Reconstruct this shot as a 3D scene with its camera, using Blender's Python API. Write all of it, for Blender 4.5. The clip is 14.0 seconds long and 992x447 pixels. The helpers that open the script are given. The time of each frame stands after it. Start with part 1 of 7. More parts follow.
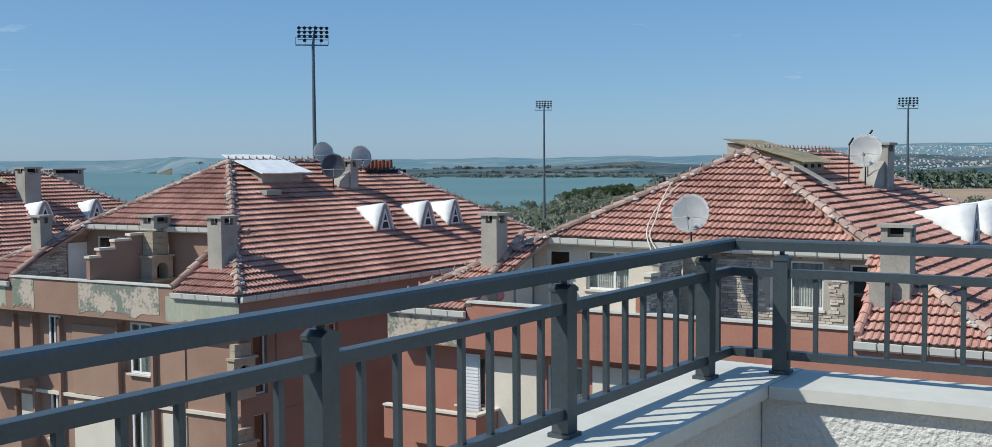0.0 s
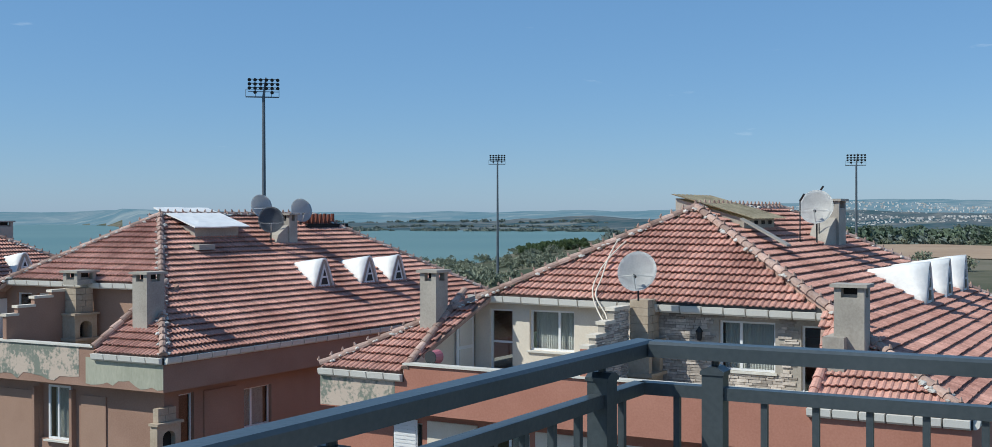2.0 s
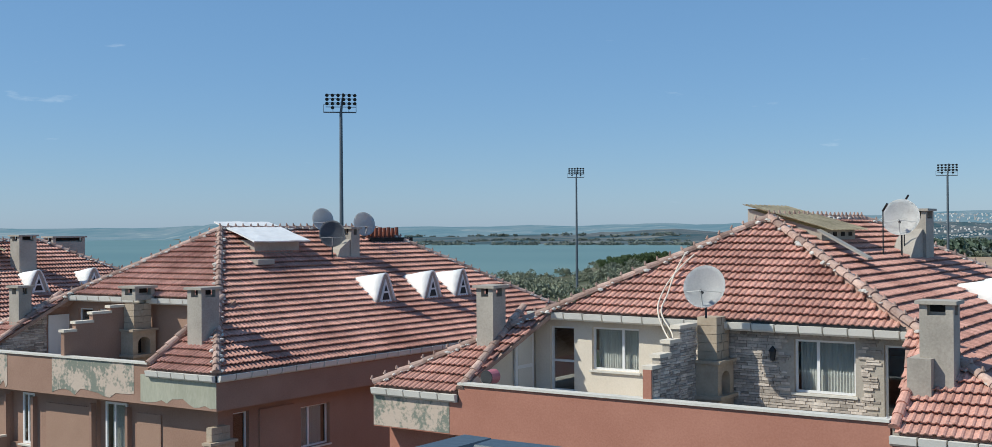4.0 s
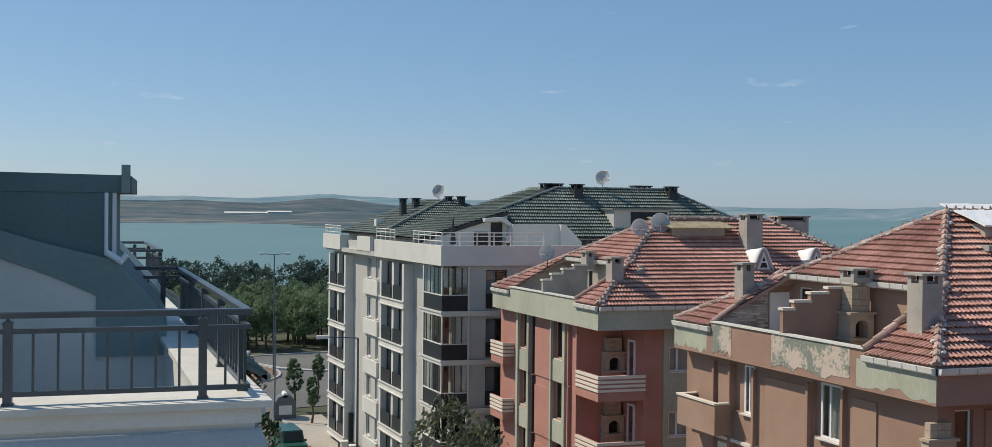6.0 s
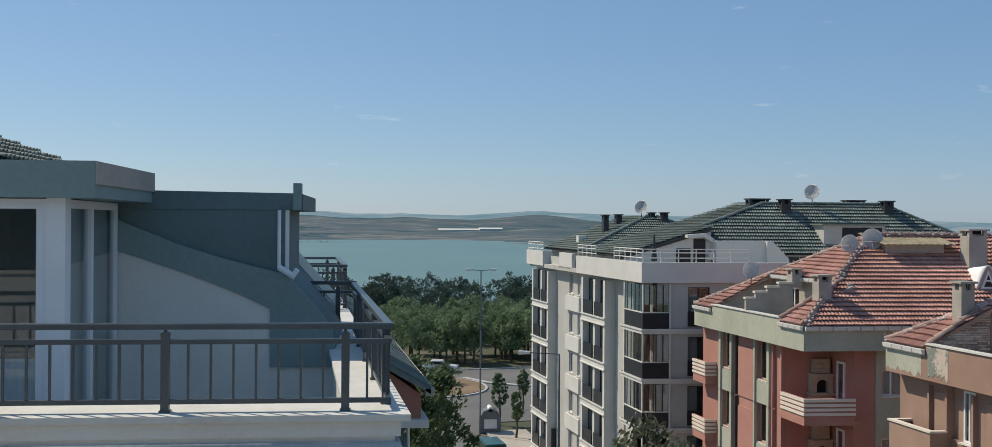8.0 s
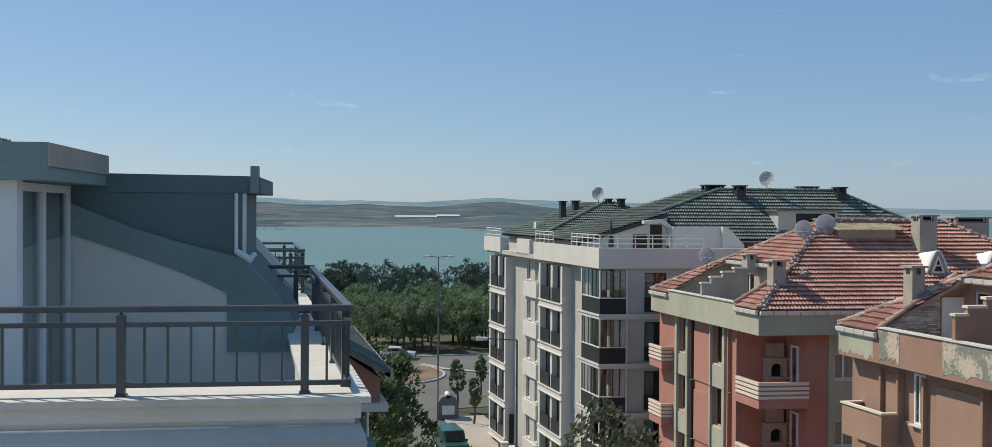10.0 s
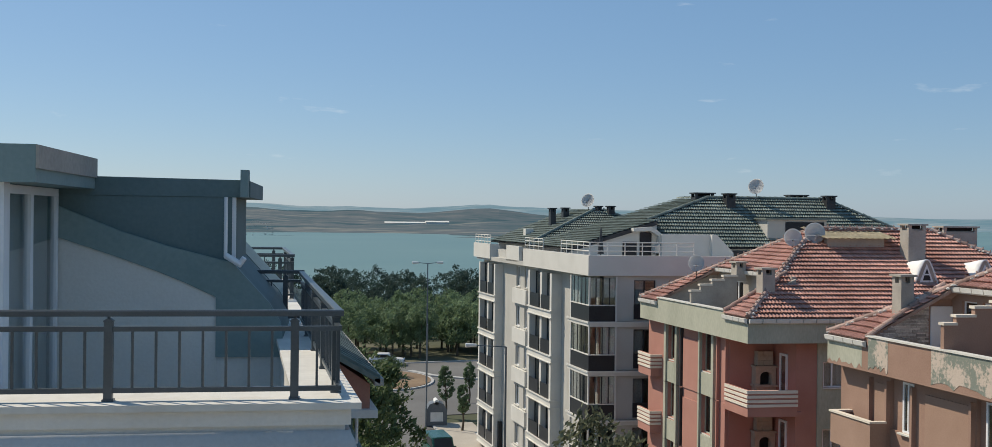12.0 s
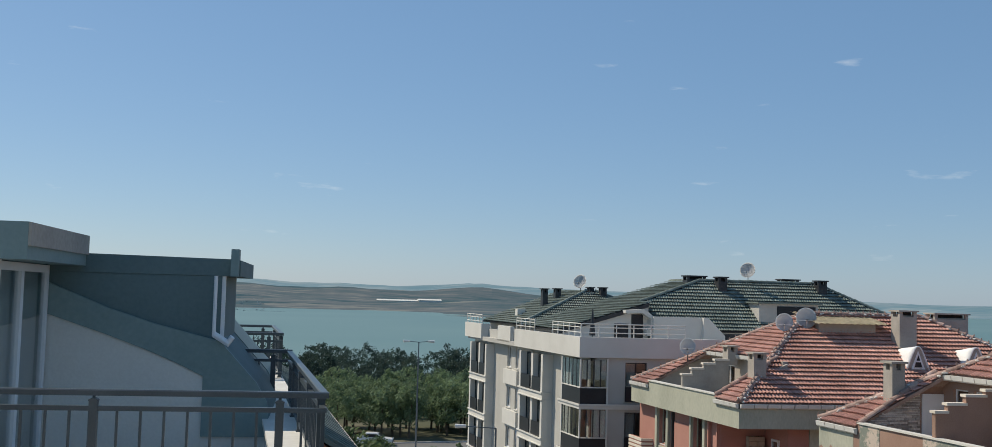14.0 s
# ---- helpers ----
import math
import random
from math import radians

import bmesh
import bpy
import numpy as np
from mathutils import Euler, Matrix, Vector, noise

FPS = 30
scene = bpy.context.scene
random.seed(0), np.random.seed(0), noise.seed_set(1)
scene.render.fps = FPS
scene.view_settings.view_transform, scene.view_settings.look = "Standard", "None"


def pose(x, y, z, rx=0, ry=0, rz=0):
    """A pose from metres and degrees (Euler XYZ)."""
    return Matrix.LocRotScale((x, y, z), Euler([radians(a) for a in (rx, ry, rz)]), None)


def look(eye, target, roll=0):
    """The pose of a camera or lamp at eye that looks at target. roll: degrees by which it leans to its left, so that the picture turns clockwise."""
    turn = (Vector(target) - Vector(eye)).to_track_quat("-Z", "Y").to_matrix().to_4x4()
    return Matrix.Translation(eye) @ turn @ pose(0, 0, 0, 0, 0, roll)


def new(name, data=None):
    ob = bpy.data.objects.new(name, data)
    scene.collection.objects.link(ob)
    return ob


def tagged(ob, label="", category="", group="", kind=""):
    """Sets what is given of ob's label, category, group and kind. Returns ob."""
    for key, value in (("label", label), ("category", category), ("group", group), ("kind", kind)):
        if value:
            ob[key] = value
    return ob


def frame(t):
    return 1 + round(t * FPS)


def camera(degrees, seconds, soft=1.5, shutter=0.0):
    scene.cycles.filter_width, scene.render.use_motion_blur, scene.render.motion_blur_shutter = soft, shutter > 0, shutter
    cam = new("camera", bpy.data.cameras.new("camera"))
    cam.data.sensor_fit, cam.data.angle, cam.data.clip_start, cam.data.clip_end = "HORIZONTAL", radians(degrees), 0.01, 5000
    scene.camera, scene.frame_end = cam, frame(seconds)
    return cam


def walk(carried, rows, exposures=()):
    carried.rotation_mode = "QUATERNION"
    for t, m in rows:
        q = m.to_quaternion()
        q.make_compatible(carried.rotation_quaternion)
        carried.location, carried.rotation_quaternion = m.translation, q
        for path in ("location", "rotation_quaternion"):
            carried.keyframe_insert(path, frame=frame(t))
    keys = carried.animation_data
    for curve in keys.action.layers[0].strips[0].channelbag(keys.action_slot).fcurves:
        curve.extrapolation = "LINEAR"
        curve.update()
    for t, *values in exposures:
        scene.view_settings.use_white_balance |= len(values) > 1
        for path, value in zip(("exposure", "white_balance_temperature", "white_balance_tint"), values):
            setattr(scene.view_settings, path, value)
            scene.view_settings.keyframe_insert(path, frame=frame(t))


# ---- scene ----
cam = camera(48.9, 14.0, 0.6)

PATH = [
    (0, (-4.603, -1.68, 17.363), (-2.957, -0.55, 17.25), -0.4),
    (0.5, (-4.38, -1.559, 17.405), (-2.712, -0.456, 17.38), 1.1),
    (1, (-3.945, -1.309, 17.413), (-2.238, -0.268, 17.405), 1.3),
    (1.5, (-3.5, -1.262, 17.384), (-1.804, -0.201, 17.389), 0.5),
    (2, (-3.169, -1.222, 17.396), (-1.474, -0.16, 17.381), -0.1),
    (2.2, (-3.028, -1.188, 17.374), (-1.329, -0.132, 17.366), -0.1),
    (4.5, (-1.300, -0.920, 17.358), (0.206, 0.395, 17.389), -0.6),
    (4.7, (-1.210, -0.920, 17.399), (0.097, 0.593, 17.427), -0.3),
    (4.8, (-1.170, -0.920, 17.414), (0.011, 0.695, 17.429), -0.1),
    (5, (-1.120, -0.910, 17.427), (-0.179, 0.855, 17.424), 0.5),
    (5.2, (-1.090, -0.870, 17.421), (-0.314, 0.974, 17.411), 0.8),
    (5.5, (-1.010, -0.720, 17.386), (-0.297, 1.149, 17.384), 0.9),
    (6, (-0.846, -0.415, 17.371), (-0.27, 1.501, 17.344), 0.6),
    (6.5, (-0.579, -0.277, 17.341), (-0.3, 1.703, 17.315), 1.1),
    (7, (-0.374, -0.327, 17.362), (-0.283, 1.671, 17.332), 0.7),
    (7.5, (-0.313, -0.378, 17.374), (-0.178, 1.618, 17.39), 0.1),
    (8, (-0.3, -0.398, 17.367), (-0.099, 1.592, 17.367), 0.4),
    (8.2, (-0.299, -0.405, 17.366), (-0.078, 1.583, 17.353), 0.2),
    (10.3, (-0.322, -0.377, 17.317), (-0.024, 1.6, 17.288), 0.2),
    (10.5, (-0.319, -0.379, 17.314), (-0.009, 1.596, 17.263), 0.1),
    (11, (-0.337, -0.341, 17.316), (-0.037, 1.636, 17.279), 0.0),
    (11.5, (-0.335, -0.354, 17.312), (-0.033, 1.623, 17.315), 0.2),
    (12, (-0.336, -0.314, 17.313), (-0.038, 1.663, 17.302), 0.7),
    (12.5, (-0.338, -0.346, 17.314), (-0.052, 1.633, 17.305), 1.4),
    (13, (-0.311, -0.392, 17.295), (-0.016, 1.583, 17.175), 1.4),
    (13.5, (-0.324, -0.381, 17.342), (-0.028, 1.596, 17.416), 0.4),
    (14, (-0.305, -0.422, 17.357), (0.002, 1.55, 17.491), 1.6),
]
walk(cam, [(t, look(eye, target, roll)) for t, eye, target, roll in PATH], [(0, 0.0, 6150, 4), (2, 0.0, 6100, 4), (4.5, 0.06, 6500, 6), (5.5, 0.02, 6800, 8), (7, 0.0, 6950, 8.5), (9, 0.0, 6950, 8.5), (11, 0.09, 7000, 8.5), (12.5, 0.01, 7050, 8.5), (14, 0.0, 7050, 8.5)])

# ---- world and sun ----
SUN_BEARING, SUN_HEIGHT = 310.0, 45.0
world = bpy.data.worlds.new("sky")
scene.world = world
world.use_nodes = True
wt = world.node_tree
sky = wt.nodes.new("ShaderNodeTexSky")
sky.sky_type, sky.sun_disc = "NISHITA", False
sky.sun_elevation, sky.sun_rotation = radians(SUN_HEIGHT), radians(SUN_BEARING)
sky.altitude, sky.air_density, sky.dust_density, sky.ozone_density = 900, 1.0, 0.6, 3.0
veil = wt.nodes.new("ShaderNodeMixRGB")
veil.inputs[0].default_value = 0.52
veil.inputs[2].default_value = (1.2, 2.85, 5.6, 1)
wt.links.new(sky.outputs[0], veil.inputs[1])
# faint wisps of cloud low over the horizon
way, wisp_map, wisp, wisp_ramp, height, low, part_of, cloud = [wt.nodes.new(k) for k in ("ShaderNodeTexCoord", "ShaderNodeMapping", "ShaderNodeTexNoise", "ShaderNodeValToRGB", "ShaderNodeSeparateXYZ", "ShaderNodeValToRGB", "ShaderNodeMath", "ShaderNodeMixRGB")]
wisp_map.inputs["Scale"].default_value = (9.0, 9.0, 42.0)
wt.links.new(way.outputs["Generated"], wisp_map.inputs[0])
wt.links.new(wisp_map.outputs[0], wisp.inputs["Vector"])
wisp.inputs["Scale"].default_value, wisp.inputs["Detail"].default_value = 1.6, 6
wisp_ramp.color_ramp.elements[0].position, wisp_ramp.color_ramp.elements[1].position = 0.69, 0.84
wt.links.new(wisp.outputs[0], wisp_ramp.inputs[0])
wt.links.new(way.outputs["Generated"], height.inputs[0])
wt.links.new(height.outputs[2], low.inputs[0])
for e, (p, c) in zip([low.color_ramp.elements[0], low.color_ramp.elements[1], low.color_ramp.elements.new(0.05), low.color_ramp.elements.new(0.12)], ((0.015, 0), (0.17, 0), (0.05, 0.45), (0.12, 0.4))):
    e.position, e.color = p, (c, c, c, 1)
part_of.operation = "MULTIPLY"
wt.links.new(wisp_ramp.outputs[0], part_of.inputs[0])
wt.links.new(low.outputs[0], part_of.inputs[1])
wt.links.new(part_of.outputs[0], cloud.inputs[0])
cloud.inputs[2].default_value = (8.0, 8.6, 9.2, 1)
wt.links.new(veil.outputs[0], cloud.inputs[1])
wt.links.new(cloud.outputs[0], wt.nodes["Background"].inputs[0])
wt.nodes["Background"].inputs[1].default_value = 0.108
sun_data = bpy.data.lights.new("sun", "SUN")
sun_data.energy, sun_data.angle, sun_data.color = 4.2, radians(0.53), (1.0, 0.93, 0.82)
sun = new("sun", sun_data)
b = radians(SUN_BEARING)
sun.matrix_world = look((0, 0, 0), (-math.sin(b) * math.cos(radians(SUN_HEIGHT)), -math.cos(b) * math.cos(radians(SUN_HEIGHT)), -math.sin(radians(SUN_HEIGHT))))

GROUND = -1.0
LAKE = -13.0


# ---- materials ----
def mat(name, low, high, rough=0.8, scale=1.5, fine=25.0, bump=0.15, metal=0.0, island=0.0, stretch=(1, 1, 1), spec=0.4, by_object=False, edge=(0.38, 0.8)):
    """Two-scale noise between two base colours, with fine relief; island: brightness change from piece to piece."""
    m = bpy.data.materials.new(name)
    m.use_nodes = True
    nt = m.node_tree
    bs = nt.nodes["Principled BSDF"]
    geo = nt.nodes.new("ShaderNodeNewGeometry")
    mp = nt.nodes.new("ShaderNodeMapping")
    mp.inputs["Scale"].default_value = stretch
    nt.links.new(geo.outputs["Position"], mp.inputs["Vector"])
    n1, n2 = nt.nodes.new("ShaderNodeTexNoise"), nt.nodes.new("ShaderNodeTexNoise")
    for n, s in ((n1, scale), (n2, fine)):
        n.inputs["Scale"].default_value = s
        n.inputs["Detail"].default_value = 5
        nt.links.new(mp.outputs[0], n.inputs["Vector"])
    mix = nt.nodes.new("ShaderNodeMath")
    mix.operation = "MULTIPLY_ADD"
    nt.links.new(n2.outputs[0], mix.inputs[0])
    mix.inputs[1].default_value = 0.45
    half = nt.nodes.new("ShaderNodeMath")
    half.operation = "MULTIPLY"
    half.inputs[1].default_value = 0.75
    nt.links.new(n1.outputs[0], half.inputs[0])
    nt.links.new(half.outputs[0], mix.inputs[2])
    ramp = nt.nodes.new("ShaderNodeValToRGB")
    ramp.color_ramp.elements[0].position, ramp.color_ramp.elements[1].position = edge
    ramp.color_ramp.elements[0].color = (*low, 1)
    ramp.color_ramp.elements[1].color = (*high, 1)
    nt.links.new(mix.outputs[0], ramp.inputs[0])
    out = ramp.outputs[0]
    if island:
        hsv = nt.nodes.new("ShaderNodeHueSaturation")
        mr = nt.nodes.new("ShaderNodeMapRange")
        mr.inputs["To Min"].default_value, mr.inputs["To Max"].default_value = 1 - island, 1 + island
        nt.links.new(nt.nodes.new("ShaderNodeObjectInfo").outputs["Random"] if by_object else geo.outputs["Random Per Island"], mr.inputs[0])
        nt.links.new(mr.outputs[0], hsv.inputs["Value"])
        nt.links.new(out, hsv.inputs["Color"])
        out = hsv.outputs[0]
    nt.links.new(out, bs.inputs["Base Color"])
    bs.inputs["Roughness"].default_value = rough
    bs.inputs["Metallic"].default_value = metal
    bs.inputs["Specular IOR Level"].default_value = spec
    if bump:
        bp = nt.nodes.new("ShaderNodeBump")
        bp.inputs["Strength"].default_value = bump
        bp.inputs["Distance"].default_value = 0.02
        nt.links.new(n2.outputs[0], bp.inputs["Height"])
        nt.links.new(bp.outputs[0], bs.inputs["Normal"])
    return m


M_TILE = mat("clay_tile", (0.30, 0.135, 0.105), (0.68, 0.385, 0.31), 0.85, 0.5, 14, 0.3, island=0.17)
M_TILE_SINGLE = mat("single_clay_tile", (0.30, 0.135, 0.105), (0.68, 0.385, 0.31), 0.85, 0.5, 14, 0.3, island=0.17, by_object=True)
M_TILE_RIDGE = mat("ridge_tile", (0.26, 0.155, 0.12), (0.53, 0.385, 0.325), 0.9, 1.6, 14, 0.4, island=0.3)
M_TILE_GREEN = mat("green_tile", (0.10, 0.13, 0.11), (0.25, 0.285, 0.25), 0.7, 0.5, 14, 0.2, island=0.22)
M_GREY_RENDER = mat("grey_render", (0.31, 0.280, 0.242), (0.47, 0.428, 0.372), 0.92, 1.2, 18, 0.25)
M_BROWN = mat("brown_render", (0.29, 0.175, 0.128), (0.385, 0.245, 0.185), 0.92, 0.7, 20, 0.2)
M_TAN = mat("tan_render", (0.32, 0.20, 0.145), (0.40, 0.262, 0.195), 0.92, 0.7, 20, 0.2)
M_RED = mat("red_render", (0.39, 0.18, 0.14), (0.48, 0.24, 0.19), 0.92, 0.7, 20, 0.2)
M_ORANGE = mat("terracotta_render", (0.36, 0.155, 0.108), (0.46, 0.22, 0.16), 0.9, 0.5, 20, 0.2)
M_OLIVE = mat("olive_render", (0.32, 0.325, 0.255), (0.50, 0.495, 0.395), 0.92, 0.6, 14, 0.25, stretch=(1, 1, 0.35))
M_PATCH = mat("peeling_render", (0.22, 0.24, 0.20), (0.56, 0.46, 0.38), 0.95, 1.3, 9, 0.5, edge=(0.56, 0.66))
M_CREAM = mat("cream_render", (0.64, 0.57, 0.47), (0.76, 0.69, 0.59), 0.9, 0.7, 20, 0.15)
M_WHITE_FACADE = mat("white_facade", (0.575, 0.555, 0.505), (0.69, 0.67, 0.62), 0.85, 0.6, 20, 0.1)
M_GREY_FACADE = mat("grey_facade", (0.43, 0.412, 0.372), (0.53, 0.512, 0.468), 0.85, 0.6, 20, 0.1)
M_WHITE = mat("white_paint", (0.63, 0.61, 0.56), (0.74, 0.72, 0.67), 0.7, 1.0, 30, 0.12)
M_TEXTURED_WHITE = mat("textured_white_render", (0.64, 0.62, 0.585), (0.76, 0.74, 0.70), 0.9, 1.0, 45, 0.9)
M_STONE_TOP = mat("marble_coping", (0.58, 0.555, 0.50), (0.72, 0.695, 0.63), 0.55, 2.0, 12, 0.05)
M_PVC = mat("white_pvc", (0.74, 0.75, 0.76), (0.82, 0.82, 0.82), 0.4, 2, 30, 0.02)
M_RAIL = mat("grey_rail_paint", (0.055, 0.070, 0.080), (0.088, 0.106, 0.118), 0.35, 3, 60, 0.05, metal=0.3, spec=0.5)
M_GREEN_CLAD = mat("green_grey_cladding", (0.185, 0.26, 0.25), (0.25, 0.328, 0.318), 0.75, 0.8, 20, 0.12)
M_SLATE_CLAD = mat("blue_grey_cladding", (0.105, 0.158, 0.160), (0.150, 0.210, 0.211), 0.78, 0.8, 20, 0.12)
M_DARK = mat("dark_metal", (0.035, 0.037, 0.040), (0.065, 0.068, 0.072), 0.5, 2, 30, 0.05, metal=0.4)
M_DISH = mat("dish_metal", (0.64, 0.63, 0.60), (0.80, 0.79, 0.76), 0.5, 2, 20, 0.05)
M_DISH_DARK = mat("dark_dish_metal", (0.09, 0.10, 0.12), (0.16, 0.17, 0.19), 0.5, 2, 20, 0.05)
M_DISH_GREY = mat("grey_dish_metal", (0.52, 0.53, 0.53), (0.68, 0.68, 0.67), 0.5, 2, 20, 0.05)
M_CORNICE = mat("grey_white_plaster", (0.52, 0.515, 0.50), (0.63, 0.625, 0.61), 0.85, 1.0, 30, 0.15)
M_SHEET = mat("white_sheet", (0.76, 0.75, 0.73), (0.88, 0.87, 0.85), 0.6, 1.5, 5, 0.9)
M_MAST = mat("galvanised_mast", (0.10, 0.12, 0.14), (0.18, 0.20, 0.22), 0.5, 0.4, 6, 0.05, metal=0.4)
M_CURTAIN = mat("curtain", (0.58, 0.56, 0.53), (0.78, 0.76, 0.72), 0.95, 2, 8, 0.3, stretch=(4, 4, 0.3))
M_ROAD = mat("asphalt", (0.11, 0.105, 0.10), (0.17, 0.165, 0.155), 0.9, 0.15, 8, 0.2)
M_PAVING = mat("paving", (0.34, 0.30, 0.25), (0.48, 0.43, 0.36), 0.9, 0.4, 6, 0.3)
M_KERB = mat("kerb_stone", (0.36, 0.35, 0.33), (0.48, 0.47, 0.45), 0.9, 0.6, 10, 0.2)
M_BARK = mat("bark", (0.06, 0.045, 0.03), (0.14, 0.11, 0.08), 0.95, 3, 20, 0.5)
M_LEAF = mat("leaf", (0.07, 0.108, 0.045), (0.155, 0.205, 0.09), 0.7, 0.35, 3, 0.0, island=0.35)
M_LEAF_DARK = mat("pine_leaf", (0.031, 0.058, 0.050), (0.074, 0.114, 0.086), 0.8, 0.2, 3, 0.0, island=0.3)
M_LEAF_DUSTY = mat("dusty_leaf", (0.09, 0.105, 0.06), (0.20, 0.21, 0.13), 0.75, 0.5, 3, 0.0, island=0.35)
# paler and greyer than near leaves: distance haze is put into this colour
M_LEAF_FAR = mat("hazed_far_leaf", (0.115, 0.145, 0.13), (0.19, 0.215, 0.18), 0.85, 0.02, 0.3, 0.0, island=0.1)
M_LEAF_SCRUB = mat("scrub_leaf", (0.14, 0.165, 0.115), (0.27, 0.285, 0.20), 0.8, 0.05, 3, 0.0, island=0.3)
M_LEAF_FOREST = mat("forest_leaf", (0.055, 0.085, 0.055), (0.115, 0.15, 0.095), 0.85, 0.01, 0.3, 0.0, island=0.2)
M_LEAF_PARK = mat("park_leaf", (0.105, 0.165, 0.088), (0.225, 0.30, 0.16), 0.75, 0.1, 3, 0.0, island=0.3)
for leafy in (M_LEAF, M_LEAF_DARK, M_LEAF_DUSTY, M_LEAF_PARK):
    nt = leafy.node_tree
    soft, both = nt.nodes.new("ShaderNodeBsdfTranslucent"), nt.nodes.new("ShaderNodeMixShader")
    bs = nt.nodes["Principled BSDF"]
    nt.links.new(bs.inputs["Base Color"].links[0].from_socket, soft.inputs[0])
    both.inputs[0].default_value = 0.4
    nt.links.new(bs.outputs[0], both.inputs[1])
    nt.links.new(soft.outputs[0], both.inputs[2])
    nt.links.new(both.outputs[0], nt.nodes["Material Output"].inputs[0])
M_STONE_CLAD = mat("ledgestone", (0.31, 0.265, 0.23), (0.66, 0.59, 0.525), 0.95, 1.5, 14, 0.4, island=0.4)
M_BEIGE_STONE = mat("beige_stone", (0.38, 0.30, 0.22), (0.52, 0.43, 0.33), 0.9, 2, 14, 0.25, island=0.1)
M_SOOT = mat("soot", (0.012, 0.011, 0.010), (0.03, 0.028, 0.026), 0.95, 3, 20, 0.1)
M_DARK_BOARD = mat("dark_glass_balustrade", (0.018, 0.020, 0.024), (0.03, 0.033, 0.038), 0.35, 1, 10, 0.0, spec=0.25)
M_POT = mat("clay_pot", (0.16, 0.05, 0.03), (0.27, 0.09, 0.06), 0.85, 3, 20, 0.2)
M_MORTAR = mat("mortar", (0.46, 0.43, 0.39), (0.66, 0.63, 0.58), 0.95, 3, 25, 0.4, island=0.15)
M_FIBRE = mat("weathered_fibre_sheet", (0.405, 0.351, 0.243), (0.675, 0.594, 0.419), 0.9, 1.5, 10, 0.3)


def glass_mat():
    m = bpy.data.materials.new("window_glass")
    m.use_nodes = True
    nt = m.node_tree
    nt.nodes.remove(nt.nodes["Principled BSDF"])
    clear, shine, mixn, fr = (nt.nodes.new("ShaderNodeBsdfTransparent"), nt.nodes.new("ShaderNodeBsdfGlossy"), nt.nodes.new("ShaderNodeMixShader"), nt.nodes.new("ShaderNodeLayerWeight"))
    clear.inputs[0].default_value = (0.80, 0.84, 0.85, 1)
    shine.inputs["Roughness"].default_value = 0.02
    power, gain = nt.nodes.new("ShaderNodeMath"), nt.nodes.new("ShaderNodeMath")
    fr.inputs[0].default_value = 0.5
    power.operation, power.inputs[1].default_value = "POWER", 3.5
    gain.operation, gain.inputs[1].default_value, gain.inputs[2].default_value = "MULTIPLY_ADD", 0.7, 0.07
    nt.links.new(fr.outputs["Facing"], power.inputs[0])
    nt.links.new(power.outputs[0], gain.inputs[0])
    nt.links.new(gain.outputs[0], mixn.inputs[0])
    nt.links.new(clear.outputs[0], mixn.inputs[1])
    nt.links.new(shine.outputs[0], mixn.inputs[2])
    nt.links.new(mixn.outputs[0], nt.nodes["Material Output"].inputs[0])
    return m


M_GLASS = glass_mat()


def water_mat():
    m = bpy.data.materials.new("lake_water")
    m.use_nodes = True
    nt = m.node_tree
    bs = nt.nodes["Principled BSDF"]
    bs.inputs["Base Color"].default_value = (0.10, 0.235, 0.215, 1)
    bs.inputs["Roughness"].default_value = 0.35
    bs.inputs["Specular IOR Level"].default_value = 0.25
    geo, n1, bp, ramp, n2 = [nt.nodes.new(k) for k in ("ShaderNodeNewGeometry", "ShaderNodeTexNoise", "ShaderNodeBump", "ShaderNodeValToRGB", "ShaderNodeTexNoise")]
    n1.inputs["Scale"].default_value = 0.4
    n2.inputs["Scale"].default_value = 0.003
    n2.inputs["Detail"].default_value = 4
    for n in (n1, n2):
        nt.links.new(geo.outputs["Position"], n.inputs["Vector"])
    ramp.color_ramp.elements[0].position, ramp.color_ramp.elements[1].position = 0.35, 0.7
    ramp.color_ramp.elements[0].color, ramp.color_ramp.elements[1].color = (0.105, 0.185, 0.155, 1), (0.14, 0.22, 0.18, 1)
    nt.links.new(n2.outputs[0], ramp.inputs[0])
    nt.links.new(ramp.outputs[0], bs.inputs["Base Color"])
    bp.inputs["Strength"].default_value = 0.4
    nt.links.new(n1.outputs[0], bp.inputs["Height"])
    nt.links.new(bp.outputs[0], bs.inputs["Normal"])
    return m


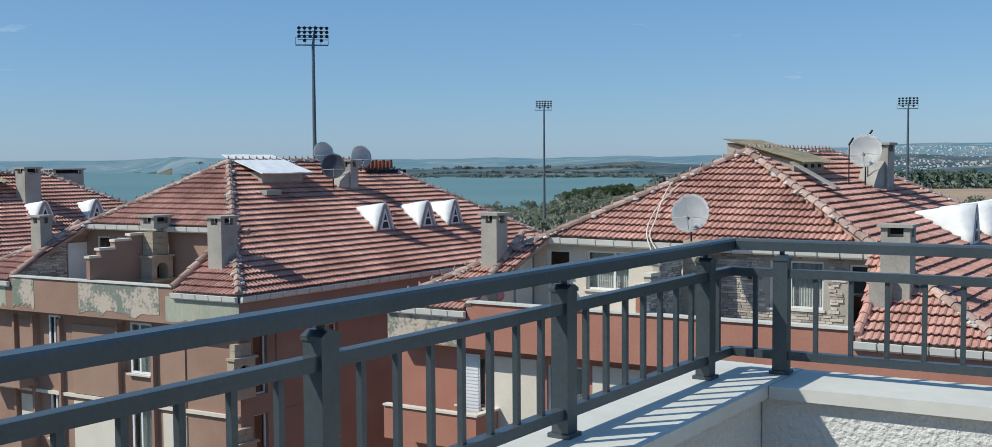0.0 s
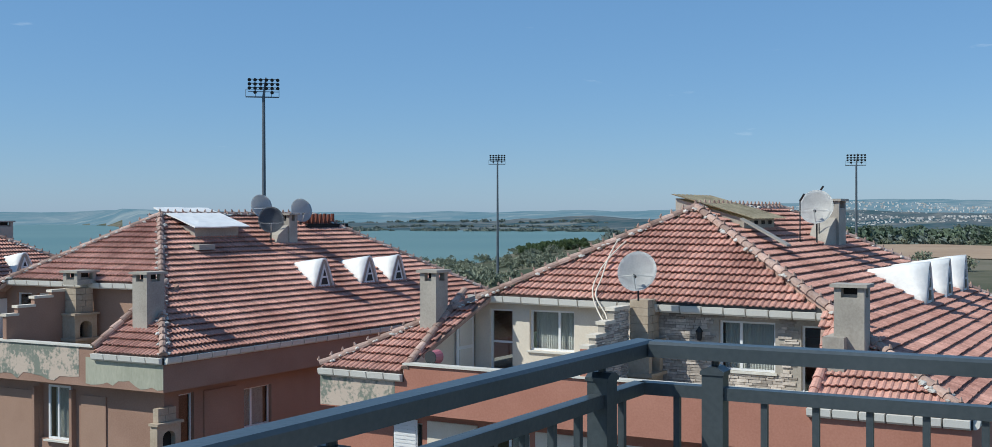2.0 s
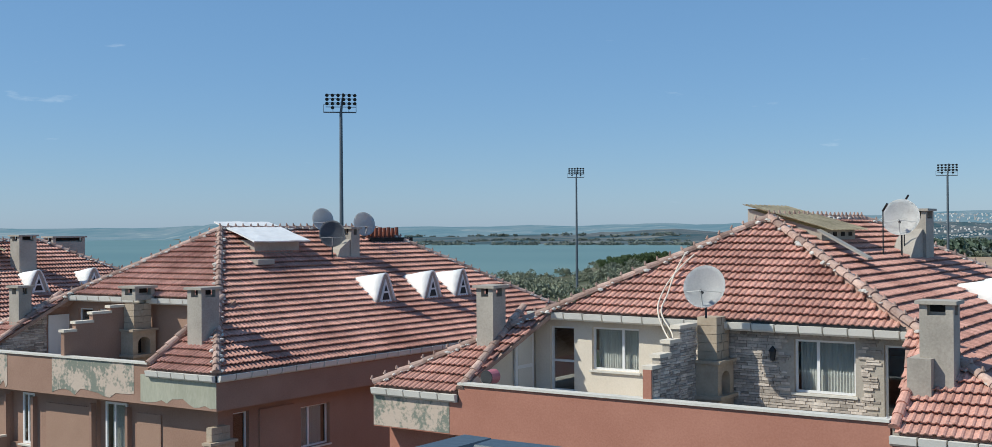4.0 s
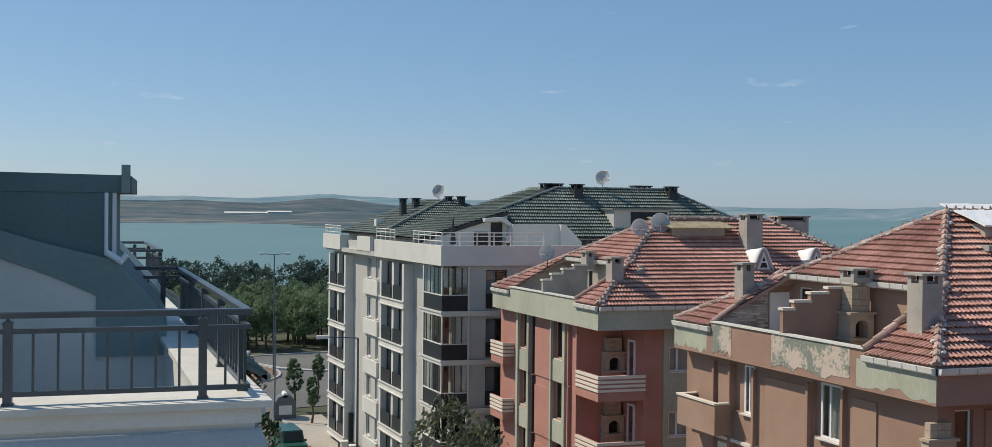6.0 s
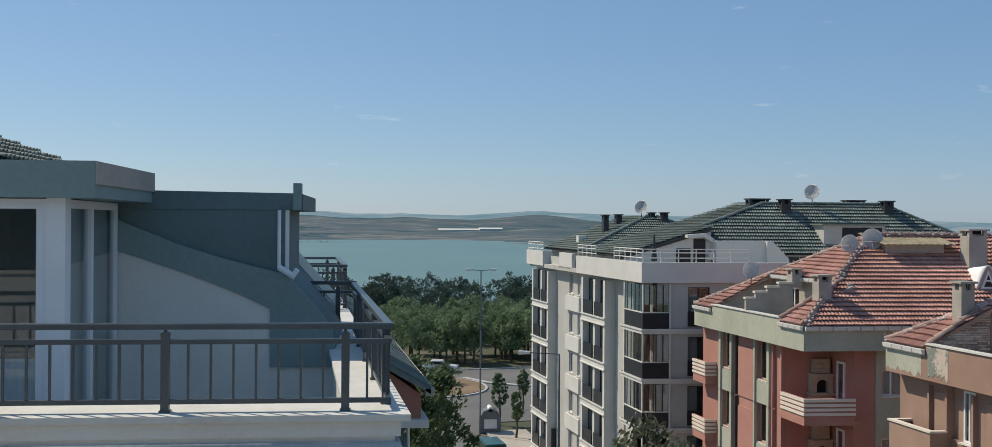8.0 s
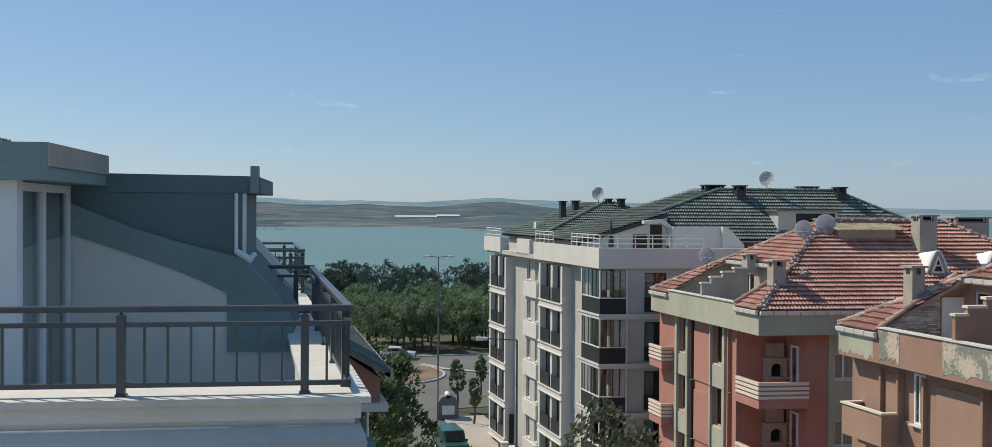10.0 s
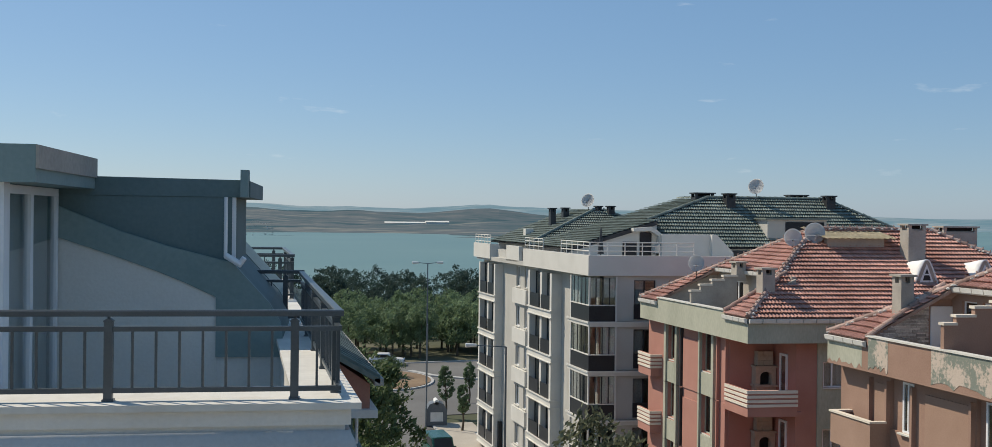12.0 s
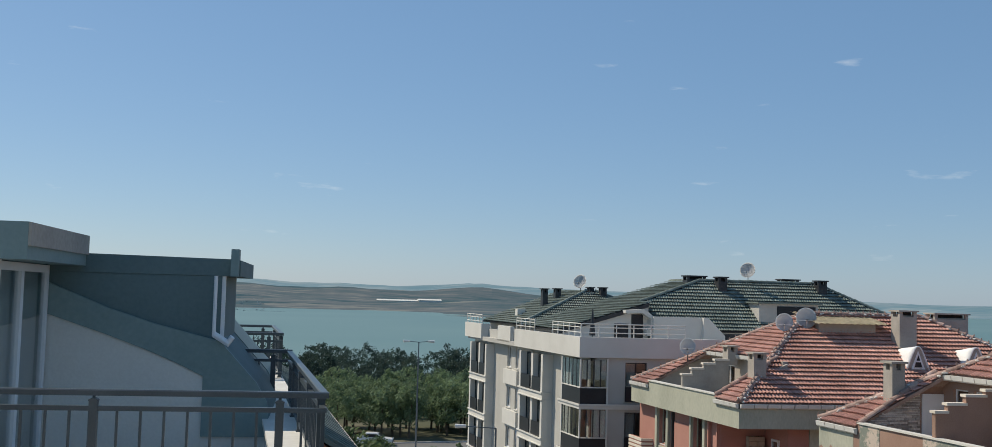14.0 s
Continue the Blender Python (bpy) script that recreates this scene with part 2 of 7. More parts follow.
def land_mat():
    """Fields, scrub and dry grass by large noise; steepness plays no part."""
    m = bpy.data.materials.new("land")
    m.use_nodes = True
    nt = m.node_tree
    bs = nt.nodes["Principled BSDF"]
    bs.inputs["Roughness"].default_value = 0.95
    bs.inputs["Specular IOR Level"].default_value = 0.1
    geo, vor, n1, mx, ramp, mp, wob, add = [nt.nodes.new(k) for k in ("ShaderNodeNewGeometry", "ShaderNodeTexVoronoi", "ShaderNodeTexNoise", "ShaderNodeMath", "ShaderNodeValToRGB", "ShaderNodeMapping", "ShaderNodeTexNoise", "ShaderNodeMath")]
    mp.inputs["Scale"].default_value = (1, 1, 0.0)
    nt.links.new(geo.outputs["Position"], mp.inputs[0])
    vor.inputs["Scale"].default_value = 0.006
    n1.inputs["Scale"].default_value, n1.inputs["Detail"].default_value = 0.012, 8
    wob.inputs["Scale"].default_value, wob.inputs["Detail"].default_value = 0.05, 6
    for n in (vor, n1, wob):
        nt.links.new(mp.outputs[0], n.inputs["Vector"])
    mx.operation, mx.inputs[1].default_value = "MULTIPLY_ADD", 0.35
    nt.links.new(vor.outputs["Color"], mx.inputs[0])
    nt.links.new(n1.outputs[0], mx.inputs[2])
    add.operation, add.inputs[1].default_value = "MULTIPLY_ADD", 0.35
    nt.links.new(wob.outputs[0], add.inputs[0])
    nt.links.new(mx.outputs[0], add.inputs[2])
    cr = ramp.color_ramp
    cr.elements[0].position, cr.elements[0].color = 0.50, (0.050, 0.062, 0.038, 1)
    cr.elements[1].position, cr.elements[1].color = 1.05, (0.18, 0.16, 0.115, 1)
    e = cr.elements.new(0.74)
    e.color = (0.075, 0.085, 0.052, 1)
    e = cr.elements.new(0.88)
    e.color = (0.115, 0.112, 0.075, 1)
    nt.links.new(add.outputs[0], ramp.inputs[0])
    nt.links.new(ramp.outputs[0], bs.inputs["Base Color"])
    return m


def far_mat(name, tone, haze_emission):
    """Distant fields and slopes: strips of dry, green and ploughed land, with aerial haze painted in as emission."""
    m = bpy.data.materials.new(name)
    m.use_nodes = True
    nt = m.node_tree
    bs = nt.nodes["Principled BSDF"]
    bs.inputs["Roughness"].default_value = 0.95
    bs.inputs["Specular IOR Level"].default_value = 0.05
    geo, mp, vor, n1, mx, ramp = [nt.nodes.new(k) for k in ("ShaderNodeNewGeometry", "ShaderNodeMapping", "ShaderNodeTexVoronoi", "ShaderNodeTexNoise", "ShaderNodeMath", "ShaderNodeValToRGB")]
    mp.inputs["Scale"].default_value = (0.0035, 0.0075, 0.0)
    nt.links.new(geo.outputs["Position"], mp.inputs[0])
    vor.inputs["Scale"].default_value = 1.0
    n1.inputs["Scale"].default_value, n1.inputs["Detail"].default_value = 2.2, 9
    n1.inputs["Roughness"].default_value = 0.68
    for n in (vor, n1):
        nt.links.new(mp.outputs[0], n.inputs["Vector"])
    mx.operation, mx.inputs[1].default_value = "MULTIPLY_ADD", 0.42
    nt.links.new(vor.outputs["Color"], mx.inputs[0])
    nt.links.new(n1.outputs[0], mx.inputs[2])
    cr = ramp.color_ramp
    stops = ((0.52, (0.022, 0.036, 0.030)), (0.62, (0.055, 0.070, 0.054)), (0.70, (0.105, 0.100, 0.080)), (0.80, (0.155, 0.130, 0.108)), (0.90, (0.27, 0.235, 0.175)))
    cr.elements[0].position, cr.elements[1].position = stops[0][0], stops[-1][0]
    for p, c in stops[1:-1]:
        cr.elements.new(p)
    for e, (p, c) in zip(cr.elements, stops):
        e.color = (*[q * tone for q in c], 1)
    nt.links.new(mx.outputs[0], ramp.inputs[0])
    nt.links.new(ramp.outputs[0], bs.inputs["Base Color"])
    # even blue emission stands in for the haze of distance
    bs.inputs["Emission Color"].default_value = (*haze_emission, 1)
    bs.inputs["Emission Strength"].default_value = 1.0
    return m


# ---- building helpers ----
def shear(x0, y0, k):
    """Local (u to the east, v to the north, z) to the world, for a footprint whose west side leans by k."""
    return lambda u, v, z: Vector((x0 + u - k * v, y0 + v, z))


def ident(u, v, z):
    return Vector((u, v, z))


def box(bm, T, u0, u1, v0, v1, z0, z1):
    vs = [bm.verts.new(T(u, v, z)) for z in (z0, z1) for u, v in ((u0, v0), (u1, v0), (u1, v1), (u0, v1))]
    for f in ((3, 2, 1, 0), (4, 5, 6, 7), (0, 1, 5, 4), (1, 2, 6, 5), (2, 3, 7, 6), (3, 0, 4, 7)):
        bm.faces.new([vs[i] for i in f])
    return bm


def boxes(T, rows):
    bm = bmesh.new()
    for r in rows:
        box(bm, T, *r)
    return bm


def prism(bm, T, outline, axis, a, b):
    """An outline of (p, z) or (u, v) pairs pushed along axis u, v or z from a to b."""
    def at(p, q, w):
        return T(w, p, q) if axis == "u" else T(p, w, q) if axis == "v" else T(p, q, w)
    lo = [bm.verts.new(at(p, q, a)) for p, q in outline]
    hi = [bm.verts.new(at(p, q, b)) for p, q in outline]
    n = len(outline)
    bm.faces.new(lo[::-1])
    bm.faces.new(hi)
    for i in range(n):
        bm.faces.new((lo[i], lo[(i + 1) % n], hi[(i + 1) % n], hi[i]))
    bmesh.ops.recalc_face_normals(bm, faces=bm.faces)
    return bm


def tube(bm, p, q, r0, r1=None, n=8):
    p, q = Vector(p), Vector(q)
    r1 = r0 if r1 is None else r1
    d = (q - p).normalized()
    s = d.orthogonal().normalized()
    t = d.cross(s)
    rings = []
    for c, r in ((p, r0), (q, r1)):
        rings.append([bm.verts.new(c + r * (math.cos(i * math.tau / n) * s + math.sin(i * math.tau / n) * t)) for i in range(n)])
    for i in range(n):
        bm.faces.new((rings[0][i], rings[0][(i + 1) % n], rings[1][(i + 1) % n], rings[1][i]))
    bm.faces.new(rings[0][::-1])
    bm.faces.new(rings[1])
    return bm


def mesh_of(name, bm, material, smooth=False):
    me = bpy.data.meshes.new(name)
    bm.to_mesh(me)
    bm.free()
    me.materials.append(material)
    if smooth:
        for p in me.polygons:
            p.use_smooth = True
    return me


def part(name, bm, material, parent=None, label="", smooth=False):
    ob = new(name, mesh_of(name, bm, material, smooth))
    if parent:
        ob.parent = parent
        ob.matrix_parent_inverse = Matrix.Translation(-parent.location)
    if label:
        ob["label"] = label
    return ob


def thing(name, label, category, group="", kind="", at=(0, 0, 0)):
    ob = new(name)
    ob.empty_display_size = 0.2
    ob.location = at
    return tagged(ob, label, category, group, kind)


def wall_rows(span, z0, z1, holes):
    """Rectangles (a0, a1, z0, z1) that fill span x (z0, z1) but for the holes (a0, a1, z0, z1)."""
    acuts = sorted({span[0], span[1], *[h[0] for h in holes], *[h[1] for h in holes]})
    zcuts = sorted({z0, z1, *[h[2] for h in holes], *[h[3] for h in holes]})
    out = []
    for a0, a1 in zip(acuts, acuts[1:]):
        for c0, c1 in zip(zcuts, zcuts[1:]):
            if not any(h[0] < (a0 + a1) / 2 < h[1] and h[2] < (c0 + c1) / 2 < h[3] for h in holes):
                out.append((a0, a1, c0, c1))
    return out


def welded(bm):
    """One connected shell: joined corners, no inner faces."""
    bmesh.ops.remove_doubles(bm, verts=bm.verts, dist=0.0005)
    bm.verts.index_update()
    seen = {}
    for f in bm.faces:
        seen.setdefault(tuple(sorted(v.index for v in f.verts)), []).append(f)
    bmesh.ops.delete(bm, geom=[f for fs in seen.values() if len(fs) > 1 for f in fs], context="FACES_ONLY")
    return bm


def wall_w(T, u, thick, span, z0, z1, holes=()):
    """A wall that faces west at u."""
    bm = boxes(T, [(u, u + thick, a0, a1, c0, c1) for a0, a1, c0, c1 in wall_rows(span, z0, z1, holes)])
    return welded(bm)


def wall_s(T, v, thick, span, z0, z1, holes=()):
    """A wall that faces south at v."""
    bm = boxes(T, [(a0, a1, v, v + thick, c0, c1) for a0, a1, c0, c1 in wall_rows(span, z0, z1, holes)])
    return welded(bm)


def window(parent, T, face, at, a0, a1, z0, z1, split=(0.5,), material=None, sill=True, curtain=0.0, deep=0.10, bar=0.06):
    """A window set into a wall that faces west ('w') or south ('s'): frame, mullions, panes, sill and perhaps a curtain."""
    material = material or M_PVC

    def bx(bm, p0, p1, d0, d1, c0, c1):
        return box(bm, T, at + d0, at + d1, p0, p1, c0, c1) if face == "w" else box(bm, T, p0, p1, at + d0, at + d1, c0, c1)
    bm = bmesh.new()
    for r in ((a0, a0 + bar, z0, z1), (a1 - bar, a1, z0, z1), (a0 + bar, a1 - bar, z0, z0 + bar), (a0 + bar, a1 - bar, z1 - bar, z1)):
        bx(bm, r[0], r[1], deep, deep + 0.06, r[2], r[3])
    w = part("window", bm, material, parent)
    edges = [a0 + bar, *[a0 + (a1 - a0) * s for s in split], a1 - bar]
    for s in split:
        c = a0 + (a1 - a0) * s
        part("mullion", bx(bmesh.new(), c - 0.035, c + 0.035, deep - 0.003, deep + 0.057, z0 + bar, z1 - bar), material, w)
    for p0, p1 in zip(edges, edges[1:]):
        pane = part("pane", bx(bmesh.new(), p0, p1, deep + 0.025, deep + 0.035, z0 + bar, z1 - bar), M_GLASS, w)
        pane.visible_shadow = False
    if sill:
        part("sill", bx(bmesh.new(), a0 - 0.06, a1 + 0.06, -0.07, deep, z0 - 0.06, z0 - 0.003), M_STONE_TOP, w)
    if curtain:
        bm = bmesh.new()
        n = 18
        lo, hi = [], []
        e0, e1 = a0 + bar, a0 + bar + (a1 - a0 - 2 * bar) * curtain
        for i in range(n * 2 + 1):
            p = e0 + (e1 - e0) * i / (2 * n)
            d = deep + 0.16 + 0.03 * (i % 2)
            for lst, z in ((lo, z0 + 0.02), (hi, z1 - 0.02)):
                lst.append(bm.verts.new(T(at + d, p, z) if face == "w" else T(p, at + d, z)))
        for i in range(2 * n):
            bm.faces.new((lo[i], lo[i + 1], hi[i + 1], hi[i]))
        part("curtain", bm, M_CURTAIN, w)
    return w


# ---- tiled slopes ----
PROFILE = ((0.0, 0.0), (0.12, 0.024), (0.33, 0.042), (0.52, 0.024), (0.62, 0.004), (1.0, 0.0))


def tile_verts(o, eu, ev, en, w, c):
    """One tile on a slope: lower edge raised, upper end tucked under the next."""
    rows = []
    for f, lift in ((0.0, 0.098), (1.12, 0.0)):
        rows.append([o + eu * (p * w) + ev * (f * c) + en * (h + lift) for p, h in PROFILE])
    rows.append([p - en * 0.032 for p in rows[0]])
    return rows


def inside(poly, x, y):
    hit = False
    for (x0, y0), (x1, y1) in zip(poly, poly[1:] + poly[:1]):
        if (y0 > y) != (y1 > y) and x < (x1 - x0) * (y - y0) / (y1 - y0) + x0:
            hit = not hit
    return hit


def slope(corners, parent, material, w=0.17, c=0.345, thick=0.12, deck=None, single=None):
    """A tiled roof slope over a planar polygon of world points, the first edge along the eave."""
    P = [Vector(p) for p in corners]
    o = P[0]
    eu = (P[1] - P[0]).normalized()
    en = (P[1] - P[0]).cross(P[2] - P[0]).normalized()
    if en.z < 0:
        en = -en
    ev = en.cross(eu)
    if ev.z < 0:
        ev = -ev
    flat = [((p - o).dot(eu), (p - o).dot(ev)) for p in P]
    bm = bmesh.new()
    lo = [bm.verts.new(p - en * thick) for p in P]
    hi = [bm.verts.new(p) for p in P]
    bm.faces.new(lo)
    bm.faces.new(hi[::-1])
    for i in range(len(P)):
        j = (i + 1) % len(P)
        bm.faces.new((lo[i], lo[j], hi[j], hi[i]))
    bmesh.ops.recalc_face_normals(bm, faces=bm.faces)
    deck_ob = part("roof_slope", bm, deck or M_TILE_RIDGE, parent)
    umin, umax = min(f[0] for f in flat), max(f[0] for f in flat)
    vmax = max(f[1] for f in flat)
    piece, singles = None, 0
    verts, faces = [], []
    rng = random.Random(len(corners) * 7 + int(abs(o.x * 10)))
    for r in range(int(vmax / c) + 1):
        for q in range(int((umax - umin) / w) + 1):
            cu, cv = umin + (q + 0.5) * w, (r + 0.45) * c
            if not inside(flat, cu, cv):
                continue
            jit = rng.uniform(-0.012, 0.012)
            rows = tile_verts(o + eu * (cu - w / 2) + ev * (r * c - 0.03 + jit) + en * (0.005 + rng.uniform(0, 0.006)), eu, ev, en, w, c)
            if single and singles < 300 and single[0] < cu < single[1] and single[2] < cv < single[3]:
                if piece is None:
                    base = tile_verts(Vector((0, 0, 0)), eu, ev, en, w, c)
                    k = len(PROFILE)
                    piece = bpy.data.meshes.new("roof_tile")
                    piece.from_pydata([tuple(v) for row in base for v in row], [], [q for i in range(k - 1) for q in ((i, i + 1, k + i + 1, k + i), (2 * k + i, 2 * k + i + 1, i + 1, i))])
                    piece.materials.append(M_TILE_SINGLE)
                one = new("roof_tile", piece)
                one.parent = deck_ob
                one.location = rows[0][0] - base[0][0]
                singles += 1
                continue
            n0, k = len(verts), len(PROFILE)
            verts.extend(tuple(v) for row in rows for v in row)
            for i in range(k - 1):
                faces.append((n0 + i, n0 + i + 1, n0 + k + i + 1, n0 + k + i))
                faces.append((n0 + 2 * k + i, n0 + 2 * k + i + 1, n0 + i + 1, n0 + i))
    me = bpy.data.meshes.new("roof_tiles")
    me.from_pydata(verts, [], faces)
    me.materials.append(material)
    t = new("roof_tiling", me)
    t.parent = deck_ob
    t["kind"] = "stuff"
    return deck_ob


def ridge_caps(p, q, parent, material=None, r=0.13, step=0.38, teeth=False):
    """Half-round ridge tiles one after another from p to q."""
    p, q = Vector(p), Vector(q)
    n = max(1, int((q - p).length / step))
    d = (q - p).normalized()
    s = d.cross(Vector((0, 0, 1))).normalized()
    up = s.cross(d)
    bm = bmesh.new()
    rng = random.Random(int(p.x * 31 + p.y * 17))
    for i in range(n):
        a = p + (q - p) * (i / n) + up * rng.uniform(0, 0.02)
        e = p + (q - p) * ((i + 1.08) / n)
        rings = []
        for c, rr in ((a, r * 1.12), (e, r * 0.92)):
            rings.append([bm.verts.new(c + s * (rr * math.cos(k * math.pi / 6)) + up * (rr * math.sin(k * math.pi / 6))) for k in range(7)])
        for k in range(6):
            bm.faces.new((rings[0][k], rings[0][k + 1], rings[1][k + 1], rings[1][k]))
        bm.faces.new(rings[0])
        if teeth:
            c = a + up * r
            tube(bm, c, c + Vector((0, 0, 0.10)) + d * rng.uniform(-0.04, 0.04), 0.05, 0.02, 5)
    cap = part("ridge_cap", bm, material or M_TILE_RIDGE, parent, "weathered ridge tiles bedded in mortar" if teeth else "")
    if teeth:
        bm = bmesh.new()
        for i in range(int(n * 2.8)):
            c = p + (q - p) * rng.random() + s * rng.choice((-1, 1)) * r * rng.uniform(0.8, 1.25) + up * rng.uniform(-0.02, 0.05)
            got = bmesh.ops.create_icosphere(bm, subdivisions=1, radius=rng.uniform(0.04, 0.10))
            for v in got["verts"]:
                v.co = Vector((v.co.x, v.co.y, v.co.z * 0.6)) * rng.uniform(0.75, 1.3) + c
        part("mortar", bm, M_MORTAR, cap)["kind"] = "stuff"
    return cap


# ---- ground, lake and distance ----
def smooth01(a, b, x):
    t = min(1.0, max(0.0, (x - a) / (b - a)))
    return t * t * (3 - 2 * t)


def lerp_table(x, rows):
    if x <= rows[0][0]:
        return rows[0][1]
    for (x0, y0), (x1, y1) in zip(rows, rows[1:]):
        if x <= x1:
            return y0 + (y1 - y0) * (x - x0) / (x1 - x0)
    return rows[-1][1]


NEAR_SHORE = ((-40, 330), (36, 330), (44, 450), (52, 640), (58, 820), (63, 1500), (66, 1900))
FAR_SHORE = ((-40, 1450), (12, 1500), (20, 3000), (24, 4300), (37, 4300), (40, 2600), (46, 2200), (63, 1950), (66, 1900))
HILL = ((-40, 58), (-10, 58), (-5, 48), (-2, 35), (4, 30), (7.4, 48), (11, 38), (14, 34), (20, 28), (26, 24), (33, 20), (38, 22), (42, 17), (47, 9), (52, 4), (56, 10), (62, 15), (67, 20), (72, 46), (80, 56), (110, 55))


def land_height(bearing, r):
    near = lerp_table(bearing, NEAR_SHORE)
    far = lerp_table(bearing, FAR_SHORE)
    x, y = r * math.sin(radians(bearing)), r * math.cos(radians(bearing))
    bumps = noise.fractal(Vector((x / 420, y / 420, 0.3)), 1.0, 2.0, 5)
    if r < near:
        h = GROUND - 0.02 + (LAKE - 0.4 - GROUND) * smooth01(130, near, r)
        return h + bumps * 2.0 * smooth01(150, 260, r) * (1 - smooth01(near * 0.8, near, r))
    if r < far:
        return LAKE - 0.4 - 3.0 * min(1, (r - near) / 60, (far - r) / 60)
    top = lerp_table(bearing, HILL) + 17
    rise = smooth01(far, 4300 if far < 3500 else 4900, r)
    return LAKE - 0.4 + (top - LAKE) * rise ** 1.15 + bumps * 16 * smooth01(far + 30, far + 900, r)


def build_land():
    bearings = [b * 0.75 for b in range(-54, 150)] + [112.5 + 12.375 * k for k in range(1, 17)]
    radii = [0.0] + [12 * 1.075 ** k for k in range(84)]
    radii = [r for r in radii if r < 4800] + [4800.0]
    verts, faces = [(0, 0, GROUND - 0.02)], []
    nb = len(bearings)
    for r in radii[1:]:
        for bb in bearings:
            b2 = bb if bb <= 180 else bb - 360
            verts.append((r * math.sin(radians(bb)), r * math.cos(radians(bb)), land_height(min(112, b2) if b2 > -60 else 112, r)))
    far_faces, ridge_faces = [], []
    for i in range(nb):
        j = (i + 1) % nb
        faces.append((0, 1 + j, 1 + i))
        bb = bearings[i] if bearings[i] <= 180 else bearings[i] - 360
        shore = lerp_table(min(112, bb) if bb > -60 else 112, FAR_SHORE)
        for k in range(len(radii) - 2):
            a = 1 + k * nb
            rr = radii[k + 1]
            group = faces if rr < shore - 120 else far_faces if rr < 3000 else ridge_faces
            group.append((a + i, a + j, a + nb + j, a + nb + i))
    # both backdrops carry their haze as emission, the ridges more of it
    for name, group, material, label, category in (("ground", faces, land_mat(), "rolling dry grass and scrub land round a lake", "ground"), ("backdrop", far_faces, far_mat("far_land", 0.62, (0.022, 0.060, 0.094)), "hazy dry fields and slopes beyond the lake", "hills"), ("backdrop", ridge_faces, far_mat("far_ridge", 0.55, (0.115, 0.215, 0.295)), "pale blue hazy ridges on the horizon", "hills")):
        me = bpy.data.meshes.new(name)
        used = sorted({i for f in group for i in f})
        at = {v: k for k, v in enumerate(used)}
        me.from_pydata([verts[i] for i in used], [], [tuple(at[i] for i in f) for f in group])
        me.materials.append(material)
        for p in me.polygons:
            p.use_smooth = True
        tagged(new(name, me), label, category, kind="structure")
    bm = bmesh.new()
    ring = [bm.verts.new((4790 * math.sin(i * math.tau / 96), 4790 * math.cos(i * math.tau / 96), LAKE)) for i in range(96)]
    bm.faces.new(ring[::-1])
    tagged(part("water", bm, water_mat()), "pale turquoise lake water with faint ripples", "lake", kind="structure")


build_land()

# ---- the three tiled apartment houses across the street ----
EAVE = 12.98


def apartment(name, x0, y0, k, W, L, apex_u, rise, label, wall_w_mat, wall_s_mat, band_mat, low_n, low_s, tile_c=0.345, single=None, lean=0.0):
    T = shear(x0, y0, k)
    h = thing(name, label, "apartment building", "tiled apartment houses", at=(x0, y0, GROUND))
    up_z = EAVE + rise * (3.05 / apex_u)
    up_u = 3.05
    A = T(apex_u, W / 2, EAVE + rise)
    Bp = T(L - apex_u, W / 2, EAVE + rise)
    sw, se, ne, nw = T(0, 0, EAVE), T(L, 0, EAVE), T(L, W, EAVE), T(0, W, EAVE)

    def plane_w(v):
        """Point on the western slope at the upper eave, which may sag towards the south."""
        return T(up_u, v, up_z - lean * (1 - v / W))
    fs = up_u / apex_u
    slope([sw, se, Bp, A], h, M_TILE)
    slope([nw, ne, Bp, A], h, M_TILE)
    slope([se, ne, Bp], h, M_TILE)
    slope([plane_w(fs * W / 2), plane_w(W - fs * W / 2), A], h, M_TILE, c=tile_c, single=single)
    # low corners of the western slope on either side of the roof terrace
    for v0, v1, tip in ((0, low_s, 0), (W - low_n, W, 1)):
        if not tip:
            q = [T(0, 0, EAVE), T(0, v1, EAVE), T(up_u, max(v1, fs * W / 2), up_z), T(up_u, fs * W / 2, up_z)]
        else:
            q = [T(0, v0, EAVE), T(0, W, EAVE), T(up_u, W - fs * W / 2, up_z), T(up_u, min(v0, W - fs * W / 2), up_z)]
        if abs(q[2].y - q[3].y) < 0.05:
            q = q[:3]
        slope(q, h, M_TILE)
    for p, q in ((sw, A), (nw, A), (se, Bp), (ne, Bp), (A, Bp)):
        ridge_caps(p + Vector((0, 0, 0.05)), q + Vector((0, 0, 0.05)), h, teeth=True)
    return h, T, up_u, up_z


house_a, TA, ua, za = apartment("apartment_building", 22.15, 2.55, 0.06, 17.5, 22, 6.7, 4.60, "terracotta apartment house with clay tile hip roof", M_ORANGE, M_ORANGE, M_ORANGE, 2.8, 3.3, 0.33, (2.2, 8.2, 0.0, 3.2), 0.22)
house_b, TB, ub, zb = apartment("apartment_building", 20.1, 25.6, 0.10, 13.9, 22, 6.6, 4.4, "brown apartment house with clay tile hip roof", M_BROWN, M_BROWN, M_PATCH, 2.4, 2.9)
house_c, TC, uc, zc = apartment("apartment_building", 17.9, 45.65, 0.10, 12.6, 19.4, 6.5, 3.9, "red and olive apartment house with clay tile hip roof", M_RED, M_RED, M_OLIVE, 2.4, 2.3)


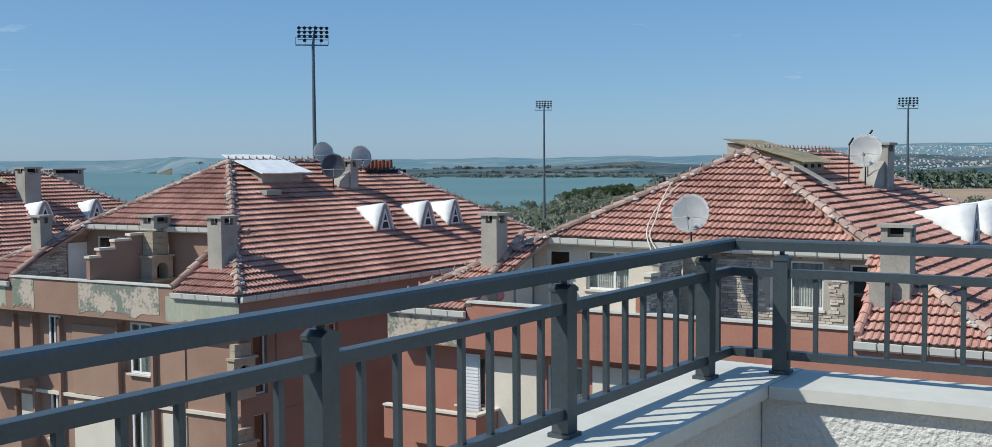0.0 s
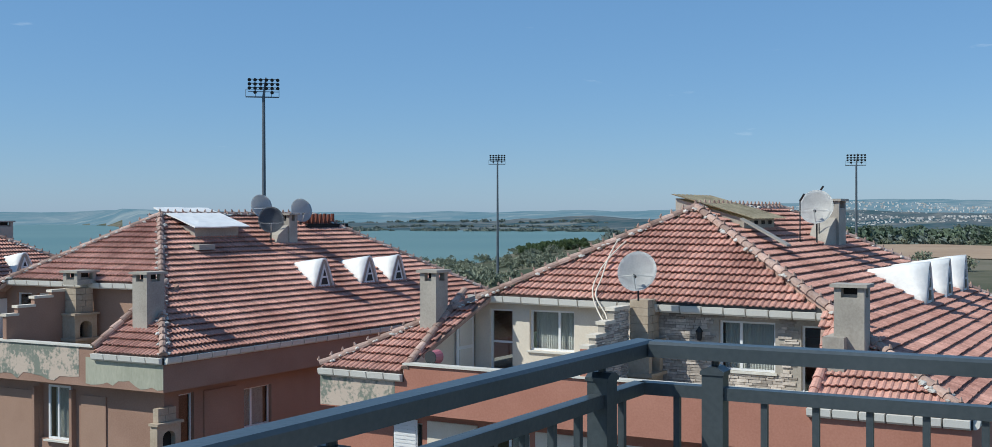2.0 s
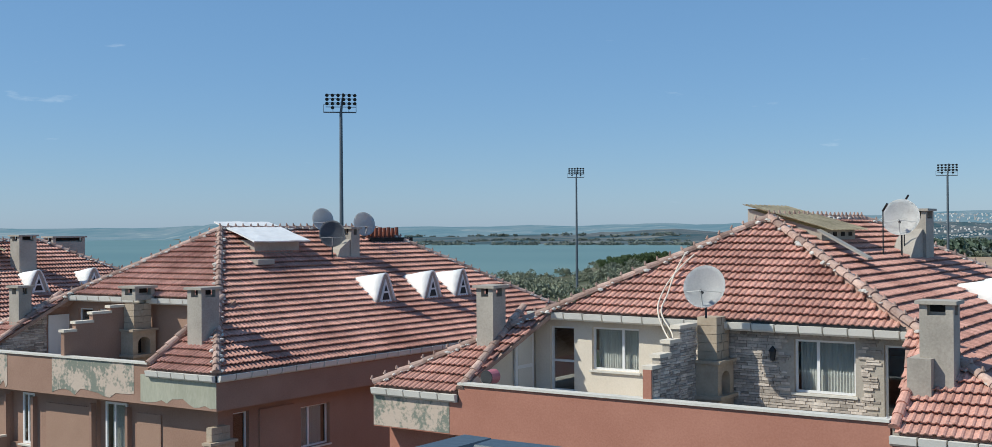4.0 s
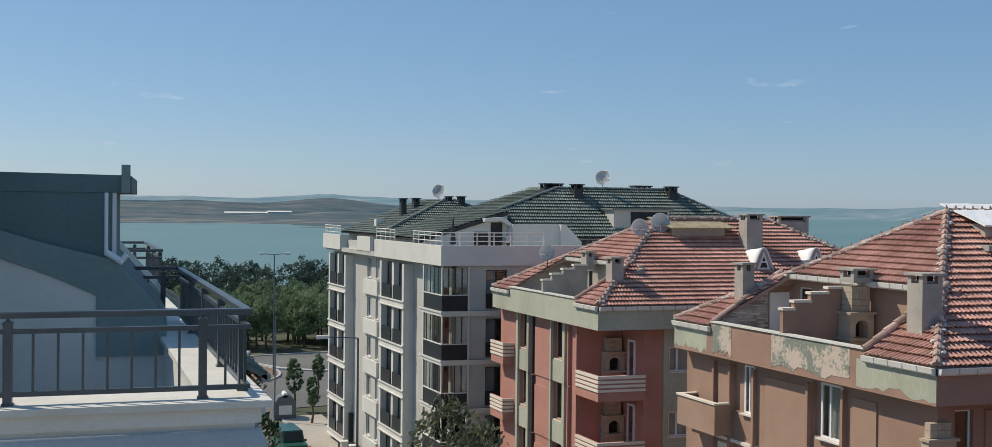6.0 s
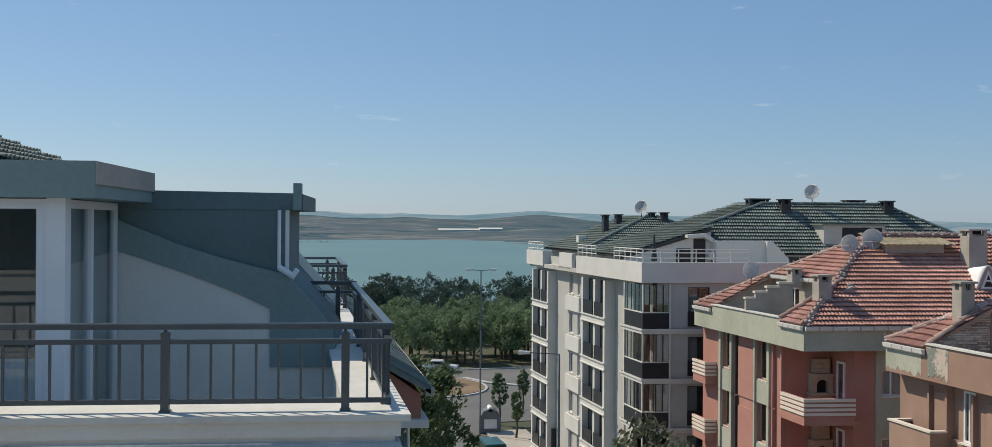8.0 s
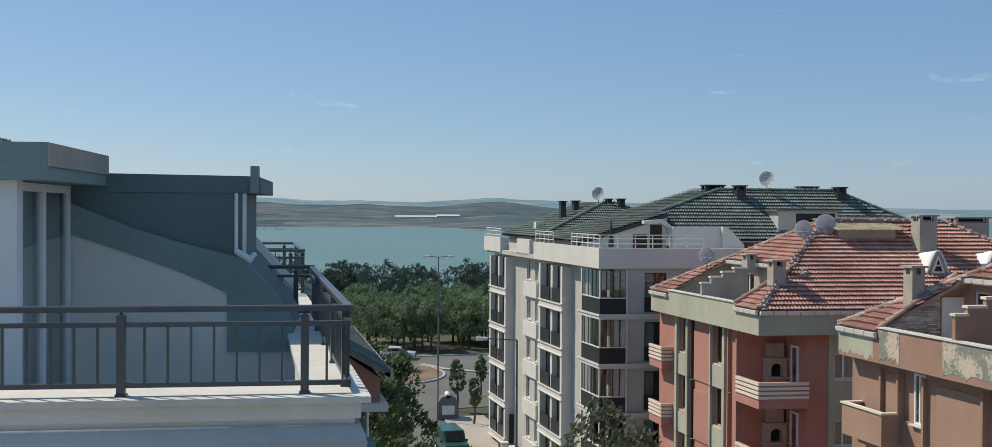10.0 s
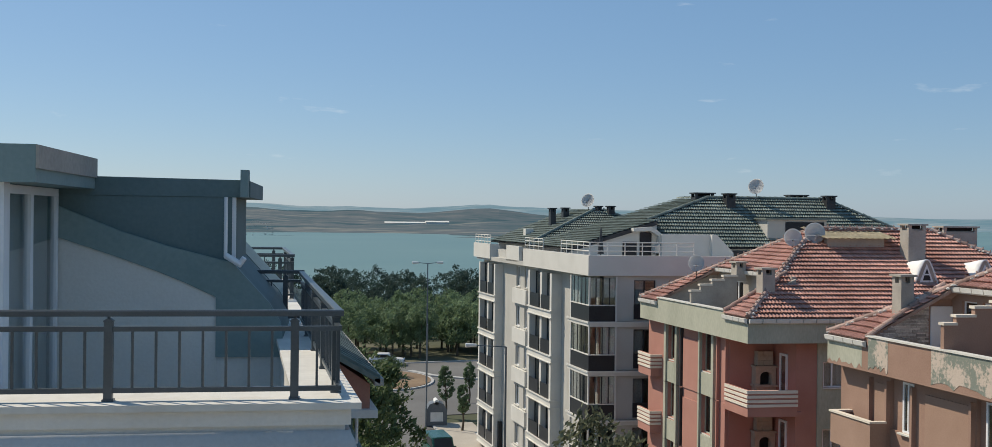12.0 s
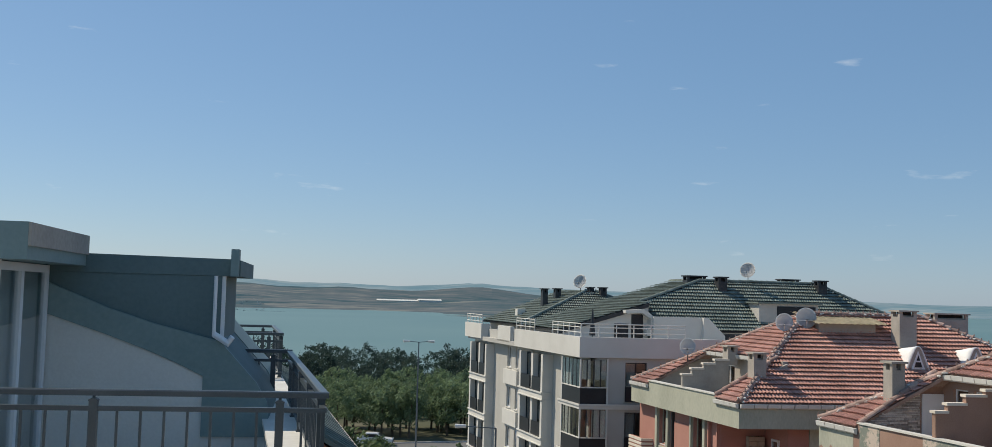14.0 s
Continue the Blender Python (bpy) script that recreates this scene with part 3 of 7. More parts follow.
# ---- own roof terrace ----
def railing(label, p, q, z_top, z_base, posts, between=7, ends=(0.033, 0.033)):
    """Square-post railing from p to q (x, y): top bar, two rails, posts with a cap and bolt, and balusters. posts: distances from q."""
    r = thing("railing", label, "railing", "terrace railings", at=(p[0], p[1], z_base))
    o, d = Vector((q[0], q[1], 0)), Vector((p[0] - q[0], p[1] - q[1], 0))
    ln = d.length
    d.normalize()
    s = Vector((-d.y, d.x, 0))

    def T(u, v, z):
        w = o + d * u + s * v
        return Vector((w.x, w.y, z))
    bm = bmesh.new()
    prism(bm, T, [(-0.034, z_top - 0.045), (0.034, z_top - 0.045), (0.034, z_top - 0.008), (0.026, z_top), (-0.026, z_top), (-0.034, z_top - 0.008)], "u", -ends[0], ln + ends[1])
    part("top_bar", bm, M_RAIL, r)
    part("upper_rail", boxes(T, [(0, ln, -0.02, 0.02, z_top - 0.155, z_top - 0.12)]), M_RAIL, r)
    part("lower_rail", boxes(T, [(0, ln, -0.02, 0.02, z_base + 0.06, z_base + 0.095)]), M_RAIL, r)
    post = baluster = None
    for u in posts:
        if u > ln:
            break
        if post is None:
            bm = boxes(T, [(-0.03, 0.03, -0.03, 0.03, z_base, z_top - 0.085), (-0.04, 0.04, -0.04, 0.04, z_base, z_base + 0.014)])
            prism(bm, T, [(-0.034, z_top - 0.085), (0.034, z_top - 0.085), (0.034, z_top - 0.075), (0.012, z_top - 0.062), (-0.012, z_top - 0.062), (-0.034, z_top - 0.075)], "v", -0.034, 0.034)
            post = mesh_of("post", bm, M_RAIL)
            bolt = mesh_of("bolt", tube(bmesh.new(), T(0, 0, z_top - 0.064), T(0, 0, z_top - 0.045), 0.011), M_RAIL)
        po = new("post", post)
        po.parent, po.matrix_parent_inverse, po.location = r, Matrix.Translation(-r.location), d * u
        bo = new("bolt", bolt)
        bo.parent = po
    edges = [0.0, *[u for u in posts if u < ln], ln]
    for u0, u1 in zip(edges, edges[1:]):
        n = max(0, round((u1 - u0) / (posts[1] - posts[0]) * (between + 1)) - 1)
        for i in range(1, n + 1):
            if baluster is None:
                baluster = mesh_of("baluster", boxes(T, [(-0.009, 0.009, -0.009, 0.009, z_base + 0.095, z_top - 0.155)]), M_RAIL)
            bo = new("baluster", baluster)
            bo.parent, bo.matrix_parent_inverse, bo.location = r, Matrix.Translation(-r.location), d * (u0 + (u1 - u0) * i / (n + 1))
    return r


OWN_TOP, OWN_BASE = 17.035, 16.482
railing("dark grey painted metal railing on a white parapet", (-9.0, 0.10), (-0.27, 0.10), OWN_TOP, OWN_BASE, [0.25 + 1.11 * i for i in range(8)])
railing("dark grey painted metal railing on a white parapet", (0.29, -7.0), (-0.27, 0.10), OWN_TOP, OWN_BASE, [0.22 + 1.11 * i for i in range(7)], ends=(-0.035, 0.03))
tagged(part("parapet_north", boxes(ident, [(-9.2, -0.14, -0.124, 0.17, 14.4, OWN_BASE - 0.05)]), M_TEXTURED_WHITE), "white textured parapet wall of the roof terrace", "parapet", kind="structure")
TE = shear(-0.49, -0.128, 0.08)
tagged(part("parapet_east", boxes(TE, [(0.0, 0.33, -7.0, -0.0, 14.4, OWN_BASE - 0.05)]), M_TEXTURED_WHITE), "white textured parapet wall of the roof terrace", "parapet", kind="structure")
tagged(part("coping_north", boxes(ident, [(-9.2, -0.11, -0.164, 0.21, OWN_BASE - 0.05, OWN_BASE)]), M_STONE_TOP), "white stone coping on the parapet", "coping", kind="structure")
tagged(part("coping_east", boxes(TE, [(-0.04, 0.37, -7.0, -0.04, OWN_BASE - 0.05, OWN_BASE - 0.001)]), M_STONE_TOP), "white stone coping on the parapet", "coping", kind="structure")
tagged(part("terrace_floor", boxes(ident, [(-9.2, -0.3, -7.0, -0.13, 15.5, 15.72)]), M_PAVING), "pale paved floor of the roof terrace", "floor", kind="structure")
tagged(part("own_building", boxes(ident, [(-14, -0.15, -18, 0.16, GROUND, 14.4)]), M_WHITE_FACADE), "white facade below the roof terrace", "wall", kind="structure")
# unseen closing walls; their dark colour deepens reflections in the neighbour's glazing
tagged(part("terrace_wall", boxes(ident, [(-9.4, -9.2, -7.2, 0.0, 14.4, 18.6), (-9.2, 0.5, -7.25, -7.05, 14.4, 18.6)]), M_SLATE_CLAD), "unseen dark walls added behind the roof terrace to darken glass reflections", "wall", kind="structure")

# ---- neighbouring penthouse to the north ----
TN = shear(-0.26, 7.9, 0.08)
NB = 15.95
N_FLOOR = 15.2
N_LABEL = "dark grey painted metal railing on the neighbour's parapet"
railing(N_LABEL, (-9.5, 7.9), (-0.27, 7.9), 16.61, NB, [0.325 + 1.325 * i for i in range(7)])
railing(N_LABEL, (-0.70, 13.6), (-0.27, 7.9), 16.61, NB, [0.30 + 1.325 * i for i in range(4)], ends=(-0.035, 0.03))
railing("dark grey metal railing across the far terrace", (-2.6, 13.65), (-0.70, 13.65), 16.62, NB, [0.2 + 1.4 * i for i in range(2)])
railing("dark grey metal railing of the next terrace along", (-2.9, 17.6), (-0.95, 17.6), 16.68, NB, [0.2 + 1.4 * i for i in range(2)])
railing("dark grey metal railing of the next terrace along", (-1.25, 21.4), (-0.95, 17.6), 16.68, NB, [0.2 + 1.4 * i for i in range(3)], ends=(-0.035, 0.03))
railing("dark grey metal railing closing the next terrace", (-2.9, 21.45), (-1.25, 21.45), 16.68, NB, [0.2 + 1.4 * i for i in range(2)])
tagged(part("neighbour_building", boxes(TN, [(-14, -0.34, 0.06, 16.0, GROUND, 15.0)]), M_WHITE_FACADE), "white facade of the neighbouring house", "wall", kind="structure")
tagged(part("neighbour_coping", boxes(TN, [(-12, 0.14, -0.20, 0.36, NB - 0.05, NB), (-0.34, 0.14, 0.36, 15.6, NB - 0.05, NB)]), M_STONE_TOP), "white stone coping on the neighbour's parapet", "coping", kind="structure")
tagged(part("neighbour_parapet", boxes(TN, [(-12, 0.07, -0.15, 0.31, 15.78, NB - 0.05), (-12, 0.03, -0.11, 0.31, 15.715, 15.78)]), M_WHITE), "white painted parapet of the neighbouring house", "parapet", kind="structure")
tagged(part("neighbour_parapet_east", boxes(TN, [(-0.30, 0.06, 0.31, 15.5, 15.0, NB - 0.05)]), M_WHITE), "white painted parapet along the side of the neighbouring terrace", "parapet", kind="structure")
tagged(part("neighbour_terrace", boxes(TN, [(-12, -0.30, 0.31, 15.5, 15.0, N_FLOOR)]), M_STONE_TOP), "pale floor of the neighbouring terrace", "floor", kind="structure")
bm = bmesh.new()
CORNICE = ((-0.035, 15.718), (-0.025, 15.68), (-0.003, 15.64), (0.006, 15.60), (-0.006, 15.555), (-0.03, 15.51), (-0.068, 15.465), (-0.098, 15.43), (-0.110, 15.385), (-0.110, 15.34), (-0.098, 15.30), (-0.066, 15.262), (-0.062, 15.22), (-0.088, 15.215), (-0.09, 14.2))
ring = [[bm.verts.new(TN(u, v, z)) for u, v in ((-12, -0.14 - d), (0.07 + d, -0.14 - d), (0.07 + d, 6.0))] for d, z in CORNICE]
for r0, r1 in zip(ring, ring[1:]):
    for k in (0, 1):
        bm.faces.new((r0[k], r1[k], r1[k + 1], r0[k + 1]))
bmesh.ops.recalc_face_normals(bm, faces=bm.faces)
bmesh.ops.solidify(bm, geom=bm.faces[:], thickness=0.04)
tagged(part("neighbour_cornice", bm, M_CORNICE, smooth=True), "white moulded cornice under the parapet", "cornice", kind="structure")

pent = thing("penthouse", "green-grey clad penthouse with a glazed front", "penthouse", at=(-5, 12, N_FLOOR))
part("roof_slab", boxes(ident, [(-10, -2.87, 9.6, 12.0, 17.57, 17.90)]), M_GREEN_CLAD, pent, "flat green-grey roof slab with a pale rim")
# unseen roof piece, added to keep sun out of the glazed room
part("rear_roof", boxes(ident, [(-10, -3.5, 12.002, 14.2, 17.57, 17.72)]), M_GREEN_CLAD, pent)
part("rim", boxes(ident, [(-2.868, -2.845, 9.6, 12.0, 17.69, 17.895)]), M_GREY_RENDER, pent, "weathered pale slab edge")
part("corner_pillar", boxes(ident, [(-3.33, -3.165, 9.74, 9.92, N_FLOOR, 17.57)]), M_PVC, pent)
part("wall", boxes(ident, [(-10, -9.8, 9.7, 14.0, N_FLOOR, 17.57), (-9.8, -3.42, 14.0, 14.2, N_FLOOR, 17.9)]), M_WHITE, pent)
window(pent, ident, "s", 9.67, -9.7, -3.335, N_FLOOR, 17.56, split=(0.42, 0.71), sill=False, bar=0.09)


def side_window(parent, x, y0, y1, z0, z1, splits, bar=0.07):
    """A glazed side that faces east."""
    bm = bmesh.new()
    for r in ((y0, y0 + bar, z0, z1), (y1 - bar, y1, z0, z1), (y0 + bar, y1 - bar, z0, z0 + bar), (y0 + bar, y1 - bar, z1 - bar, z1)):
        box(bm, ident, x - 0.06, x, r[0], r[1], r[2], r[3])
    w = part("window", bm, M_PVC, parent)
    ed = [y0 + bar, *[y0 + (y1 - y0) * s for s in splits], y1 - bar]
    for s in splits:
        c = y0 + (y1 - y0) * s
        part("mullion", boxes(ident, [(x - 0.06, x + 0.004, c - 0.05, c + 0.05, z0 + bar, z1 - bar)]), M_PVC, w)
    for a, e in zip(ed, ed[1:]):
        part("pane", boxes(ident, [(x - 0.035, x - 0.025, a, e, z0 + bar, z1 - bar)]), M_GLASS, w).visible_shadow = False
    return w


side_window(pent, -3.22, 9.925, 11.9, N_FLOOR, 17.56, (0.47,), 0.08)
# no real blind: a pale board added to lighten the side panes
part("blind", boxes(ident, [(-3.335, -3.32, 10.0, 11.85, N_FLOOR + 0.05, 17.5)]), M_CURTAIN, pent, "pale board added behind the side panes to lighten them")
part("notice", boxes(ident, [(-3.92, -3.77, 9.765, 9.77, 16.96, 17.10)]), M_PVC, pent, "small white paper stuck on the pane")
# pale panel added in place of the white parapet's reflection in the glass
part("skirting_panel", boxes(ident, [(-9.6, -3.42, 9.80, 9.83, N_FLOOR, 16.12)]), M_CURTAIN, pent, "pale low panel standing in for the parapet reflected in the front panes")
bm = bmesh.new()
prism(bm, ident, [(-3.5, N_FLOOR), (-0.80, N_FLOOR), (-0.83, 15.76), (-0.88, 16.13), (-1.0, 16.34), (-1.42, 16.80), (-1.42, 17.50), (-3.5, 17.50)], "v", 12.0, 14.0)
part("mansard", bm, M_SLATE_CLAD, pent, "blue-grey clad mansard gable")
bm = bmesh.new()
prism(bm, ident, [(-3.5, 17.502), (-1.225, 17.502), (-1.225, 17.68), (-1.30, 17.69), (-3.5, 17.715)], "v", 11.99, 14.2)
part("dormer_roof", bm, M_SLATE_CLAD, pent, "flat blue-grey dormer roof")
bm = bmesh.new()
prism(bm, ident, [(-3.23, N_FLOOR), (-1.575, N_FLOOR), (-1.575, 16.40), (-1.9, 16.555), (-2.2, 16.68), (-2.62, 16.835), (-3.23, 17.04)], "v", 11.94, 12.0)
part("lower_wall", bm, M_WHITE, pent, "white rendered wall below the cladding")
part("base_wall", boxes(ident, [(-1.575, -0.785, 11.95, 12.0, N_FLOOR, 15.745)]), M_WHITE, pent, "white rendered base of the gable")
bm = bmesh.new()
prism(bm, ident, [(-3.23, 17.045), (-2.62, 16.84), (-2.2, 16.685), (-1.9, 16.56), (-1.575, 16.405), (-1.575, 15.75), (-0.83, 15.75), (-0.88, 16.13), (-1.0, 16.34), (-1.40, 16.78), (-2.1, 16.96), (-2.6, 17.12), (-3.23, 17.38)], "v", 11.915, 11.998)
part("cladding_apron", bm, M_GREEN_CLAD, pent, "sloping green-grey cladding band")
bm = bmesh.new()
prism(bm, ident, [(-2.6, N_FLOOR), (-1.0, N_FLOOR), (-0.98, 15.9), (-0.94, 16.14), (-0.93, 16.24), (-0.99, 16.34), (-1.52, 16.93), (-2.6, 16.97)], "v", 14.0, 15.4)
part("rear_mansard", bm, M_GREEN_CLAD, pent, "rounded green-grey foot of the rear mansard")
part("upstand", boxes(ident, [(-1.325, -1.24, 11.88, 12.1, 17.5, 17.80)]), M_GREEN_CLAD, pent)
part("window_jamb", boxes(ident, [(-1.42, -1.38, 12.01, 12.06, 16.82, 17.5)]), M_PVC, pent)
bm = tube(bmesh.new(), (-1.475, 11.88, 17.5), (-1.475, 11.88, 16.84), 0.02)
tube(bm, (-1.47, 11.88, 16.86), (-1.30, 11.84, 16.76), 0.035)
tube(bm, (-1.32, 11.85, 16.77), (-1.27, 11.83, 16.84), 0.03)
part("downpipe", bm, M_PVC, pent, "white plastic downpipe with a spout")
high = thing("tiled_roof", "dark tiled roof of the stair tower behind the penthouse", "roof", at=(-8, 14, 17.9))
slope([(-4.6, 14.2, 17.88), (-4.6, 19.0, 17.88), (-10, 19.0, 19.78), (-10, 14.2, 19.78)], high, M_TILE_GREEN, deck=M_GREEN_CLAD)
part("gable", boxes(ident, [(-10, -4.4, 14.3, 18.9, 15.5, 17.8)]), M_GREEN_CLAD, high)
part("tank", tube(bmesh.new(), (-7.4, 13.6, 18.13), (-5.75, 13.6, 18.13), 0.17, n=16), M_DISH, high, "grey solar water tank", True)
part("tank_stand", boxes(ident, [(-7.2, -7.1, 13.5, 13.7, 17.72, 18.0), (-6.0, -5.9, 13.5, 13.7, 17.72, 18.0)]), M_DARK, high)

bay = thing("tiled_bay", "lower bay with grey tiles and a terracotta wall", "bay", at=(0.2, 16, 13))
bm = bmesh.new()
prism(bm, TN, [(0.07, 15.15), (0.70, 15.15), (0.70, 15.42), (0.07, 15.86)], "v", 4.1, 15.8)
part("wall", bm, M_ORANGE, bay)
bm = bmesh.new()
prism(bm, TN, [(0.06, 15.86), (0.80, 15.44), (0.80, 15.50), (0.06, 15.92)], "v", 4.0, 15.9)
for i in range(40):
    v = 4.05 + i * 0.30
    prism(bm, TN, [(0.08, 15.91), (0.81, 15.495), (0.81, 15.53), (0.08, 15.945)], "v", v, v + 0.09)
part("ribbed_roof", bm, M_TILE_GREEN, bay, "grey-green ribbed roof of the bay")
part("gutter", boxes(TN, [(0.74, 0.84, 4.0, 15.9, 15.42, 15.50)]), M_GREY_RENDER, bay)
part("soffit", boxes(TN, [(0.06, 0.78, 4.0, 15.8, 15.06, 15.15)]), M_WHITE, bay)
part("shaft", boxes(TN, [(-0.02, 0.52, 4.2, 15.5, GROUND, 15.06)]), M_SLATE_CLAD, bay)
part("downpipe", tube(bmesh.new(), TN(0.575, 4.3, 14.7), TN(0.575, 4.3, 15.06), 0.02), M_PVC, bay)
bm = bmesh.new()
prism(bm, TN, [(-0.02, 14.44), (0.66, 14.44), (0.62, 14.72), (-0.02, 14.72)], "v", 3.7, 6.0)
part("hood", bm, M_GREEN_CLAD, bay, "green-grey clad hood under the bay")
part("hood_base", boxes(TN, [(-0.02, 0.70, 3.66, 6.0, 14.38, 14.438), (-0.02, 0.64, 3.74, 6.0, 14.24, 14.378)]), M_WHITE, bay, "weathered white base moulding of the hood")


# ---- pieces for the tiled houses ----
def chimney(house, T, u0, u1, v0, v1, z0, z1, material=None, slots=True):
    material = material or M_GREY_RENDER
    c = part("chimney", boxes(T, [(u0, u1, v0, v1, z0, z1 - 0.32)]), material, house)
    if slots:
        w = 0.16
        part("head", boxes(T, [(u0, u0 + w, v0, v0 + w, z1 - 0.32, z1 - 0.08), (u1 - w, u1, v0, v0 + w, z1 - 0.32, z1 - 0.08), (u0, u0 + w, v1 - w, v1, z1 - 0.32, z1 - 0.08), (u1 - w, u1, v1 - w, v1, z1 - 0.32, z1 - 0.08), (u0 + w, u1 - w, v0 + w, v1 - w, z1 - 0.32, z1 - 0.25)]), material, c)
        part("flue", boxes(T, [(u0 + w + 0.02, u1 - w - 0.02, v0 + w + 0.02, v1 - w - 0.02, z1 - 0.25, z1 - 0.08)]), M_SOOT, c)
    else:
        part("head", boxes(T, [(u0, u1, v0, v1, z1 - 0.32, z1 - 0.08)]), material, c)
    part("cap", boxes(T, [(u0 - 0.08, u1 + 0.08, v0 - 0.08, v1 + 0.08, z1 - 0.08, z1)]), material, c)
    return c


def dish(at, bearing, tilt, r, pole, material, label):
    """Offset satellite dish: bowl, pole, arm, receiver and stays. at: foot of the pole."""
    d = thing("satellite_dish", label, "satellite dish", "satellite dishes", at=at)
    o = Vector(at) + Vector((0, 0, pole))
    f = Vector((math.sin(radians(bearing)) * math.cos(radians(tilt)), math.cos(radians(bearing)) * math.cos(radians(tilt)), math.sin(radians(tilt))))
    s = f.cross(Vector((0, 0, 1))).normalized()
    up = s.cross(f)
    bm = bmesh.new()
    rings = []
    for k in range(7):
        rr = r * k / 6
        dep = 0.22 * r * (k / 6) ** 2
        rings.append([bm.verts.new(o + f * (dep + 0.06) + (s * math.cos(i * math.tau / 28) + up * 1.06 * math.sin(i * math.tau / 28)) * rr) for i in range(28)] if k else [bm.verts.new(o + f * 0.06)])
    for i in range(28):
        bm.faces.new((rings[0][0], rings[1][i], rings[1][(i + 1) % 28]))
        for k in range(1, 6):
            bm.faces.new((rings[k][i], rings[k + 1][i], rings[k + 1][(i + 1) % 28], rings[k][(i + 1) % 28]))
    bmesh.ops.solidify(bm, geom=bm.faces[:], thickness=0.012)
    part("reflector", bm, material, d, smooth=True)
    part("pole", tube(bmesh.new(), at, o + Vector((0, 0, 0.08)), 0.028), M_DARK, d)
    tip = o + f * (r * 0.95) - up * (r * 0.42)
    part("arm", tube(bmesh.new(), o - up * r * 1.0 + f * 0.2 * r, tip, 0.014), M_DISH, d)
    part("receiver", tube(bmesh.new(), tip - f * 0.02, tip - f * 0.16, 0.035, 0.045), M_DARK, d)
    for sg in (-1, 1):
        part("stay", tube(bmesh.new(), o + s * sg * r * 0.93 - up * r * 0.25 + f * 0.2 * r, tip, 0.007, n=5), M_DISH, d)
    return d


def dormer(house, T, plane_z, u, v, w, h, slope_k):
    """White hooded ventilation dormer that faces south, its hood running back into the slope."""
    z = plane_z(v)
    back = h / slope_k
    bm = bmesh.new()
    arc = [(p * w, q * h) for p, q in ((-0.52, -0.03), (-0.40, 0.33), (-0.27, 0.66), (-0.17, 0.88), (-0.10, 0.985), (0.0, 1.03), (0.10, 0.985), (0.17, 0.88), (0.27, 0.66), (0.40, 0.33), (0.52, -0.03))]
    rows = []
    for f in (0.0, 0.33, 0.66, 1.0):
        row = []
        for p, q in arc:
            full = max(0.0, (q + 0.04)) / (slope_k + 0.16)
            vv = v - 0.06 + (full + 0.1) * f
            wob = 0.02 * math.sin(p * 9 + f * 7 + u) * (1 if 0 < f < 1 else 0)
            row.append(bm.verts.new(T(u + p * (1 - 0.12 * f), vv, z + q - 0.16 * full * f + wob)))
        rows.append(row)
    for r0, r1 in zip(rows, rows[1:]):
        for i in range(len(arc) - 1):
            bm.faces.new((r0[i], r0[i + 1], r1[i + 1], r1[i]))
    bmesh.ops.recalc_face_normals(bm, faces=bm.faces)
    bmesh.ops.solidify(bm, geom=bm.faces[:], thickness=0.05)
    d = part("dormer", bm, M_SHEET, house, "white sheet-covered dormer with a triangular vent", True)
    bm = bmesh.new()
    prism(bm, T, [(u - w / 2 + 0.06, z - 0.02), (u + w / 2 - 0.06, z - 0.02), (u + w * 0.17, z + h * 0.84), (u + w * 0.06, z + h * 0.95), (u - w * 0.06, z + h * 0.95), (u - w * 0.17, z + h * 0.84)], "v", v - 0.02, v + 0.06)
    part("front", bm, M_GREY_RENDER, d)
    bm = bmesh.new()
    prism(bm, T, [(u - w * 0.29, z + 0.08), (u + w * 0.29, z + 0.08), (u, z + h * 0.82)], "v", v - 0.05, v - 0.022)
    part("vent_frame", bm, M_PVC, d)
    bm = bmesh.new()
    prism(bm, T, [(u - w * 0.17, z + 0.17), (u + w * 0.17, z + 0.17), (u, z + h * 0.64)], "v", v - 0.066, v - 0.052)
    part("pane", bm, M_DARK_BOARD, d)
    part("vent_bar", boxes(T, [(u - w * 0.15, u + w * 0.15, v - 0.078, v - 0.068, z + h * 0.36, z + h * 0.42)]), M_PVC, d)
    return d


def gutters(house, T, face, at, a0, a1, z, fall=0.0):
    """White gutter lengths with dark joints along an eave that faces west, south or north."""
    n = max(1, round((a1 - a0) / 0.62))
    w = (a1 - a0) / n
    for i in range(n):
        zz = z + fall * i * w
        p0, p1 = a0 + i * w + 0.022, a0 + (i + 1) * w - 0.022
        bm = bmesh.new()
        if face == "w":
            prism(bm, lambda x, y, q: T(x, y, q), [(at - 0.14, zz - 0.04), (at - 0.17, zz + 0.12), (at - 0.02, zz + 0.12), (at - 0.02, zz - 0.09), (at - 0.08, zz - 0.09)], "v", p0, p1)
        else:
            prism(bm, T, [(at - 0.14, zz - 0.04), (at - 0.17, zz + 0.12), (at - 0.02, zz + 0.12), (at - 0.02, zz - 0.09), (at - 0.08, zz - 0.09)], "u", p0, p1)
        part("gutter", bm, M_WHITE, house)
    part("gutter_board", box(bmesh.new(), T, at - 0.016, at + 0.02, a0, a1, zz - 0.09, zz + 0.1) if face == "w" else box(bmesh.new(), T, a0, a1, at - 0.016, at + 0.02, zz - 0.09, zz + 0.1), M_DARK, house)


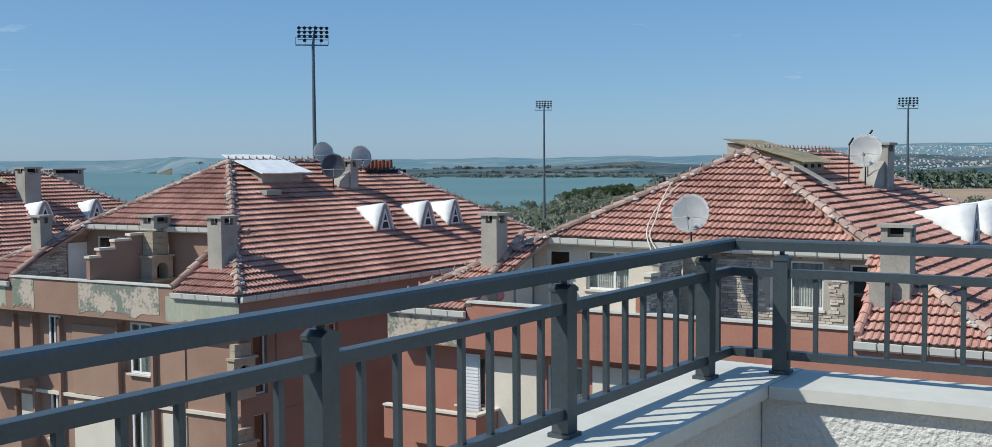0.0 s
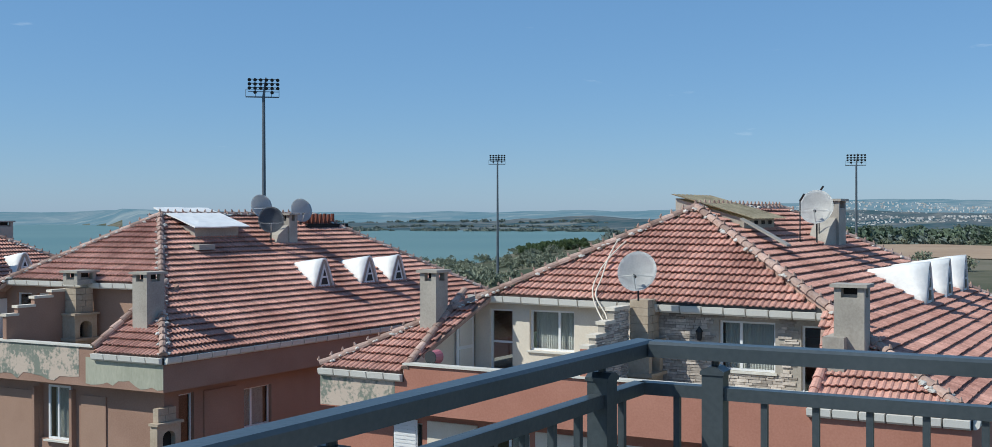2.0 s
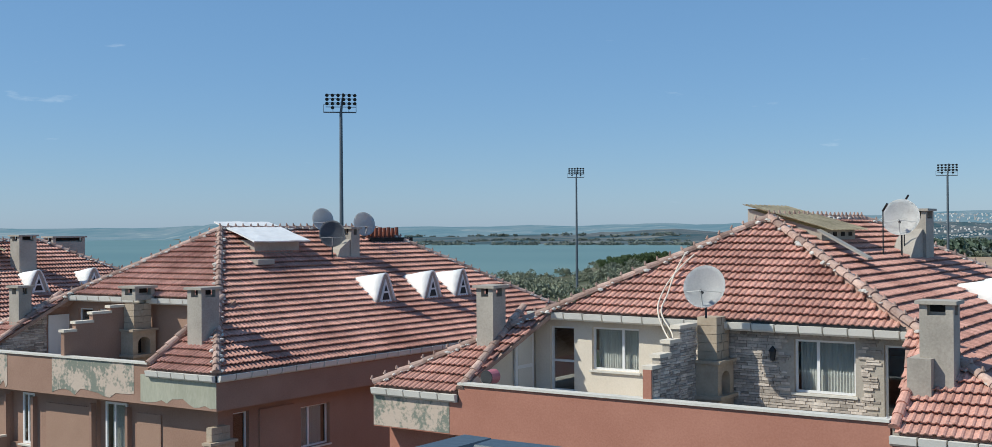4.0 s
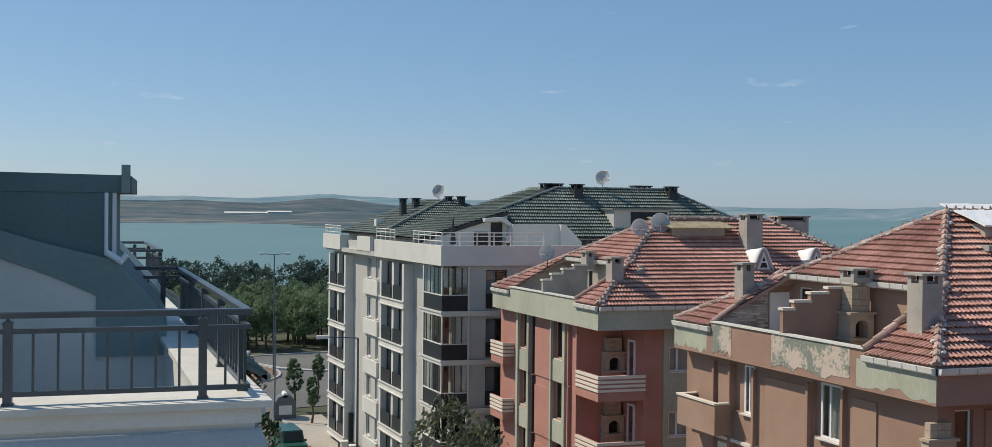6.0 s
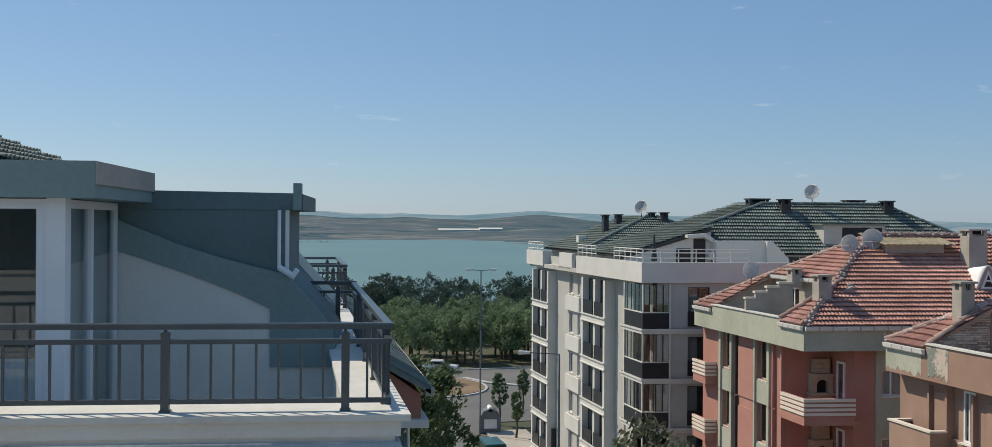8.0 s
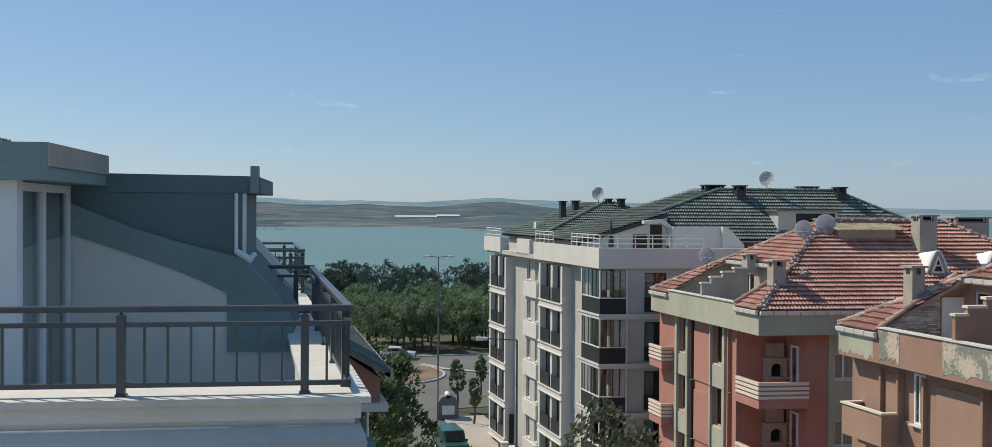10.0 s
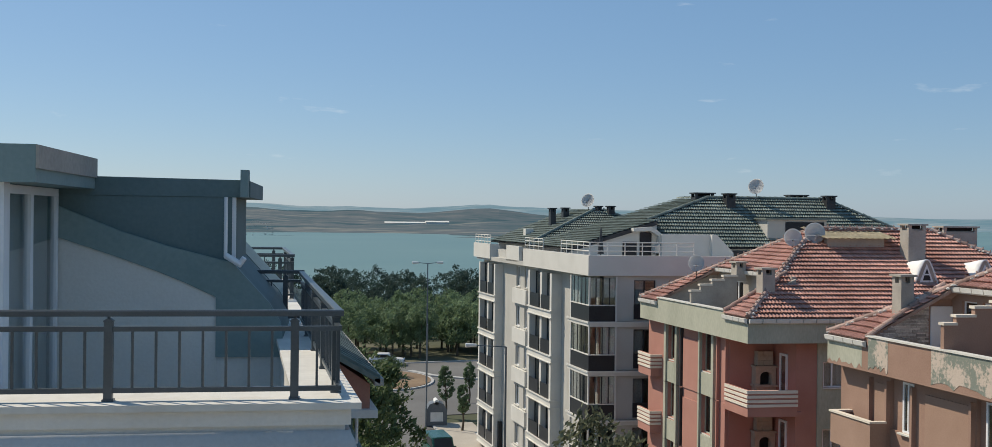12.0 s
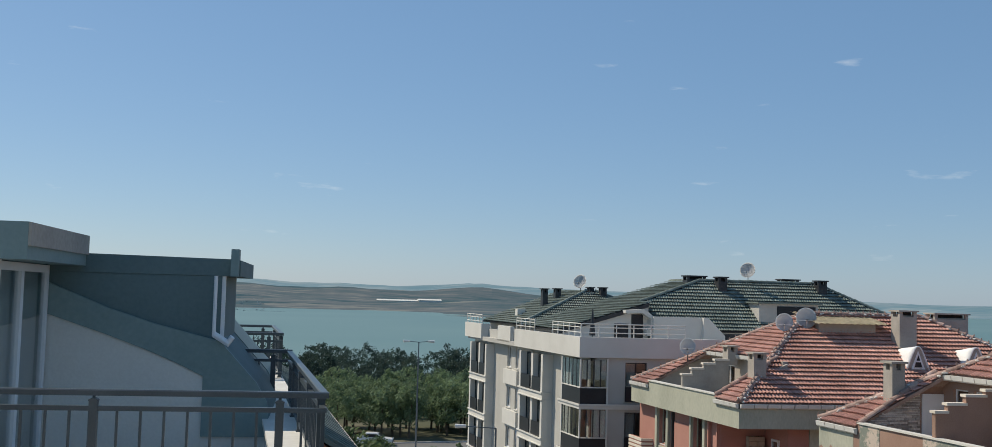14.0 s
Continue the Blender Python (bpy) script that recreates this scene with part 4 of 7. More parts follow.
def stepped_wall(house, T, v, steps, material, z0, cap):
    """A wall across the roof terrace whose top climbs in steps; steps: (u0, u1, z)."""
    w = part("stepped_wall", boxes(T, [(a, b, v, v + 0.18, z0, z) for a, b, z in steps]), material, house)
    for a, b, z in steps:
        part("step_cap", boxes(T, [(a - 0.05, b + 0.02, v - 0.05, v + 0.23, z, z + 0.09)]), cap, w)
    return w


def fireplace(house, T, u0, v, z0, z1, w=1.0, d=0.55):
    """Beige stone barbecue with an arched fire hole, a shelf and a chimney stack that faces south."""
    f = part("fireplace", boxes(T, [(u0, u0 + w, v - d, v, z0, z0 + 0.45), (u0, u0 + 0.22, v - d, v, z0 + 0.45, z0 + 1.15), (u0 + w - 0.22, u0 + w, v - d, v, z0 + 0.45, z0 + 1.15), (u0, u0 + w, v - d, v, z0 + 1.15, z0 + 1.35)]), M_BEIGE_STONE, house, "beige stone barbecue with an arched opening")
    part("shelf", boxes(T, [(u0 - 0.08, u0 + w + 0.08, v - d - 0.12, v, z0 + 0.45, z0 + 0.54)]), M_BEIGE_STONE, f)
    part("mantel", boxes(T, [(u0 - 0.06, u0 + w + 0.06, v - d - 0.08, v, z0 + 1.35, z0 + 1.43)]), M_BEIGE_STONE, f)
    part("fire_hole", boxes(T, [(u0 + 0.22, u0 + w - 0.22, v - 0.12, v - 0.02, z0 + 0.54, z0 + 1.15)]), M_SOOT, f)
    bm = bmesh.new()
    a, b = u0 + 0.22, u0 + w - 0.22
    m = (a + b) / 2
    pts = [(a, z0 + 1.15)] + [(m + (b - a) / 2 * math.cos(t), z0 + 0.93 + 0.22 * math.sin(t)) for t in [math.pi - i * math.pi / 8 for i in range(9)]] + [(b, z0 + 1.15)]
    prism(bm, T, pts, "v", v - d, v - d + 0.2)
    part("arch", bm, M_BEIGE_STONE, f)
    if z1 > z0 + 1.5:
        rows = int((z1 - z0 - 1.43) / 0.22)
        for i in range(rows):
            sh = 0.12 * (i % 2)
            for j, (p, q) in enumerate(((u0 + 0.12, u0 + 0.40 + sh), (u0 + 0.41 + sh, u0 + w - 0.12))):
                part("stone", boxes(T, [(p, q, v - d + 0.08 - 0.01 * j, v, z0 + 1.44 + i * 0.22, z0 + 1.44 + i * 0.22 + 0.21)]), M_BEIGE_STONE, f)
    return f


def cheek(house, T, v, u1, z_floor, z_low, z_high, material, t=0.2):
    """Triangular wall between the roof terrace and a low roof corner."""
    bm = bmesh.new()
    prism(bm, T, [(0.05, z_floor), (u1, z_floor), (u1, z_high), (0.05, z_low)], "v", v, v + t)
    return part("cheek_wall", bm, material, house)


def terrace_block(house, T, W, L, uu, zu, low_s, low_n, band, attic, fascia_z=11.87, z_cap=13.28):
    """Fascia, terrace slab, parapet caps and attic wall, common to the three houses."""
    part("fascia", boxes(T, [(0.0, 0.25, 0.0, W, fascia_z, EAVE - 0.14), (0.0, 0.18, low_s, W - low_n, EAVE - 0.14, z_cap - 0.06)]), band, house, "painted render band with stains and peeling patches")
    part("south_fascia", boxes(T, [(0.25, L, 0.0, 0.25, fascia_z, EAVE - 0.14)]), attic, house)
    part("coping", boxes(T, [(-0.06, 0.24, low_s, W - low_n, z_cap - 0.06, z_cap)]), M_STONE_TOP, house)
    part("terrace_slab", boxes(T, [(0.25, L, 0.25, W, fascia_z, fascia_z + 0.3), (0.25, uu + 0.3, low_s, W - low_n, fascia_z + 0.3, 12.55)]), M_GREY_RENDER, house)
    gutters(house, T, "w", 0.0, 0.0, low_s, EAVE - 0.14)
    gutters(house, T, "w", 0.0, W - low_n, W, EAVE - 0.14)
    gutters(house, T, "s", 0.0, 0.0, L, EAVE - 0.14)


# ---- terracotta house with the stone-clad attic ----
WA = 17.5
KA = 4.60 / 8.75
SAG = 0.22


def plane_a(v):
    return EAVE + KA * v


terrace_block(house_a, TA, WA, 22, ua, za, 3.5, 2.9, M_ORANGE, M_ORANGE)
part("corner_band", boxes(TA, [(-0.006, 0.0, WA - 2.6, WA, 11.9, EAVE - 0.16)]), M_PATCH, house_a, "grey-green peeling patch on the band")
part("wall", wall_w(TA, 0.6, 0.25, (0.6, WA - 0.3), GROUND, 11.87, [(14.4, 15.4, 10.0, 11.5), (11.0, 12.3, 9.9, 11.5), (7.4, 9.0, 10.0, 11.5), (3.0, 4.4, 10.0, 11.5)]), M_ORANGE, house_a)
for a0, a1 in ((14.4, 15.4), (11.0, 12.3), (7.4, 9.0), (3.0, 4.4)):
    window(house_a, TA, "w", 0.6, a0, a1, 10.0, 11.5, curtain=0.5)
part("pale_panel", boxes(TA, [(0.54, 0.6, 12.6, 14.2, 8.2, 11.6)]), M_CREAM, house_a)
part("pale_panel", boxes(TA, [(0.54, 0.6, 9.2, 10.8, 8.2, 11.6)]), M_CREAM, house_a)
bal = part("balcony", boxes(TA, [(-0.6, 0.6, 13.9, 17.2, 9.0, 9.15), (-0.6, -0.48, 13.9, 17.2, 9.15, 10.0), (-0.48, 0.6, 13.9, 14.0, 9.15, 10.0)]), M_ORANGE, house_a)
part("rim", boxes(TA, [(-0.66, -0.42, 13.84, 17.2, 10.0, 10.06), (-0.42, 0.6, 13.84, 14.06, 10.0, 10.06)]), M_CREAM, bal)
sh = part("shutter", boxes(TA, [(0.50, 0.52, 14.5, 15.3, 9.4, 11.6)]), M_PVC, house_a)
for i in range(20):
    part("slat", boxes(TA, [(0.475, 0.50, 14.54, 15.26, 9.45 + i * 0.105, 9.45 + i * 0.105 + 0.075)]), M_PVC, sh)
part("south_wall", wall_s(TA, 0.5, 0.25, (0.6, 21.6), GROUND, 11.87), M_ORANGE, house_a)
part("north_wall", boxes(TA, [(0.6, 21.6, WA - 0.3, WA - 0.05, GROUND, 11.87)]), M_ORANGE, house_a)
part("east_wall", boxes(TA, [(21.6, 21.9, 0.5, WA - 0.05, GROUND, EAVE - 0.1)]), M_ORANGE, house_a)

# attic wall: cream render to the north of the stepped wall, stone cladding to the south
UA = 3.35
holes_n = [(13.12, 13.9, 12.72, 14.58), (11.1, 12.55, 13.4, 14.6)]
part("attic_wall", wall_w(TA, UA, 0.25, (9.1, 14.4), 12.5, za - 0.22, holes_n), M_CREAM, house_a)
holes_s = [(5.28, 6.8, 13.2, 14.54), (3.5, 4.6, 12.72, 14.5)]
stone_wall = part("attic_wall", wall_w(TA, UA, 0.25, (3.3, 9.1), 12.5, za - 0.32, holes_s), M_GREY_RENDER, house_a)


def ledgestones(parent, T, face, at, a0, a1, z0, z1, holes, seed, lo=None):
    """Thin split stones of uneven length and depth over a wall, round its openings."""
    rng = random.Random(seed)
    verts, faces = [], []
    z = z0
    while z < z1 - 0.04:
        h = rng.choice((0.055, 0.07, 0.09))
        a = lo(z + h) if lo else a0
        while a < a1 - 0.05:
            b2 = min(a1, a + rng.uniform(0.16, 0.42))
            if not any(x0 - 0.05 < b2 and x1 + 0.05 > a and c0 - 0.05 < z + h and c1 + 0.05 > z for x0, x1, c0, c1 in holes):
                d = rng.uniform(0.012, 0.045)
                k = len(verts)
                for dd, e in ((0.0, 0.0), (d, 0.004)):
                    for p, q in ((a + e, z + e), (b2 - 0.006 - e, z + e), (b2 - 0.006 - e, z + h - 0.006 - e), (a + e, z + h - 0.006 - e)):
                        verts.append(tuple(T(at - dd, p, q) if face == "w" else T(p, at - dd, q)))
                faces.extend(((k + 4, k + 5, k + 6, k + 7), (k, k + 1, k + 5, k + 4), (k + 1, k + 2, k + 6, k + 5), (k + 2, k + 3, k + 7, k + 6), (k + 3, k, k + 4, k + 7)))
            a = b2
        z += h
    me = bpy.data.meshes.new("ledgestones")
    me.from_pydata(verts, [], faces)
    me.materials.append(M_STONE_CLAD)
    ob = new("stone_cladding", me)
    ob.parent, ob.matrix_parent_inverse = parent, Matrix.Translation(-parent.location)
    ob["kind"] = "stuff"
    ob["label"] = "brown-grey split stone cladding"


ledgestones(stone_wall, TA, "w", UA, 3.5, 8.9, 12.56, za - 0.36, holes_s, 41)
gutters(house_a, TA, "w", ua, 2.9, 14.4, za - 0.14 - SAG * (1 - 2.9 / WA), SAG / WA)
w = window(house_a, TA, "w", UA, 11.1, 12.55, 13.4, 14.6, split=(0.36,), curtain=0.98)
w = window(house_a, TA, "w", UA, 5.28, 6.8, 13.2, 14.54, split=(0.62,), curtain=0.98)
d = window(house_a, TA, "w", UA, 13.12, 13.9, 12.72, 14.58, split=(), sill=False)
part("transom", boxes(TA, [(UA + 0.08, UA + 0.14, 13.18, 13.84, 13.56, 13.62)]), M_PVC, d)
window(house_a, TA, "w", UA, 3.5, 4.6, 12.72, 14.5, split=(0.5,), sill=False)
leafd = part("open_door", boxes(TA, [(2.3, 3.2, 14.36, 14.41, 12.72, 14.35)]), M_PVC, house_a, "white plastic door leaf standing open")
part("panel", boxes(TA, [(2.4, 3.1, 14.34, 14.36, 12.82, 13.4)]), M_WHITE, leafd)
part("panel", boxes(TA, [(2.4, 3.1, 14.34, 14.36, 13.5, 14.25)]), M_WHITE, leafd)
cheek(house_a, TA, 14.45, 3.6, 12.5, 13.1, 14.9, M_CREAM)
cheek(house_a, TA, 3.25, 3.6, 12.5, 13.1, 14.9, M_GREY_RENDER)
sw_a = stepped_wall(house_a, TA, 9.0, [(0.02, 0.42, 13.98), (0.42, 0.95, 14.22), (0.95, 1.5, 14.52), (1.5, 2.4, 14.84)], M_GREY_RENDER, 12.5, M_CREAM)
for i, (a0, a1, zt) in enumerate(((0.1, 0.42, 13.98), (0.42, 0.95, 14.22), (0.95, 1.5, 14.52), (1.5, 2.4, 14.84))):
    ledgestones(sw_a, TA, "s", 9.0, a0, a1, 12.56, zt - 0.02, [], 50 + i)
part("end_pier", boxes(TA, [(-0.03, 0.02, 8.98, 9.2, 13.2, 13.98)]), M_ORANGE, house_a)
fireplace(house_a, TA, 2.35, 8.98, 12.55, 15.25, 0.95, 0.6)
chimney(house_a, TA, 1.5, 2.1, 14.55, 15.1, 13.3, 15.8)
chimney(house_a, TA, 1.15, 1.7, 2.5, 3.2, 13.3, 15.75)
part("chimney_base", boxes(TA, [(0.9, 2.6, 2.9, 3.4, 13.2, 14.5)]), M_GREY_RENDER, house_a)
for v in (3.42,):
    ridge_caps(TA(0.0, v, EAVE + 0.12), TA(3.0, v, za + 0.05), house_a, M_TILE, 0.12, 0.36)
ridge_caps(TA(0.0, WA - 2.95, EAVE + 0.12), TA(3.0, WA - 2.95, za + 0.05), house_a, M_TILE_RIDGE, 0.12, 0.36)
part("rail", tube(bmesh.new(), TA(0.1, 3.6, 13.3), TA(0.1, 3.6, 13.3) + Vector((0, 0, 0.02)), 0.02), M_PVC, house_a)
for u in (11.3, 14.8, 18.1):
    dormer(house_a, TA, plane_a, u, 2.95, 1.3, 1.35, KA)
c = chimney(house_a, TA, 13.3, 14.2, 6.2, 7.0, 16.2, 17.95)
bm = bmesh.new()
prism(bm, TA, [(11.8, 16.3), (13.3, 16.3), (13.3, 17.3), (12.5, 16.95)], "v", 6.3, 6.9)
part("shoulder", bm, M_GREY_RENDER, c)
dish(TA(11.3, 6.4, 16.4), 262, 20, 0.56, 1.2, M_DISH, "large white satellite dish on a mast beside a roof chimney")
for du, hh in ((10.1, 17.85), (12.3, 18.15)):
    bm = tube(bmesh.new(), TA(du, 6.6, 16.4), TA(du, 6.6, hh), 0.02)
    tube(bm, TA(du, 6.6, hh), TA(du - 0.25, 6.4, hh + 0.2), 0.035)
    part("aerial_mast", bm, M_DARK, house_a)
bm = bmesh.new()
prism(bm, TA, [(7.43, 16.6), (9.6, 16.6), (9.6, 17.92), (7.43, 17.28)], "u", 7.2, 10.1)
sk = part("roof_hatch", bm, M_GREY_RENDER, house_a)
bm = bmesh.new()
rows = []
for i in range(41):
    u = 7.0 + 3.4 * i / 40
    dz = 0.02 * math.cos(i * math.pi / 2)
    rows.append([bm.verts.new(TA(u, v, z + dz)) for v, z in ((7.12, 17.29), (8.4, 17.67), (9.7, 18.05))])
for r0, r1 in zip(rows, rows[1:]):
    for k in (0, 1):
        bm.faces.new((r0[k], r1[k], r1[k + 1], r0[k + 1]))
bmesh.ops.solidify(bm, geom=bm.faces[:], thickness=0.05)
part("sheet", bm, M_FIBRE, sk, "weathered yellowish corrugated sheet")
# flat black plates stand in for the shade inside the vent openings
for i in range(4):
    part("vent_hole", boxes(TA, [(7.45 + i * 0.68, 7.75 + i * 0.68, 7.412, 7.426, 17.10, 17.22)]), M_SOOT, sk)
bm = bmesh.new()
prism(bm, TA, [(6.0, 16.46), (7.4, 17.25), (7.4, 17.31), (6.0, 16.52)], "u", 6.72, 7.12)
part("loose_board", bm, M_GREY_RENDER, sk, "grey board lying along the hatch")
dish(TA(1.95, 8.5, 15.1), 258, 22, 0.53, 0.74, M_DISH_GREY, "grey satellite dish on a pole above the barbecue")
lamp = thing("wall_lantern", "black metal wall lantern on the stone-clad wall", "lantern", at=TA(UA, 7.3, 14.1))
part("cage", tube(bmesh.new(), TA(UA - 0.14, 7.3, 13.98), TA(UA - 0.14, 7.3, 14.22), 0.06, 0.085, 6), M_DARK, lamp)
part("roof", tube(bmesh.new(), TA(UA - 0.14, 7.3, 14.22), TA(UA - 0.14, 7.3, 14.36), 0.11, 0.01, 6), M_DARK, lamp)
part("bracket", tube(bmesh.new(), TA(UA, 7.3, 14.0), TA(UA - 0.14, 7.3, 13.98), 0.012), M_DARK, lamp)
cush = thing("basket", "pink plastic basket lying on the terrace wall", "basket", at=TA(0.5, 14.0, 13.2))
bm = tube(bmesh.new(), TA(0.35, 13.95, 13.42), TA(0.7, 13.95, 13.42), 0.17, 0.2, 14)
part("body", bm, mat("pink_plastic", (0.42, 0.13, 0.17), (0.55, 0.2, 0.24), 0.5), cush)
part("rim", tube(bmesh.new(), TA(0.33, 13.95, 13.42), TA(0.36, 13.95, 13.42), 0.19, 0.19, 14), M_DARK, cush)
cable = bpy.data.curves.new("cable", "CURVE")
cable.dimensions, cable.bevel_depth = "3D", 0.022
for off in (0.0, 0.28):
    sp = cable.splines.new("NURBS")
    pts = [TA(4.9, 10.2 + off, 16.62), TA(4.2, 10.5, 16.12), TA(3.4, 10.5 - off, 15.52), TA(2.8, 10.3, 15.15), TA(2.7, 10.0 - off, 14.6), TA(2.3, 9.6, 14.35), TA(1.6, 9.3, 14.6), TA(1.2, 9.2, 14.78)]
    sp.points.add(len(pts) - 1)
    for p, q in zip(sp.points, pts):
        p.co = (*q, 1)
    sp.use_endpoint_u = True
cable.materials.append(M_CREAM)
tagged(new("cable", cable), "pale loose cables hanging down the roof tiles", "cable")

# ---- brown house ----
WB = 13.9
KB = 4.4 / 6.95


def plane_b(v):
    return EAVE + KB * v


terrace_block(house_b, TB, WB, 22, ub, zb, 2.95, 2.6, M_BROWN, M_BROWN, z_cap=13.2)
rng = random.Random(4)
for v0, v1, m in ((0.0, 3.3, M_OLIVE), (3.6, 7.6, M_PATCH), (10.0, 11.2, M_PATCH), (11.6, WB, M_OLIVE)):
    bm = bmesh.new()
    n = 14
    top = [(v0 + (v1 - v0) * i / n, EAVE + (0.20 if 3.5 < v0 < 11 else -0.16)) for i in range(n + 1)]
    bot = [(v0 + (v1 - v0) * i / n, 11.90 + rng.uniform(0, 0.28)) for i in range(n + 1)]
    prism(bm, TB, top + bot[::-1], "u", -0.012 if m is M_PATCH else -0.006, 0.0)
    part("peeled_patch", bm, m, house_b, "bare peeled render on the band")
FLOORS = (10.0, 7.1, 4.2, 1.3)
holes = []
for z in FLOORS:
    holes += [(9.3, 10.65, z - 0.1, z + 1.70), (4.55, 6.1, z - 0.15, z + 1.70)]
part("wall", wall_w(TB, 0.55, 0.25, (0.55, WB - 0.3), GROUND, 11.87, holes), M_BROWN, house_b)
for i, z in enumerate(FLOORS):
    window(house_b, TB, "w", 0.48, 9.36, 10.0, z - 0.1, z + 1.70, split=(0.5,), curtain=0.9, bar=0.08)
    part("reveal", boxes(TB, [(0.66, 0.80, 10.0, 10.65, z - 0.1, z + 1.70)]), M_BROWN, house_b)
    window(house_b, TB, "w", 0.48, 4.65, 5.7, z - 0.15, z + 1.70, split=(0.55,), curtain=0.9, bar=0.08)
    for v0, v1 in ((5.7, 6.1), (4.55, 4.65)):
        part("reveal", boxes(TB, [(0.70, 0.80, v0, v1, z - 0.15, z + 1.70)]), M_BROWN, house_b)
    low = i > 0
    for v0, v1 in ((10.78, 11.57), (6.29, 8.64), (3.0, 4.1)):
        part("panel", boxes(TB, [(0.50, 0.55, v0, v1, z - 1.15 if not low else z - 0.6, z + 1.45)]), M_TAN if not low else M_CREAM, house_b)
    for v in (9.18, 10.66, 4.4, 6.14, 11.72):
        part("fin", boxes(TB, [(0.38, 0.55, v, v + 0.12, z - 1.3, z + 1.6)]), M_BROWN, house_b)
    b = part("balcony", boxes(TB, [(-0.25, 0.55, 10.62, 13.2, z - 1.05, z - 0.9), (-0.25, -0.13, 10.62, 13.2, z - 0.9, z + 0.10), (-0.13, 0.38, 10.62, 10.72, z - 0.9, z + 0.10), (-0.13, 0.55, 13.1, 13.2, z - 0.9, z + 0.10)]), M_TAN, house_b)
    part("rim", boxes(TB, [(-0.30, -0.08, 10.57, 13.25, z + 0.10, z + 0.17), (-0.08, 0.36, 10.57, 10.77, z + 0.10, z + 0.17), (-0.08, 0.55, 13.05, 13.25, z + 0.10, z + 0.17)]), M_CREAM, b)
    part("band", boxes(TB, [(0.44, 0.55, 0.6, WB - 0.4, z - 1.3, z - 1.18)]), M_CREAM, house_b)
sholes = []
for z in FLOORS:
    sholes += [(1.15, 1.8, z - 0.6, z + 1.62), (4.05, 5.4, z + 0.02, z + 1.42), (9.6, 10.8, z + 0.02, z + 1.42)]
part("south_wall", wall_s(TB, 0.55, 0.25, (0.8, 21.6), GROUND, 11.87, sholes), M_BROWN, house_b)
for z in FLOORS:
    window(house_b, TB, "s", 0.58, 1.15, 1.8, z - 0.6, z + 1.62, split=(), sill=False)
    window(house_b, TB, "s", 0.58, 4.05, 5.4, z + 0.02, z + 1.42, split=(0.35,), curtain=0.95)
    window(house_b, TB, "s", 0.58, 9.6, 10.8, z + 0.02, z + 1.42, split=(0.5,))
    part("panel", boxes(TB, [(2.2, 3.7, 0.50, 0.55, z - 0.4, z + 1.6)]), M_BROWN, house_b)
    fireplace(house_b, TB, 0.0, 0.56, z - 0.55, z + 1.5, 0.95, 0.3)
part("north_wall", boxes(TB, [(0.55, 21.6, WB - 0.3, WB - 0.05, GROUND, 11.87)]), M_BROWN, house_b)
part("east_wall", boxes(TB, [(21.6, 21.9, 0.5, WB - 0.05, GROUND, EAVE - 0.1)]), M_BROWN, house_b)
UB = 3.3
part("attic_wall", wall_w(TB, UB, 0.25, (3.3, WB - 2.5), 12.5, zb - 0.1, [(3.9, 4.7, 13.3, 14.4), (7.6, 9.6, 13.3, 14.5), (9.9, 10.7, 12.65, 14.5)]), M_TAN, house_b)
gutters(house_b, TB, "w", ub, 2.9, WB - 2.4, zb - 0.14)
window(house_b, TB, "w", UB, 3.9, 4.7, 13.3, 14.4, split=(0.5,))
window(house_b, TB, "w", UB, 7.6, 9.6, 13.3, 14.5, split=(0.33, 0.66))
window(house_b, TB, "w", UB, 9.9, 10.7, 12.65, 14.5, split=(), sill=False)
ck = cheek(house_b, TB, WB - 2.62, 3.4, 12.5, 13.1, 15.0, M_BROWN)
ledgestones(ck, TB, "s", WB - 2.62, 0.1, 2.4, 12.56, 14.6, [], 61, lambda z: max(0.1, 0.05 + (z - 13.05) * 1.75))
cheek(house_b, TB, 2.78, 3.4, 12.5, 13.05, 15.0, M_BROWN)
part("open_door", boxes(TB, [(2.45, 3.3, WB - 2.68, WB - 2.63, 12.7, 14.25)]), M_PVC, house_b, "white plastic door leaf standing open")
stepped_wall(house_b, TB, 7.0, [(0.02, 0.45, 13.98), (0.45, 1.1, 14.24), (1.1, 1.8, 14.52), (1.8, 2.5, 14.70)], M_BROWN, 12.5, M_CREAM)
fireplace(house_b, TB, 2.2, 6.98, 12.5, 14.95, 0.95, 0.6)
chimney(house_b, TB, 2.25, 3.05, 6.3, 7.0, 14.95, 15.45)
chimney(house_b, TB, 1.0, 1.72, 1.72, 2.35, 13.4, 15.56)
chimney(house_b, TB, 1.35, 1.85, WB - 2.55, WB - 2.0, 13.2, 15.4)
ridge_caps(TB(0.0, 2.95, EAVE + 0.15), TB(3.0, 2.95, zb + 0.1), house_b, M_TILE_RIDGE, 0.13, 0.42)
ridge_caps(TB(0.0, WB - 2.62, EAVE + 0.12), TB(3.0, WB - 2.62, zb + 0.05), house_b, M_TILE_RIDGE, 0.12, 0.36)
for u in (10.45, 13.34, 15.36):
    dormer(house_b, TB, plane_b, u, 2.35, 1.2, 1.2, KB)
c = chimney(house_b, TB, 11.6, 12.1, 5.0, 5.55, 15.9, 17.5)
bm = bmesh.new()
prism(bm, TB, [(10.75, 16.0), (11.6, 16.0), (11.6, 17.0), (11.0, 16.6)], "v", 5.05, 5.5)
part("shoulder", bm, M_GREY_RENDER, c)
